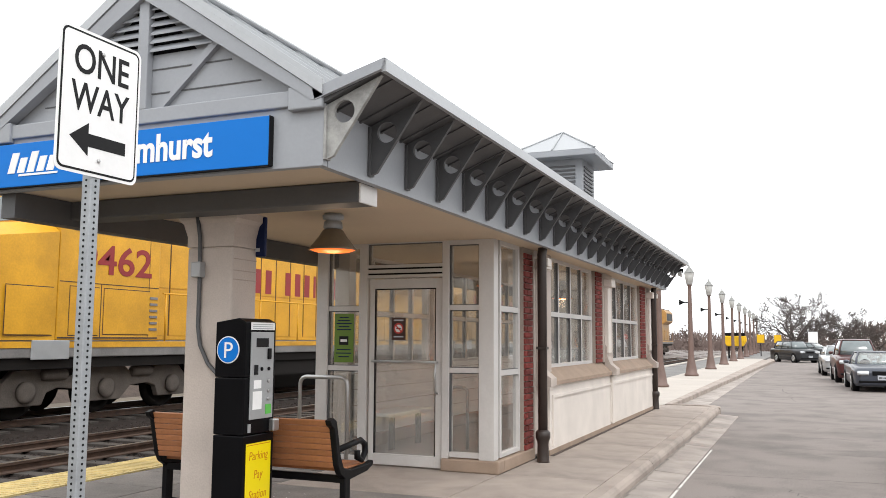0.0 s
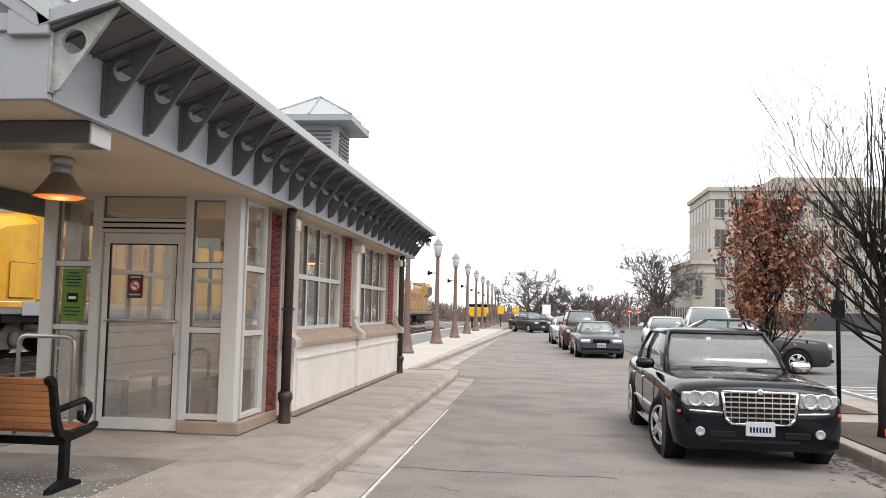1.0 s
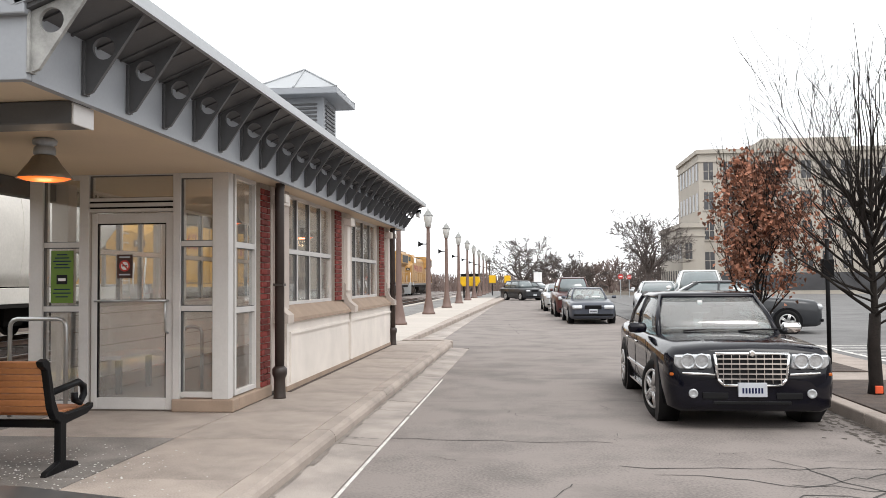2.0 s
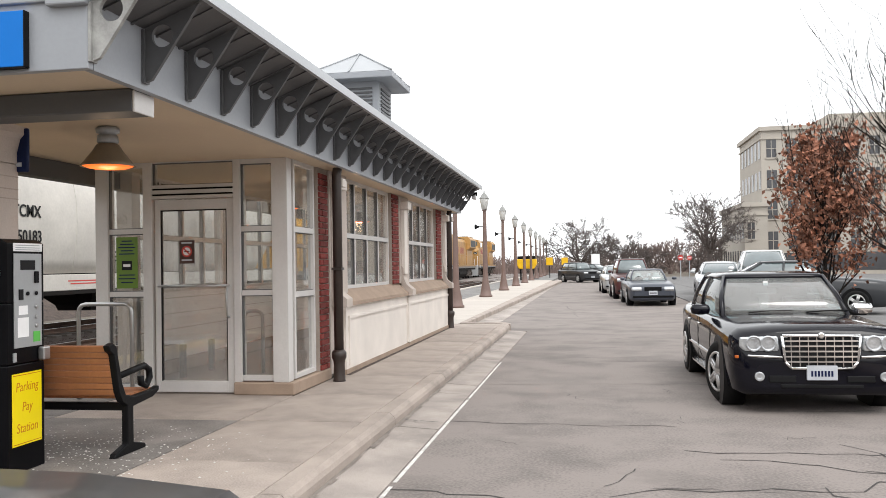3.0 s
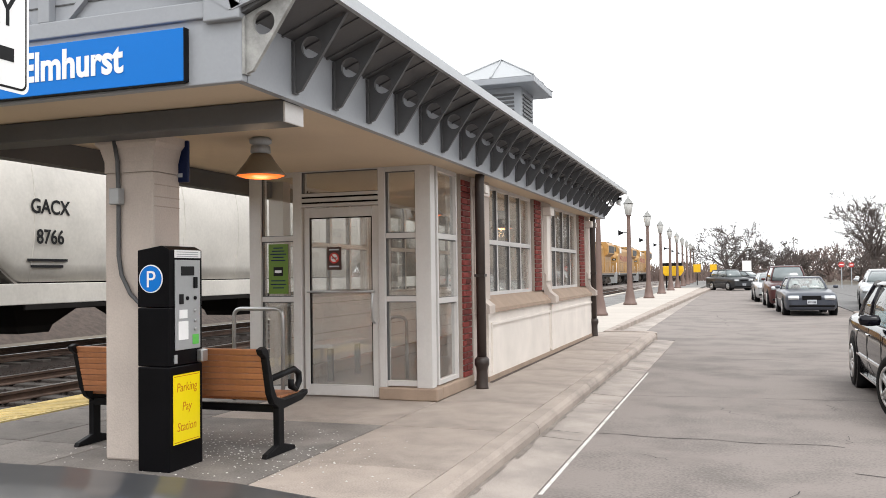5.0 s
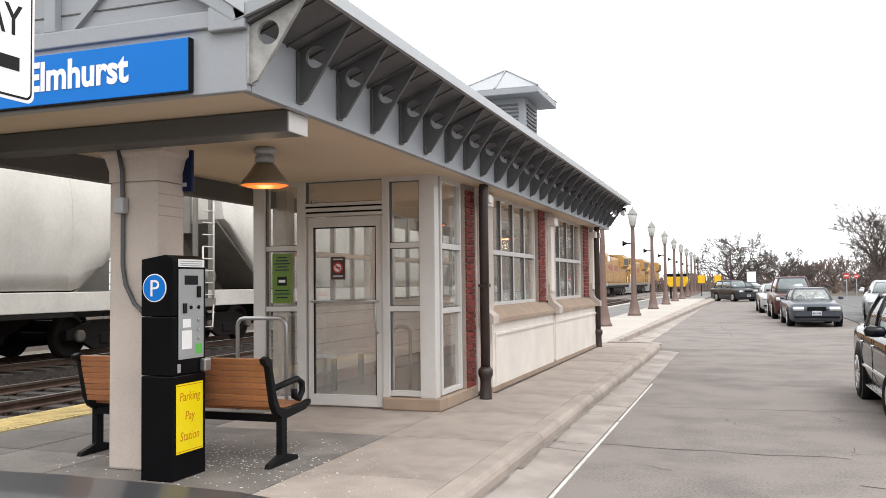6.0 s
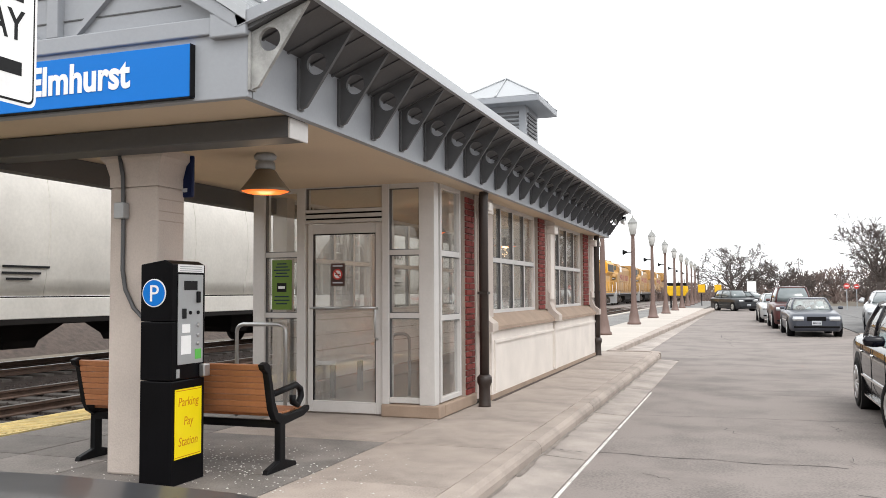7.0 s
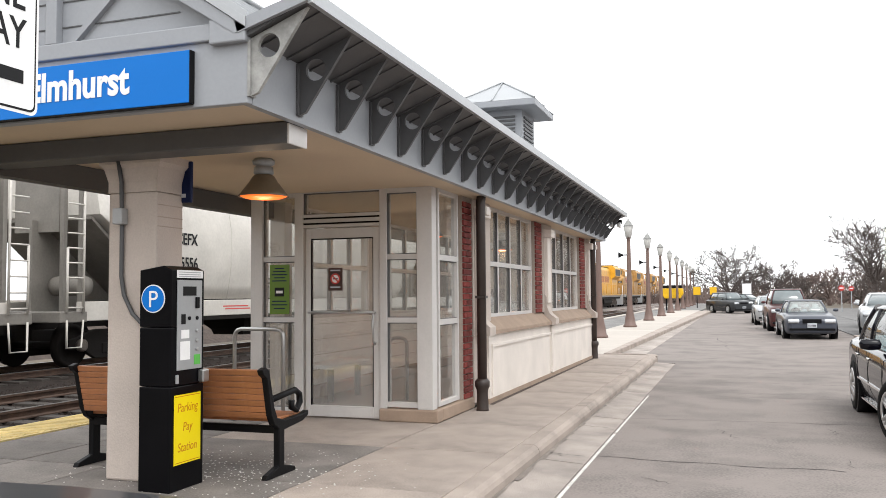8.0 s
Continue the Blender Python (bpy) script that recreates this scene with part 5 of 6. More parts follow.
def large_sedan(at, paint, label):
    """A high-waisted full-size sedan, nose towards -y: flat-sided body, shallow glasshouse, wide roof."""
    c = thing("black_sedan", at, label, "car", "parked cars")
    rows = [(-0.02, 0.70, 0.31, 0.52, 0.58), (0.0, 0.80, 0.25, 0.60, 0.645), (0.035, 0.86, 0.22, 0.80, 0.885), (0.08, 0.90, 0.21, 0.845, 0.93), (0.3, 0.925, 0.20, 0.875, 0.965), (0.9, 0.94, 0.19, 0.905, 0.99),
            (1.45, 0.94, 0.19, 0.935, 1.015), (1.75, 0.94, 0.19, 0.955, 0.99), (2.9, 0.94, 0.19, 0.965, 0.99), (4.0, 0.94, 0.20, 0.975, 1.0), (4.5, 0.925, 0.22, 0.98, 1.05), (4.9, 0.885, 0.28, 0.95, 1.03), (5.0, 0.82, 0.36, 0.80, 0.86)]
    secs = []
    for y, w, zb, zs, zt in rows:
        half = [(w * 0.86, zb), (w * 0.965, zb + 0.05), (w * 0.995, zb + (zs - zb) * 0.4), (w, zb + (zs - zb) * 0.62), (w * 0.985, zs - 0.05), (w * 0.95, zs), (w * 0.88, zs + (zt - zs) * 0.55), (w * 0.5, zt)]
        secs.append([(x, y, z) for x, z in half] + [(0, y, zt + 0.012)] + [(-x, y, z) for x, z in half[::-1]])
    bm = bmesh.new()
    loft(bm, secs)
    part("body", bm, paint, c)
    hull = [(0.84, 1.47, 4.4, 0.955), (0.79, 1.84, 4.04, 1.22), (0.69, 2.2, 3.62, 1.46)]
    bm = bmesh.new()
    loft(bm, [superring(w, y0, y1, z, 28, 0.3) for w, y0, y1, z in hull])
    g = part("glasshouse", bm, CAR_CLEAR, c, "tinted car windows reflecting the sky")
    g.visible_shadow = False
    bm = bmesh.new()
    loft(bm, [superring(w, y0, y1, z, 28, 0.3) for w, y0, y1, z in ((0.70, 2.17, 3.65, 1.445), (0.70, 2.17, 3.65, 1.475), (0.64, 2.26, 3.56, 1.505), (0.5, 2.42, 3.4, 1.522), (0.25, 2.65, 3.2, 1.53))])
    part("roof", bm, paint, c)
    for sx in (1, -1):
        k = 0.905
        for name, pts, rad in (("front_pillar", [(w * k, (y0 + y1) / 2 - k * (y1 - y0) / 2, z) for w, y0, y1, z in hull], 0.036), ("rear_pillar", [(w * k, (y0 + y1) / 2 + k * (y1 - y0) / 2, z) for w, y0, y1, z in hull], 0.075),
                               ("centre_pillar", [(w, 2.95, z) for w, y0, y1, z in hull], 0.032)):
            bm = bmesh.new()
            tube(bm, [(sx * x, y, z) for x, y, z in pts], rad, 8)
            part(name, bm, paint, c)
        bm = bmesh.new()
        loft(bm, [superring(0.035, -0.05, 0.05, 0.985, 12), superring(0.11, -0.055, 0.06, 1.0, 12), superring(0.125, -0.06, 0.07, 1.06, 12), superring(0.10, -0.045, 0.06, 1.115, 12)])
        # Chrome on one mirror stands in for the bright sky reflected in its paint.
        part("door_mirror", bm, paint if sx < 0 else CHROME, c, at=pose(sx * 1.0, 1.86, 0))
        part("side_moulding", boxes((sx * 0.943 - 0.008, sx * 0.943 + 0.008, 1.35, 3.5, 0.50, 0.525)), CHROME, c)
        part("sill_strip", boxes((sx * 0.915 - 0.008, sx * 0.915 + 0.008, 1.35, 3.5, 0.235, 0.255)), CHROME, c)
        for y in (0.88, 3.93):
            bm = bmesh.new()
            lathe(bm, [(0.43, -0.24), (0.43, 0.004)], (0, 0, 0), "x", 32)
            part("wheel_arch", bm, BLACK_PRINT, c, at=pose(sx * 0.936, y, 0.37, 0, 0, 0 if sx > 0 else 180))
            wheel(c, sx * 0.855, y, 0.365, 0.21, sx, 5, 16.0 if y < 1 else 0.0)
        bm = bmesh.new()
        prism(bm, [(-0.2, 0.69), (0.15, 0.69), (0.205, 0.74), (0.2, 0.845), (-0.2, 0.855), (-0.215, 0.72)], "y", -0.012, 0.12, 0.02)
        part("headlight", bm, HEADLIGHT, c, "clear glass headlight", at=pose(sx * 0.635, 0.0, 0) @ Matrix.Diagonal((sx, 1, 1, 1)))
        part("side_marker", boxes((sx * 0.852 - 0.03, sx * 0.852 + 0.03, 0.028, 0.07, 0.61, 0.645), bevel=0.008), AMBER, c)
        for y in (1.5, 2.6, 3.55):
            part("door_gap", boxes((sx * 0.941 - 0.003, sx * 0.941 + 0.003, y, y + 0.008, 0.28, 0.92)), BLACK_PRINT, c)
        for y in (2.42, 3.4):
            part("door_handle", boxes((sx * 0.945 - 0.012, sx * 0.945 + 0.012, y, y + 0.16, 0.82, 0.845), bevel=0.006), CHROME, c)
        for y in (2.35, 3.2):
            bm = bmesh.new()
            loft(bm, [superring(0.23, y, y + 0.16, 1.0), superring(0.21, y + 0.03, y + 0.15, 1.18), superring(0.11, y + 0.05, y + 0.14, 1.2), superring(0.11, y + 0.05, y + 0.14, 1.31)])
            part("seat_back", bm, SEAT_DARK, c, at=pose(sx * 0.37, 0, 0))
    part("dashboard", boxes((-0.7, 0.7, 1.72, 2.0, 1.0, 1.05), bevel=0.02), SEAT_DARK, c)
    for x in (-0.45, 0.25):
        bm = bmesh.new()
        tube(bm, [(x, 1.55, 1.025), (x + 0.3, 1.6, 1.04), (x + 0.55, 1.6, 1.04)], 0.01, 5)
        part("wiper", bm, BLACK_PRINT, c)
    part("rear_view_mirror", boxes((-0.1, 0.1, 2.14, 2.17, 1.31, 1.37), bevel=0.01), BLACK_PRINT, c)
    part("sticker", boxes((-0.16, -0.1, 2.08, 2.085, 1.35, 1.41)), WHITE, c)
    part("lower_intake", boxes((-0.42, 0.42, -0.032, -0.015, 0.30, 0.335), bevel=0.006), BLACK_PRINT, c)
    pl = part("number_plate", boxes((-0.155, 0.155, -0.062, -0.02, 0.385, 0.54), bevel=0.004), PLATE, c)
    part("plate_bars", boxes(*[(-0.115 + k * 0.034, -0.095 + k * 0.034, -0.065, -0.062, 0.425, 0.485) for k in range(7)]), NAVY, pl)
    return c


blk = large_sedan(pose(2.17, 8.6, 0, 0, 0, 0.5) @ Matrix.Scale(0.88, 4), CAR_BLACK, "glossy black sedan with a large chrome grille, parked at the kerb")
# its chrome grille, lamps and trim
bm = bmesh.new()
frame_pts = [(-0.4, 0.86), (0.4, 0.86), (0.37, 0.58), (0.31, 0.51), (-0.31, 0.51), (-0.37, 0.58)]
for a, b in zip(frame_pts, frame_pts[1:] + frame_pts[:1]):
    tube(bm, [(a[0], -0.035, a[1]), (b[0], -0.035, b[1])], 0.018, 8)
grille = part("grille_surround", bm, CHROME, blk, "bright chrome egg-crate grille")
part("grille_backing", boxes((-0.36, 0.36, -0.022, 0.02, 0.53, 0.85)), BLACK_PRINT, grille)
for k in range(5):
    part("grille_bar", boxes((-0.375, 0.375, -0.045, -0.03, 0.572 + k * 0.056, 0.589 + k * 0.056)), CHROME, grille)
for k in range(8):
    part("grille_bar", boxes((-0.31 + k * 0.0886 - 0.004, -0.31 + k * 0.0886 + 0.004, -0.042, -0.028, 0.53, 0.85)), CHROME, grille)
bm = bmesh.new()
lathe(bm, [(0.035, 0.0), (0.035, -0.02), (0.02, -0.03)], (0, -0.04, 0.865), "y", 16)
part("badge", bm, CHROME, grille)
for s in (1, -1):
    for dx in (0.0, 0.15):
        bm = bmesh.new()
        lathe(bm, [(0.085, 0.05), (0.088, -0.02), (0.075, -0.03), (0.06, 0.0), (0.03, 0.02)], (s * (0.54 + dx), -0.005, 0.775), "y", 18)
        part("lamp_ring", bm, HEADLIGHT, blk)
    bm = bmesh.new()
    tube(bm, [(s * 0.4, -0.04, 0.63), (s * 0.65, -0.02, 0.64), (s * 0.82, 0.05, 0.645), (s * 0.9, 0.2, 0.65)], 0.016, 8)
    part("bumper_strip", bm, CHROME, blk, "thin chrome bumper strip")
    bm = bmesh.new()
    lathe(bm, [(0.052, 0.02), (0.052, -0.03), (0.042, -0.036), (0.02, -0.02)], (s * 0.64, -0.01, 0.42), "y", 16)
    part("fog_lamp", bm, HEADLIGHT, blk)
    part("air_intake", boxes((s * 0.4 - 0.14, s * 0.4 + 0.14, -0.035, -0.02, 0.36, 0.43), bevel=0.006), BLACK_PRINT, blk)

car("blue_sedan", pose(2.12, 29.4, 0, 0, 0, 2) @ Matrix.Scale(0.9, 4), CAR_BLUE, "slate blue older sedan parked facing the camera side", 4.8, 1.78, 1.38, 0.85, 0.92, 1.3, 2.05, 3.2, 4.0, clear=True)
car("maroon_suv", pose(1.85, 35.3, 0, 0, 0, 2) @ Matrix.Scale(0.92, 4), CAR_MAROON, "dark maroon boxy off-road vehicle parked in the row", 4.3, 1.8, 1.78, 1.05, 1.12, 1.2, 1.6, 3.9, 4.2, 0.37, (0.8, 3.4), True)
car("silver_sedan", pose(1.5, 42.0, 0, 0, 0, 2) @ Matrix.Scale(0.95, 4), CAR_SILVER, "silver sedan parked further along the row", 4.5, 1.75, 1.42)
car("grey_sedan", pose(2.1, 49.0, 0, 0, 0, 2), CAR_GREY, "dark grey car parked far along the row", 4.5, 1.75, 1.42)
car("dark_suv", pose(0.3, 66, 0, 0, 0, 30) @ Matrix.Scale(0.88, 4), CAR_GREY, "dark grey sport utility vehicle standing at the end of the street", 4.7, 1.9, 1.75, 1.05, 1.12, 1.2, 1.7, 4.2, 4.6, 0.36, (0.9, 3.6), True)
car("dark_sedan", pose(2.4, 72, 0, 0, 0, 60), CAR_GREY, "dark sedan standing behind the utility vehicle", 4.5, 1.75, 1.42)
car("green_sedan", pose(5.3, 38, 0.04, 0, 0, -12), CAR_SILVER, "grey-green sedan in the car park", 4.6, 1.78, 1.42)
car("white_van", pose(5.7, 29.5, 0.04, 0, 0, -10), CAR_WHITE, "white van parked in the car park", 4.9, 1.9, 1.8, 1.05, 1.1, 1.0, 1.6, 4.5, 4.85, 0.34, (0.9, 3.8), True)
car("silver_hatchback", pose(4.6, 31.5, 0.03, 0, 0, -8), CAR_SILVER, "silver car parked behind the black sedan", 4.4, 1.75, 1.42)
car("charcoal_sedan", pose(7.7, 24, 0.04, 0, 0, 84), CAR_GREY, "charcoal sedan parked beyond the reddish tree", 4.6, 1.78, 1.42)
car("white_suv", pose(15.5, 24, 0.04, 0, 0, 40), CAR_WHITE, "white car parked across the lot", 4.6, 1.8, 1.6)

# ---- the freight train, keyed as it rolls away ----
SPEED, TRACK_X = 8.7, -14.2
MOVERS, WHEELS = [], []


def wheelset(parent, y, r, name="wheelset"):
    bm = bmesh.new()
    for s in (1, -1):
        lathe(bm, [(r + 0.03, s * 0.70), (r, s * 0.735), (r, s * 0.83), (r * 0.82, s * 0.84), (r * 0.78, s * 0.80), (r * 0.3, s * 0.80), (r * 0.22, s * 0.86), (0.06, s * 0.87)][::s], axis="x", seg=24)
    tube(bm, [(-0.8, 0, 0), (0.8, 0, 0)], 0.08, 8)
    o = part(name, bm, TRUCK_GRIME, parent, at=pose(0, y, r + 0.045))
    WHEELS.append((o, y, r))
    return o


def freight_truck(parent, y):
    """A two-axle truck: cast side frames, springs, bolster, wheelsets."""
    for s in (1, -1):
        bm = bmesh.new()
        prism(bm, [(-1.2, 0.42), (-1.2, 0.62), (-0.95, 0.66), (-0.4, 0.82), (0.4, 0.82), (0.95, 0.66), (1.2, 0.62), (1.2, 0.42), (0.8, 0.4), (0.42, 0.2), (-0.42, 0.2), (-0.8, 0.4)], "x", s * 0.98 - 0.06, s * 0.98 + 0.06, 0.015)
        fr = part("side_frame", bm, TRUCK_GRIME, parent, at=pose(0, y, 0))
        part("spring_group", boxes((s * 0.98 + s * 0.062 - 0.03, s * 0.98 + s * 0.062 + 0.03, -0.24, 0.24, 0.3, 0.52), bevel=0.02), TRUCK_GRIME, fr)
        for dy in (-0.89, 0.89):
            bm = bmesh.new()
            lathe(bm, [(0.13, 0.0), (0.13, 0.1), (0.09, 0.12)], (s * 1.04 if s > 0 else -1.16, dy, 0.5), "x", 12)
            part("axle_cap", bm, TRUCK_GREY, fr)
    part("bolster", boxes((-1.0, 1.0, y - 0.2, y + 0.2, 0.5, 0.78)), TRUCK_GRIME, parent)
    for dy in (-0.89, 0.89):
        wheelset(parent, y + dy, 0.455)


HL = 21.8


def hopper(s0, mark, number):
    """A covered hopper car with a barrel body, sloped ends, ladders and two trucks; its trailing end is local y = 0."""
    c = thing("hopper_car", pose(TRACK_X, s0, 0), "cream covered hopper freight car with a rounded barrel body, weathered", "freight car", "freight train cars")
    prof = [(0.0, 4.62), (0.5, 4.6), (0.95, 4.45), (1.28, 4.15), (1.48, 3.75), (1.57, 3.25), (1.59, 2.7), (1.56, 2.2), (1.5, 1.8), (1.43, 1.45)]
    secs = []
    for y, zb in ((1.35, 3.25), (1.6, 3.1), (2.2, 2.6), (3.0, 1.95), (3.6, 1.5), (3.8, 1.45), (7, 1.45), (HL / 2, 1.45), (HL - 7, 1.45), (HL - 3.8, 1.45), (HL - 3.6, 1.5), (HL - 3.0, 1.95), (HL - 2.2, 2.6), (HL - 1.6, 3.1), (HL - 1.35, 3.25)):
        half = [(x, max(z, zb)) for x, z in prof]
        secs.append([(x, y, z) for x, z in half] + [(0.0, y, max(1.45, zb))] + [(-x, y, z) for x, z in half[:0:-1]])
    bm = bmesh.new()
    loft(bm, secs)
    body = part("barrel", bm, HOPPER, c)
    for k in range(1, 8):
        y = 1.6 + k * (HL - 3.2) / 8
        bm = bmesh.new()
        tube(bm, [(x + 0.004, y, z) for x, z in prof], 0.012, 5)
        part("weld_seam", bm, HOPPER, body)
    for s in (1, -1):
        part("side_sill", boxes((s * 1.44 - 0.05, s * 1.44 + 0.05, 0.9, HL - 0.9, 1.02, 1.42), bevel=0.015), HOPPER, c)
        part("dirt_band", boxes((s * 1.44 - 0.02, s * 1.44 + 0.045, 3.8, HL - 3.8, 0.92, 1.015)), TRUCK_GRIME, c)
    part("centre_sill", boxes((-0.3, 0.3, 0.3, HL - 0.3, 0.85, 1.05)), TRUCK_GRIME, c)
    for k in range(4):
        bm = bmesh.new()
        yc = 5.0 + k * (HL - 10) / 3
        loft(bm, [[(sx * w, yc + sy * d, z) for sx, sy in ((-1, -1), (1, -1), (1, 1), (-1, 1))] for w, d, z in ((1.3, 1.5, 1.44), (0.55, 0.45, 0.55), (0.5, 0.4, 0.4))], smooth=False)
        part("discharge_bay", bm, TRUCK_GRIME, c)
    for e in (0, 1):
        m = pose(0, 0, 0) if e == 0 else pose(0, HL, 0, 0, 0, 180)
        # End parts take the darker copy, which holds the shade under the slopes.
        part("end_platform", boxes((-1.5, 1.5, 0.35, 1.1, 1.0, 1.22), bevel=0.02), HOPPER_SHADED, c, at=m)
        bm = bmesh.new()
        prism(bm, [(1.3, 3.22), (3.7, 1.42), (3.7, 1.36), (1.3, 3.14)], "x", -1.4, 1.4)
        part("slope_sheet", bm, HOPPER_SHADED, c, "shaded sloped end sheet", at=m)
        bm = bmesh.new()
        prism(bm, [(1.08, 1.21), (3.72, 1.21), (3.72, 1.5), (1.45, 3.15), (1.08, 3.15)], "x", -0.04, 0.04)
        part("shear_plate", bm, HOPPER_SHADED, c, at=m)
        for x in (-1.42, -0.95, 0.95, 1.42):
            part("end_post", boxes((x - 0.05, x + 0.05, 0.95, 1.05, 1.2, 3.9)), HOPPER_SHADED, c, at=m)
        part("end_panel", boxes((-0.6, 0.6, 1.24, 1.33, 2.9, 4.3)), HOPPER_SHADED, c, at=m)
        for sx in (-1, 1):
            bm = bmesh.new()
            for dy in (0.5, 0.95):
                tube(bm, [(sx * 1.53, dy, 1.2), (sx * 1.53, dy, 4.1 if dy > 0.9 else 2.5)], 0.025, 6)
            for k in range(9):
                tube(bm, [(sx * 1.53, 0.5, 1.3 + k * 0.3), (sx * 1.53, 0.95, 1.3 + k * 0.3)], 0.018, 6)
            tube(bm, [(sx * 1.53, 0.5, 1.05), (sx * 1.53, 0.5, 0.5), (sx * 1.53, 0.9, 0.5), (sx * 1.53, 0.95, 1.05)], 0.022, 6)
            part("ladder", bm, HOPPER, c, at=m)
        bm = bmesh.new()
        lathe(bm, [(0.02, -0.45), (0.2, -0.43), (0.22, -0.3), (0.22, 0.3), (0.2, 0.43), (0.02, 0.45)], (0.6, 1.6, 1.75), "x", 14)
        part("brake_cylinder", bm, HOPPER_SHADED, c, at=m)
        part("coupler", boxes((-0.12, 0.12, -0.02, 0.5, 0.75, 0.98), bevel=0.03), TRUCK_GRIME, c, at=m)
        freight_truck(c, 2.3 if e == 0 else HL - 2.3)
    side = pose(1.605, 4.3, 0)
    lettering("reporting_mark", mark, 0.39, BLACK_PRINT, c, side @ pose(0, 0, 2.76) @ FACE_RIGHT, 0.004, squeeze=0.9, bold=0.006)
    lettering("car_number", number, 0.39, BLACK_PRINT, c, side @ pose(0, 0, 2.18) @ FACE_RIGHT, 0.004, squeeze=0.9, bold=0.006)
    part("data_bars", boxes((1.52, 1.55, 3.8, 4.8, 1.84, 1.89), (1.505, 1.535, 3.9, 4.7, 1.72, 1.77)), BLACK_PRINT, c)
    part("data_bars", boxes((1.54, 1.565, 7.5, 8.6, 1.98, 2.02), (1.525, 1.55, 7.5, 8.4, 1.86, 1.90), (1.52, 1.54, 7.6, 8.2, 1.75, 1.79)), BLACK_PRINT, c)
    part("red_data_bars", boxes((1.491, 1.494, 6.0, 7.2, 1.24, 1.27), (1.491, 1.494, 6.1, 7.3, 1.17, 1.20)), RED_PRINT, c)
    MOVERS.append((c, s0))
    return c


for k, (mark, number) in enumerate((("TCMX", "450183"), ("GACX", "8766"), ("CEFX", "75556"), ("CEFX", "75586"))):
    hopper(9.0 - HL * (k + 1), mark, number)

LL = 21.0


def locomotive(s0, yellow):
    """A six-axle diesel locomotive; its cab end is local y = 0."""
    c = thing("diesel_locomotive", pose(TRACK_X, s0, 0), "yellow and grey diesel freight locomotive with red numbers", "locomotive", "freight train locomotives")
    part("frame_sill", boxes((-1.5, 1.5, 1.0, LL - 0.8, 1.18, 1.48), bevel=0.02), LOCO_GREY, c)
    part("sill_stripe", boxes((1.5, 1.512, 1.2, LL - 0.9, 1.36, 1.475)), yellow, c, "yellow strip along the sill")
    part("sill_grime", boxes((1.2, 1.44, 1.4, LL - 1.2, 0.98, 1.175)), TRUCK_GRIME, c)
    bm = bmesh.new()
    loft(bm, [[(-1.2, 1.0, 1.5), (1.2, 1.0, 1.5), (1.2, 1.0, 3.05), (0.9, 1.0, 3.3), (-0.9, 1.0, 3.3), (-1.2, 1.0, 3.05)], [(-1.5, 1.35, 1.5), (1.5, 1.35, 1.5), (1.5, 1.35, 3.3), (1.1, 1.3, 3.52), (-1.1, 1.3, 3.52), (-1.5, 1.35, 3.3)],
              [(-1.52, 2.6, 1.5), (1.52, 2.6, 1.5), (1.52, 2.6, 3.5), (1.2, 2.6, 3.72), (-1.2, 2.6, 3.72), (-1.52, 2.6, 3.5)]], smooth=False)
    nose = part("nose", bm, yellow, c, "yellow safety nose")
    bm = bmesh.new()
    prism(bm, [(-1.53, 1.5), (1.53, 1.5), (1.53, 4.05), (1.2, 4.5), (0.5, 4.62), (-0.5, 4.62), (-1.2, 4.5), (-1.53, 4.05)], "y", 2.62, 5.3, 0.02)
    cab = part("cab", bm, yellow, c, "yellow cab with dark side windows")
    for a, b in ((3.0, 3.65), (3.72, 4.35)):
        part("side_window", boxes((1.531, 1.545, a, b, 3.62, 4.12), bevel=0.005), CAR_GLASS, cab)
    part("window_rim", boxes((1.531, 1.54, 2.92, 4.43, 3.57, 3.6), (1.531, 1.54, 2.92, 2.96, 3.6, 4.15)), STEEL, cab)
    part("panel_seam", boxes((1.531, 1.5335, 2.64, 5.28, 2.58, 2.598), (1.531, 1.5335, 3.66, 3.68, 1.56, 2.58), (1.531, 1.5335, 4.98, 4.995, 1.56, 3.9), (1.531, 1.5335, 2.64, 5.28, 1.53, 1.56)), RUST, cab)
    part("windscreen", boxes((-1.2, 1.2, 2.605, 2.618, 3.78, 4.25)), CAR_GLASS, cab)
    part("number_board", boxes((0.95, 1.36, 0.985, 1.01, 2.75, 2.98), bevel=0.01), BLACK_PRINT, nose)
    lettering("board_number", "9462", 0.19, WHITE, nose, pose(1.155, 0.982, 2.8) @ FACE_FRONT, 0.002, squeeze=0.8)
    lettering("cab_number", "9462", 0.80, LOCO_RED, cab, pose(1.536, 4.05, 2.80) @ FACE_RIGHT, 0.004, fit=1.98, bold=0.012)
    for y0, y1, z0, z1 in ((2.9, 3.6, 1.6, 2.5), (3.75, 5.0, 1.62, 2.5), (1.5, 2.5, 1.6, 2.45)):
        part("door_panel", boxes((1.531, 1.538, y0, y1, z0, z1), bevel=0.003), yellow, cab)
        part("panel_shadow_gap", boxes((1.531, 1.533, y0 - 0.02, y1 + 0.02, z0 - 0.02, z0 - 0.004), (1.531, 1.533, y0 - 0.02, y0 - 0.004, z0, z1), (1.531, 1.533, y0 - 0.02, y1 + 0.02, z1 + 0.004, z1 + 0.02)), RUST, cab)
    bm = bmesh.new()
    prism(bm, [(-1.02, 1.5), (1.02, 1.5), (1.02, 3.95), (0.8, 4.3), (-0.8, 4.3), (-1.02, 3.95)], "y", 5.3, LL - 5.6, 0.02)
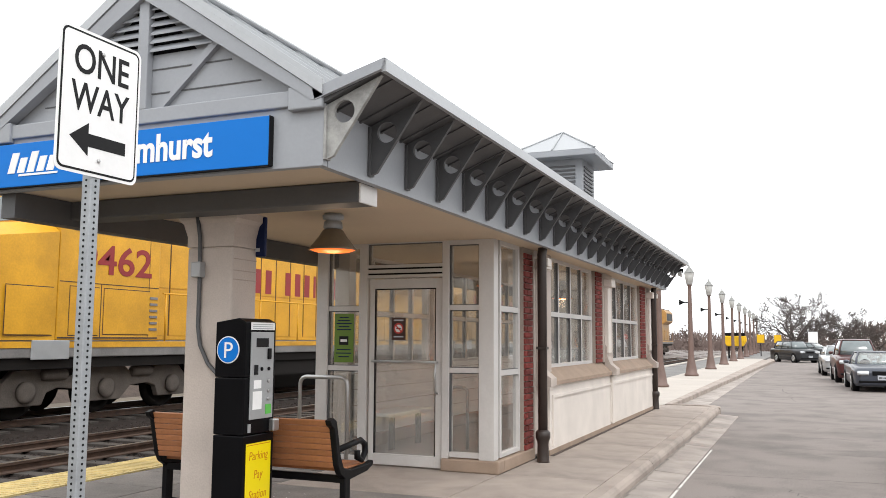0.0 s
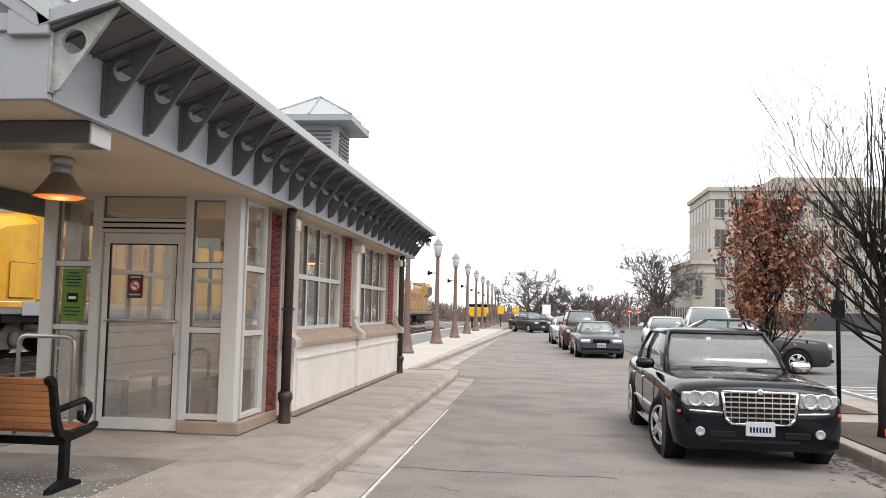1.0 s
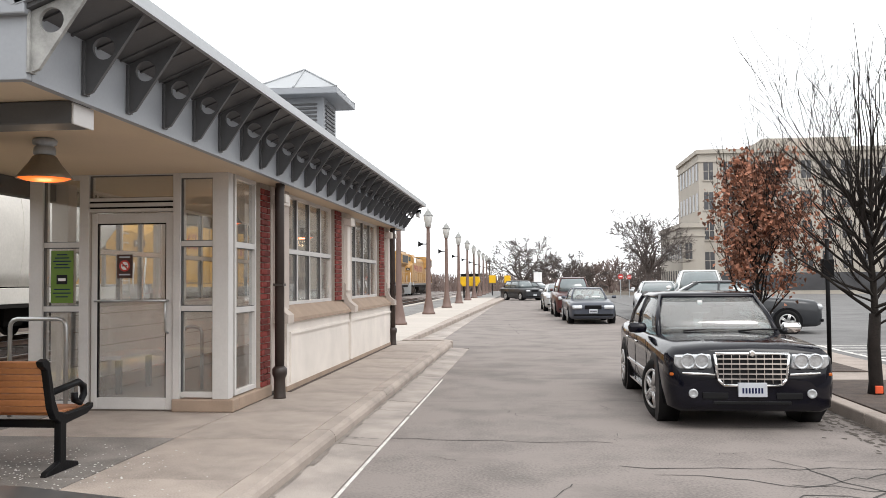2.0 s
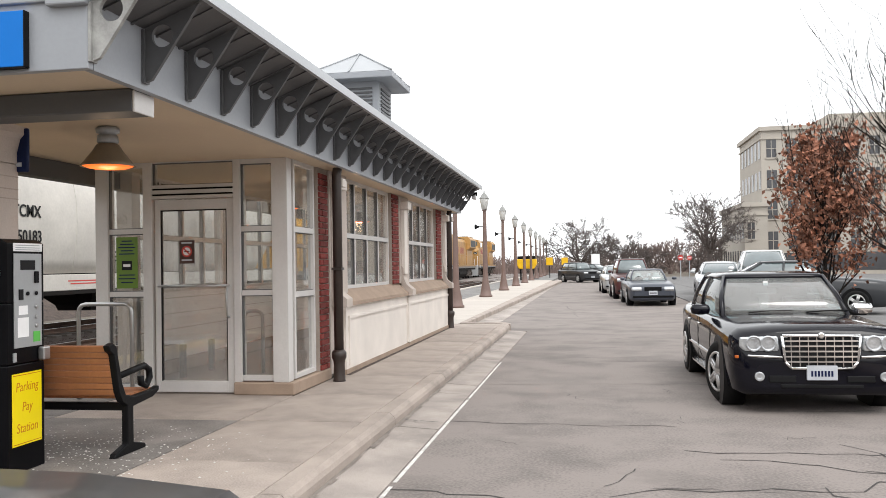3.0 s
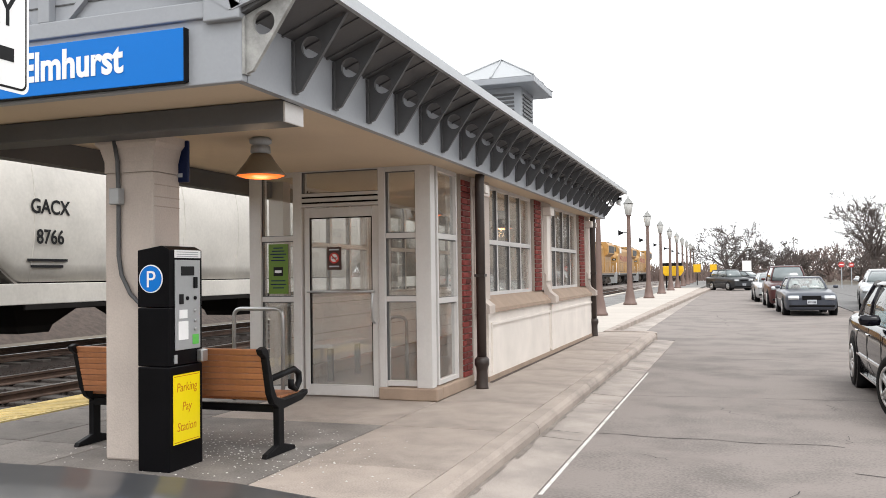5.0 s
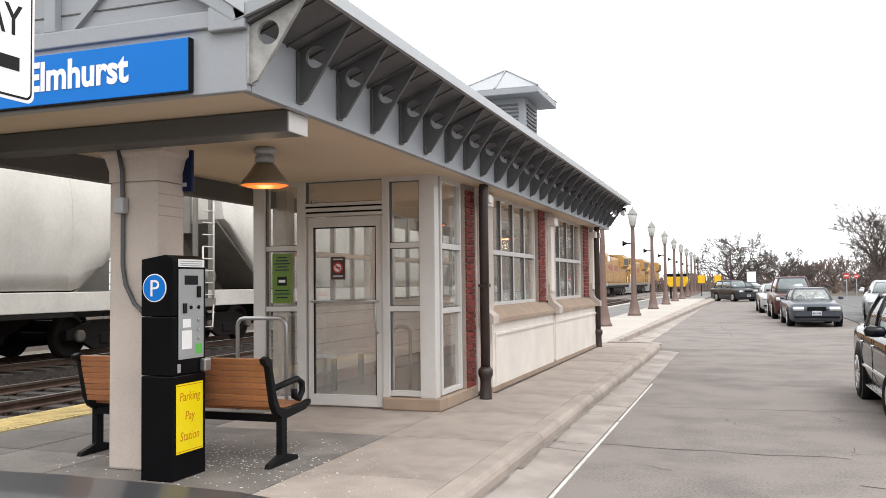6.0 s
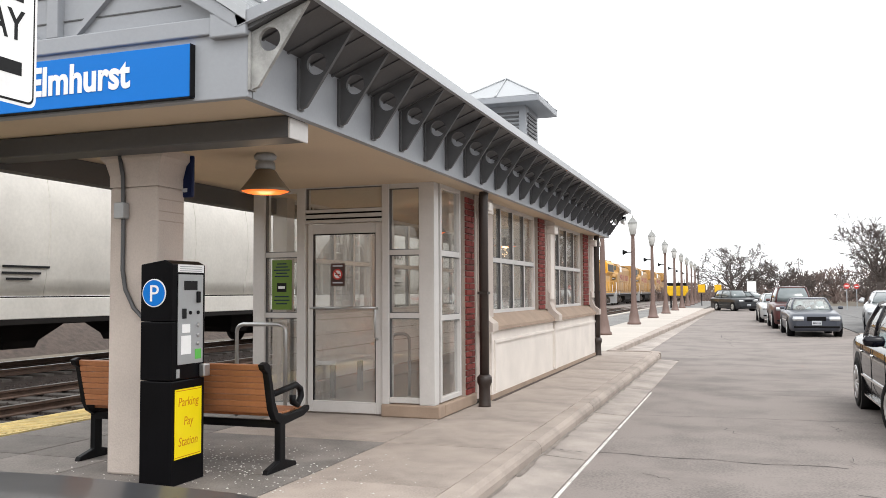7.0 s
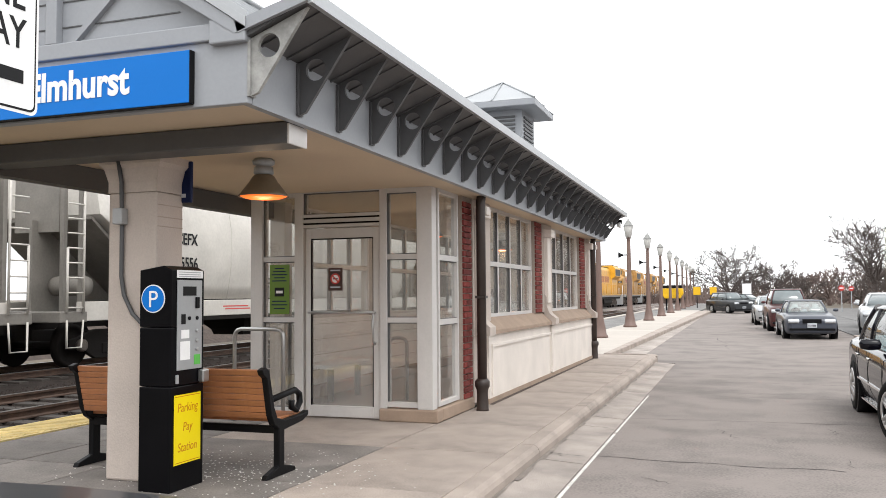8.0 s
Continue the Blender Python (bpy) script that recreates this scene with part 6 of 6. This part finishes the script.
    hood = part("long_hood", bm, yellow, c, "long yellow engine hood")
    bm = bmesh.new()
    prism(bm, [(-1.1, 1.5), (1.1, 1.5), (1.1, 3.1), (1.5, 3.4), (1.5, 4.3), (1.2, 4.6), (-1.2, 4.6), (-1.5, 4.3), (-1.5, 3.4), (-1.1, 3.1)], "y", LL - 5.58, LL - 1.0, 0.02)
    part("radiator_section", bm, yellow, c)
    part("hood_roof", boxes((-0.82, 0.82, 5.32, LL - 5.62, 4.28, 4.36), (-0.5, 0.5, 2.7, 5.2, 4.6, 4.66), (-1.22, 1.22, LL - 5.5, LL - 1.1, 4.58, 4.64), bevel=0.02), TRUCK_GRIME, c, "grimy blackened roof")
    for k in range(3):
        part("exhaust_box", boxes((-0.4, 0.4, 7.0 + k * 2.6, 8.1 + k * 2.6, 4.36, 4.62 - 0.06 * k), bevel=0.04), TRUCK_GRIME, c)
    for k in range(14):
        y = 5.5 + k * 0.7
        d = part("hood_door", boxes((1.021, 1.034, y + 0.03, y + 0.66, 1.6, 2.62), (1.021, 1.034, y + 0.03, y + 0.66, 2.66, 3.85), bevel=0.003), yellow, hood)
        part("hinge_gap", boxes((1.0205, 1.024, y - 0.002, y + 0.028, 1.6, 3.85)), RUST, d)
    part("radiator_grille", boxes((1.501, 1.512, LL - 5.2, LL - 1.4, 3.5, 4.2)), BLACK_METAL, c)
    for k in range(6):
        part("louvre", boxes((1.531, 1.55, 5.02, 5.24, 1.7 + k * 0.13, 1.75 + k * 0.13)), LOCO_GREY, cab)
    # the owner's name, as plain red bars
    x, n = 8.15, 0
    for gap in (0, 0, 0, 0, 1, 0, 0, 0, 0, 0, 0, 0):
        w = 0.16 if n in (2, 8, 10) else 0.36
        part("name_bar", boxes((1.036, 1.04, x, x + w * 0.75, 2.72, 3.35)), LOCO_RED, hood)
        x, n = x + w + 0.13 + (0.45 if gap else 0), n + 1
    bm = bmesh.new()
    for k in range(9):
        y = 5.6 + k * 1.75
        tube(bm, [(1.46, y, 1.48), (1.46, y, 2.5)], 0.02, 6)
    tube(bm, [(1.46, 5.5, 2.5), (1.46, LL - 1.2, 2.5)], 0.02, 6)
    part("handrail", bm, yellow, c)
    bm = bmesh.new()
    tube(bm, [(1.45, 0.95, 1.0), (1.45, 0.75, 1.6), (1.45, 0.85, 2.2), (1.4, 1.0, 2.5)], 0.03, 6)
    tube(bm, [(1.05, 0.95, 1.0), (1.05, 0.75, 1.6), (1.05, 0.85, 2.2)], 0.03, 6)
    part("grab_iron", bm, WHITE, c)
    bm = bmesh.new()
    prism(bm, [(0.7, 0.25), (0.85, 0.25), (1.15, 1.18), (1.5, 1.18), (1.5, 1.46), (0.85, 1.46), (0.75, 1.2)], "x", -1.48, 1.48)
    part("pilot", bm, PANEL_GREY, c, "pale grey step and pilot plate")
    part("step_panel", boxes((1.501, 1.53, 2.1, 2.95, 1.15, 1.5), bevel=0.01), PANEL_GREY, c)
    bm = bmesh.new()
    prism(bm, [(-1.35, 1.15), (-1.42, 0.6), (-1.1, 0.22), (1.1, 0.22), (1.42, 0.6), (1.35, 1.15)], "y", 7.9, LL - 7.4, 0.04)
    part("fuel_tank", bm, TRUCK_GRIME, c)
    part("coupler", boxes((-0.12, 0.12, -0.02, 0.8, 0.75, 0.98), bevel=0.03), TRUCK_GRIME, c)
    part("coupler", boxes((-0.12, 0.12, LL - 1.0, LL + 0.02, 0.75, 0.98), bevel=0.03), TRUCK_GRIME, c)
    for yc in (4.3, LL - 4.3):
        for s in (1, -1):
            bm = bmesh.new()
            prism(bm, [(-2.45, 0.3), (-2.45, 0.72), (-2.2, 0.95), (-1.5, 0.98), (-1.2, 0.82), (-0.75, 0.82), (-0.5, 1.0), (0.5, 1.0), (0.75, 0.82), (1.2, 0.82), (1.5, 0.98), (2.2, 0.95), (2.45, 0.72), (2.45, 0.3),
                       (1.55, 0.3), (1.45, 0.52), (1.2, 0.6), (0.7, 0.56), (0.42, 0.3), (-0.42, 0.3), (-0.7, 0.56), (-1.2, 0.6), (-1.45, 0.52), (-1.55, 0.3)], "x", s * 1.05 - 0.07, s * 1.05 + 0.07, 0.02)
            fr = part("truck_frame", bm, TRUCK_GREY, c, at=pose(0, yc, 0))
            for dy in (-1.95, 0.0, 1.95):
                bm = bmesh.new()
                lathe(bm, [(0.2, 0.0), (0.2, 0.07), (0.13, 0.1), (0.06, 0.1)], (s * 1.125 if s > 0 else -1.225, dy, 0.55), "x", 14)
                part("axle_box", bm, TRUCK_GREY, fr)
            for dy in (-1.3, 1.0):
                bm = bmesh.new()
                lathe(bm, [(0.05, -0.32), (0.11, -0.28), (0.11, 0.22), (0.06, 0.28)], (s * 1.15, dy, 0.86), "y", 12)
                part("brake_cylinder", bm, TRUCK_GREY, fr)
        for dy in (-1.95, 0.0, 1.95):
            wheelset(c, yc + dy, 0.51)
    part("air_tank", boxes((-1.3, -1.0, 8.2, 11, 1.0, 1.15)), TRUCK_GRIME, c)
    MOVERS.append((c, s0))
    return c


for k in range(4):
    locomotive(9.0 + k * LL, LOCO_DULL if k else LOCO_YELLOW)

# ---- trees ----


def branch(bm, rng, p, d, length, r, depth, up=0.25, spread=0.55, seg=5, tips=None, kids=(2, 4), rmin=0.003):
    """A limb that tapers, bends and forks."""
    pts, rad, q, dd = [p.copy()], [r], p.copy(), d.copy()
    n = 4 if depth > 1 else 3
    for k in range(n):
        dd = (dd + Vector((rng.uniform(-1, 1), rng.uniform(-1, 1), rng.uniform(-0.4, 1) * up * 2)) * 0.16).normalized()
        q = q + dd * length / n
        pts.append(q.copy())
        rad.append(max(rmin * 0.8, r * (1 - 0.62 * (k + 1) / n)))
    tube(bm, pts, rad, seg if r > 0.02 else 4 if r > 0.008 else 3, caps=False)
    if tips is not None and depth <= 1:
        tips.extend(pts[1:])
    if depth <= 0:
        return
    for _ in range(rng.randint(*kids)):
        k = rng.randint(1, n)
        nd = (dd + Vector((rng.gauss(0, 1), rng.gauss(0, 1), rng.gauss(0, 0.6) + up)) * spread).normalized()
        branch(bm, rng, pts[k], nd, length * rng.uniform(0.55, 0.82), max(rmin, rad[k] * rng.uniform(0.5, 0.72)), depth - 1, up, spread, seg, tips, kids, rmin)


def bare_tree(name, x, y, z, label, seed, trunk=1.3, rad=0.11, limb=1.6, limbs=9, depth=3, up=0.5, spread=0.4, leaves=0, leaf_size=0.06, mat=BARK, kids=(2, 4), lean=0.35, group="", rmin=0.003, leader=0.8, rise=0.0, steeper=0.0, whips=0):
    rng = random.Random(seed)
    t = thing(name, pose(x, y, z), label, "tree", group)
    bm, tips = bmesh.new(), []
    tube(bm, [(0, 0, -0.1), (0.01, 0, 0.15), (0, 0.01, trunk * 0.6), (0.02, 0, trunk)], [rad * 1.35, rad * 1.05, rad * 0.95, rad * 0.85], 9)
    part("trunk", bm, mat, t)
    bm = bmesh.new()
    branch(bm, rng, Vector((0.02, 0, trunk - 0.02)), Vector((0, 0, 1)), limb * 1.6, rad * leader, depth, up, spread, 6, tips, kids, rmin)
    for k in range(limbs):
        a = 2.4 * k + rng.uniform(-0.4, 0.4)
        zz = trunk * rng.uniform(0.8, 1.0) + (rise * k / limbs if rise else (k % 4) * limb * 0.22)
        tilt = lean * 2 * (1 - steeper * k / limbs)
        d = Vector((math.cos(a) * tilt, math.sin(a) * tilt, rng.uniform(0.5, 1.1))).normalized()
        branch(bm, rng, Vector((0, 0, zz)), d, limb * rng.uniform(0.7, 1.1), rad * rng.uniform(0.2, 0.36), depth, up, spread, 5, tips, kids, rmin)
    for k in range(whips):
        a, r = rng.uniform(0, 6.28), rng.uniform(0.05, 0.5)
        z0, h = trunk + rise * 0.8 + limb * 0.5, rng.uniform(0.8, 1.7)
        tube(bm, [(r * math.cos(a) * f + rng.gauss(0, 0.03), r * math.sin(a) * f + rng.gauss(0, 0.03), z0 - 0.8 + (h + 0.8) * g) for f, g in ((0.5, 0), (0.8, 0.3), (1.0, 0.6), (1.1, 0.8), (1.15, 1.0))], [0.014, 0.012, 0.008, 0.006, 0.003], 4, caps=False)
    part("crown", bm, mat, t)
    if leaves:
        bm = bmesh.new()
        zs = sorted(p.z for p in tips)
        cutoff = zs[int(len(zs) * 0.9)]
        low = [p for p in tips if p.z < cutoff]
        clumps = [rng.choice(low) for _ in range(leaves // 28)]
        for i in range(leaves):
            p = clumps[i % len(clumps)] + Vector((rng.gauss(0, 0.1), rng.gauss(0, 0.1), rng.gauss(-0.04, 0.14)))
            m = Euler((rng.uniform(-1, 1) * 1.4, rng.uniform(-1, 1) * 1.4, rng.uniform(0, 6.3))).to_matrix()
            s = leaf_size * rng.uniform(0.6, 1.3)
            v = [bm.verts.new(p + m @ Vector(q)) for q in ((0, 0, 0), (s * 0.45, s * 0.5, s * 0.12), (0, s * 1.15, -s * 0.05), (-s * 0.45, s * 0.5, s * 0.12))]
            bm.faces.new(v[:3]), bm.faces.new((v[0], v[2], v[3]))
        cr = part("leaves", bm, LEAF, t, "dry russet leaves still hanging")
        tagged(cr, kind="stuff")
    return t


near = bare_tree("street_tree", 4.03, 10.45, 0.12, "dark bare street tree in a mulch pit with an orange tag", 12, 0.95, 0.075, 1.05, 38, 3, 0.7, 0.42, lean=0.8, kids=(2, 4), rmin=0.0035, leader=0.55, rise=1.6, steeper=0.7, whips=9)
part("orange_tag", boxes((-0.045, 0.045, -0.125, -0.1, 0.03, 0.12), bevel=0.01), material("orange_tag", (0.75, 0.10, 0.03), 0.5, bump=0), near)
bare_tree("street_tree", 3.82, 14.9, 0.12, "street tree still holding dry russet leaves", 23, 0.5, 0.075, 0.9, 24, 3, 0.8, 0.34, leaves=4600, leaf_size=0.075, lean=0.5, kids=(2, 4), rmin=0.004, leader=0.6, rise=2.15, steeper=0.6, whips=7)


def broad_tree(x, y, label, seed, height, radius, mat, trunk=0.2, rmin=0.022, fine=5):
    """A wide old leafless tree: short trunk, spreading limbs that fork again and again inside a rounded crown."""
    rng = random.Random(seed)
    t = thing("bare_tree", pose(x, y, -0.28), label, "tree", "bare trees at the end of the street")
    bm = bmesh.new()
    fork = height * trunk
    r0 = height * 0.03
    tube(bm, [(0, 0, -0.1), (0, 0, fork * 0.5), (0.05, 0, fork)], [r0 * 1.3, r0, r0 * 0.9], 8)
    part("trunk", bm, mat, t)
    bm = bmesh.new()
    centre = Vector((0, 0, fork + (height - fork) * 0.42))

    def limb(p, d, length, r, depth):
        pts, rad, q, dd = [p.copy()], [r], p.copy(), d.copy()
        for k in range(3):
            dd = (dd + Vector((rng.gauss(0, 0.22), rng.gauss(0, 0.22), rng.gauss(0.04, 0.18)))).normalized()
            q = q + dd * length / 3
            pts.append(q.copy())
            rad.append(max(rmin * 0.7, r * (1 - 0.16 * (k + 1))))
        tube(bm, pts, rad, 5 if r > 0.06 else 3, caps=False)
        if depth == 0:
            return
        for k in range(3 if depth > 1 else 4):
            base = pts[rng.choice((1, 2, 3, 3))]
            out = base - centre
            out = Vector((out.x / radius, out.y / radius, out.z / (height - fork) * 1.8))
            nd = (dd * 0.9 + out * 0.35 + Vector((rng.gauss(0, 0.6), rng.gauss(0, 0.6), rng.gauss(0.08, 0.45)))).normalized()
            step = length * rng.uniform(0.55, 0.8)
            e = base + nd * step - centre
            if (e.x / radius) ** 2 + (e.y / radius) ** 2 + (e.z / ((height - fork) * 0.58)) ** 2 > 1.15:
                step *= 0.45
            limb(base, nd, step, max(rmin, rad[2] * rng.uniform(0.5, 0.7)), depth - 1)

    count = 11 if fine > 4 else 6
    for k in range(count):
        a = 2 * math.pi * k / count + rng.uniform(-0.3, 0.3)
        limb(Vector((0, 0, fork * rng.uniform(0.85, 1.05))), Vector((math.cos(a), math.sin(a), rng.uniform(0.5, 1.3))).normalized(), radius * 0.6, r0 * 0.55, fine)
    part("crown", bm, mat, t)


broad_tree(-0.9, 100, "broad bare tree at the end of the street", 37, 8.0, 4.3, TWIG)
broad_tree(4.2, 108, "low spreading bare tree at the end of the street", 41, 6.0, 3.6, TWIG)
broad_tree(12.1, 90, "tall bare oak beside the white building", 31, 10.2, 4.6, TWIG, 0.28)
rngw = random.Random(77)
for k, (x, y, h) in enumerate(((8.5, 122, 7.0), (11.5, 126, 8.5), (14.5, 120, 7.5), (17.5, 128, 9.0), (20.5, 124, 8.0), (24.5, 130, 9.0), (-9, 130, 5.0), (-16, 134, 5.5), (-24, 132, 5.0))):
    broad_tree(x, y, "leafless tree in the brown woods beyond the junction", 60 + k, h, h * 0.42, TWIG_RED if k % 2 else TWIG, 0.12, 0.04, 4)
woods = bmesh.new()
for k in range(24000):
    x, y = rngw.uniform(-70, 70), rngw.uniform(128, 160)
    tall = (3.2 if x < 5 else 5.2) * (0.75 + 0.25 * math.sin(x * 0.9) * math.sin(x * 0.23 + 1))
    z = tall * rngw.random() ** 1.4
    d = Vector((rngw.gauss(0, 0.45), rngw.gauss(0, 0.2), rngw.uniform(0.2, 1.1)))
    w = Vector((rngw.uniform(0.03, 0.09), 0, rngw.uniform(-0.03, 0.03)))
    p = Vector((x, y, z - 0.3))
    woods.faces.new([woods.verts.new(q) for q in (p - w, p + w, p + w * 0.4 + d, p - w * 0.4 + d)])
solid("far_woods", woods, TWIG_RED, "distant leafless brown woods and scrub", "woods", "stuff")

# lamp and sign posts on the far pavement
pole = thing("sign_post", pose(4.71, 14.03, 0.12), "thin dark steel post on the verge", "post")
bm = bmesh.new()
tube(bm, [(0, 0, 0), (0, 0, 2.0)], 0.035, 8)
part("shaft", bm, BLACK_METAL, pole)
part("meter_head", boxes((-0.09, 0.09, -0.07, 0.07, 1.38, 1.68), bevel=0.02), BLACK_METAL, pole)
for x, y in ((7.2, 70), (9.0, 80)):
    st = thing("stop_sign", pose(x, y, 0), "small red stop sign on a post", "traffic sign", "red signs at the junction")
    bm = bmesh.new()
    lathe(bm, [(0.22, -0.01), (0.22, 0.01)], (0, 0, 1.8), "y", 8)
    part("plate", bm, RED_PRINT, st)
    part("word_bar", boxes((-0.14, 0.14, -0.014, -0.011, 1.76, 1.84)), WHITE, st)
    part("post", boxes((-0.03, 0.03, 0.011, 0.05, 0, 1.8)), GALV, st)
banner = thing("white_sign", pose(0.7, 88, 0), "white upright sign panel far down the street", "sign")
part("panel", boxes((-0.42, 0.42, -0.05, 0.05, 0.6, 2.4)), WHITE, banner)
part("post", boxes((-0.06, 0.06, -0.06, 0.06, 0.0, 0.6)), GALV, banner)

# ---- the four-storey stone building and its low wing ----


def storeyed(name, x0, x1, y0, y1, z1, rows, pitch_front, pitch_side, label, first, step, win_h, win_w):
    b = thing(name, pose(x0, y0, 0), label, "building")
    w, d = x1 - x0, y1 - y0
    part("wall", boxes((0.0, w, 0.0, d, -0.2, z1)), FACADE, b)
    part("cornice", boxes((-0.25, w + 0.25, -0.25, d + 0.25, z1, z1 + 0.45), (-0.12, w + 0.12, -0.12, d + 0.12, z1 - 0.9, z1 - 0.75)), FACADE, b)
    for k in range(int(w / pitch_front)):
        for r in range(rows):
            x, z = pitch_front * (k + 0.5), first + r * step
            wi = part("window", boxes((x - win_w / 2, x + win_w / 2, -0.03, -0.004, z, z + win_h)), FACADE_DARK, b)
            part("window_sill", boxes((x - win_w / 2 - 0.1, x + win_w / 2 + 0.1, -0.12, -0.004, z - 0.14, z - 0.002)), FACADE, wi)
            part("window_bar", boxes((x - 0.03, x + 0.03, -0.045, -0.031, z, z + win_h), (x - win_w / 2, x + win_w / 2, -0.045, -0.031, z + win_h * 0.5 - 0.03, z + win_h * 0.5 + 0.03)), FACADE, wi)
    for k in range(int(d / pitch_side)):
        for r in range(rows):
            y, z = pitch_side * (k + 0.5), first + r * step
            part("window", boxes((-0.03, -0.004, y - win_w / 2, y + win_w / 2, z, z + win_h)), FACADE_DARK, b)
    return b


big = storeyed("stone_building", 18.3, 64, 95, 108, 15.2, 4, 2.05, 2.0, "four-storey pale stone office building", 2.6, 3.25, 1.9, 1.0)
part("penthouse", boxes((7.6, 17, 3, 9, 15.66, 17.2)), FACADE, big)
part("shop_front", boxes((0.8, 44, -0.03, -0.004, 0.3, 2.2)), FACADE_DARK, big)
storeyed("stone_annexe", 15.9, 18.2, 92, 107, 7.0, 2, 1.35, 1.6, "low pale stone annexe of the office building", 0.8, 2.9, 1.7, 0.7)

# ---- the car parked beside the camera ----
PAINT_NEAR = material("near_car_paint", (0.03, 0.033, 0.038), 0.35, 0.1, vary=0.05, bump=0, spec=0.3, coat=0.5)
PAINT_NEAR.node_tree.nodes["Principled BSDF"].inputs["Coat Roughness"].default_value = 0.12
car("compact_car", pose(-1.2, 1.5, 0, 0, 0, 180), PAINT_NEAR, "dark glossy compact car standing at the kerb beside the pay station", 4.1, 1.56, 1.42, 1.17, 1.18, 1.5, 2.1, 3.2, 3.9, 0.3, (0.85, 3.3))

# ---- pieces of paving and brick ----
rng = random.Random(9)
SLAB_CACHE = {}


def slab(w, d, mat, parent, x, y):
    key = (round(w, 2), round(d, 2), mat.name)
    if key not in SLAB_CACHE:
        bm = boxes((-w / 2, w / 2, -d / 2, d / 2, -0.028, 0.0), bevel=0.006)
        SLAB_CACHE[key] = made(bm, "slab", mat)
    o = new("slab", SLAB_CACHE[key])
    o.parent, o.matrix_basis = parent, pose(x, y, KERB + rng.uniform(-0.0015, 0.0015))


PAVER = material("grey_paver", (0.16, 0.144, 0.132), 0.9, vary=0.34, scale=2.2, fine=60, bump=0.4, stain=0.6, random_tint=0.14, grain=0.7)
for i in range(14):
    y = -1.24 + i * 1.52
    if y < 18.6:
        slab(1.105, 1.508, CONCRETE, pavement, -2.4925, y)
    if y < 8.0:
        slab(1.79, 1.508, PAVER if y < 6.9 else CONCRETE, pavement, -3.955, y)
for i in range(30):
    for k in range(2):
        slab(0.855, 0.755, PAVER, pavement, -5.29 - k * 0.868, -1.6 + i * 0.768)
for i in range(34):
    slab(1.9, 1.508, CONCRETE_PALE, pavement, -3.915, 20.05 + i * 1.52)

bm = bmesh.new()
for k in range(560):
    x, y, r = rng.gauss(-3.75, 0.55), rng.gauss(5.75, 0.5), rng.uniform(0.003, 0.011)
    if not (-6.0 < x < -2.2 and 4.4 < y < 7.4):
        continue
    v = [bm.verts.new((x + r * math.cos(a), y + r * math.sin(a), KERB + 0.002)) for a in (0.3, 1.9, 3.4, 5.0)]
    top = bm.verts.new((x, y, KERB + 0.002 + r * 0.6))
    for j in range(4):
        bm.faces.new((v[j], v[(j + 1) % 4], top))
solid("salt_grit", bm, material("salt_grit", (0.55, 0.53, 0.50), 0.9, vary=0.2, bump=0), "pale salt grit scattered on the paving", "grit", "stuff")

brick_mesh = made(boxes((0.0, 0.03, 0.0, 0.2, 0.0, 0.06), bevel=0.004), "brick", BRICK)
half_mesh = made(boxes((0.0, 0.03, 0.0, 0.095, 0.0, 0.06), bevel=0.004), "brick", BRICK)
for k, (b0, b1) in enumerate(((9.5, 9.84), (13.25, 13.72), (17.25, 17.8))):
    parent = bpy.data.objects["wall_brick_%d" % (k + 1)]
    z, row = (0.29 if k == 0 else 1.205), 0
    while z < SOFFIT_Z - 0.06:
        y = b0 + 0.005
        first_half = row % 2
        while y < b1 - 0.09:
            full = not first_half and y + 0.2 <= b1 + 0.005
            o = new("brick", brick_mesh if full else half_mesh)
            o.parent, o.matrix_basis = parent, pose(WX + 0.012 + rng.uniform(-0.003, 0.003), y, z)
            y += 0.21 if full else 0.105
            first_half = 0
        z, row = z + 0.072, row + 1


def motions():
    """The train rolls along its track and its wheels turn with it."""
    for c, s0 in MOVERS:
        walk(c, [(float(t), pose(TRACK_X, s0 + SPEED * t, 0)) for t in range(9)])
    for o, y, r in WHEELS:
        step = 0.07
        n = int(8.0 / step)
        walk(o, [(k * 8.0 / n, pose(0, y, r + 0.045, -math.degrees(SPEED * k * 8.0 / n / r), 0, 0)) for k in range(n + 1)])


motions()
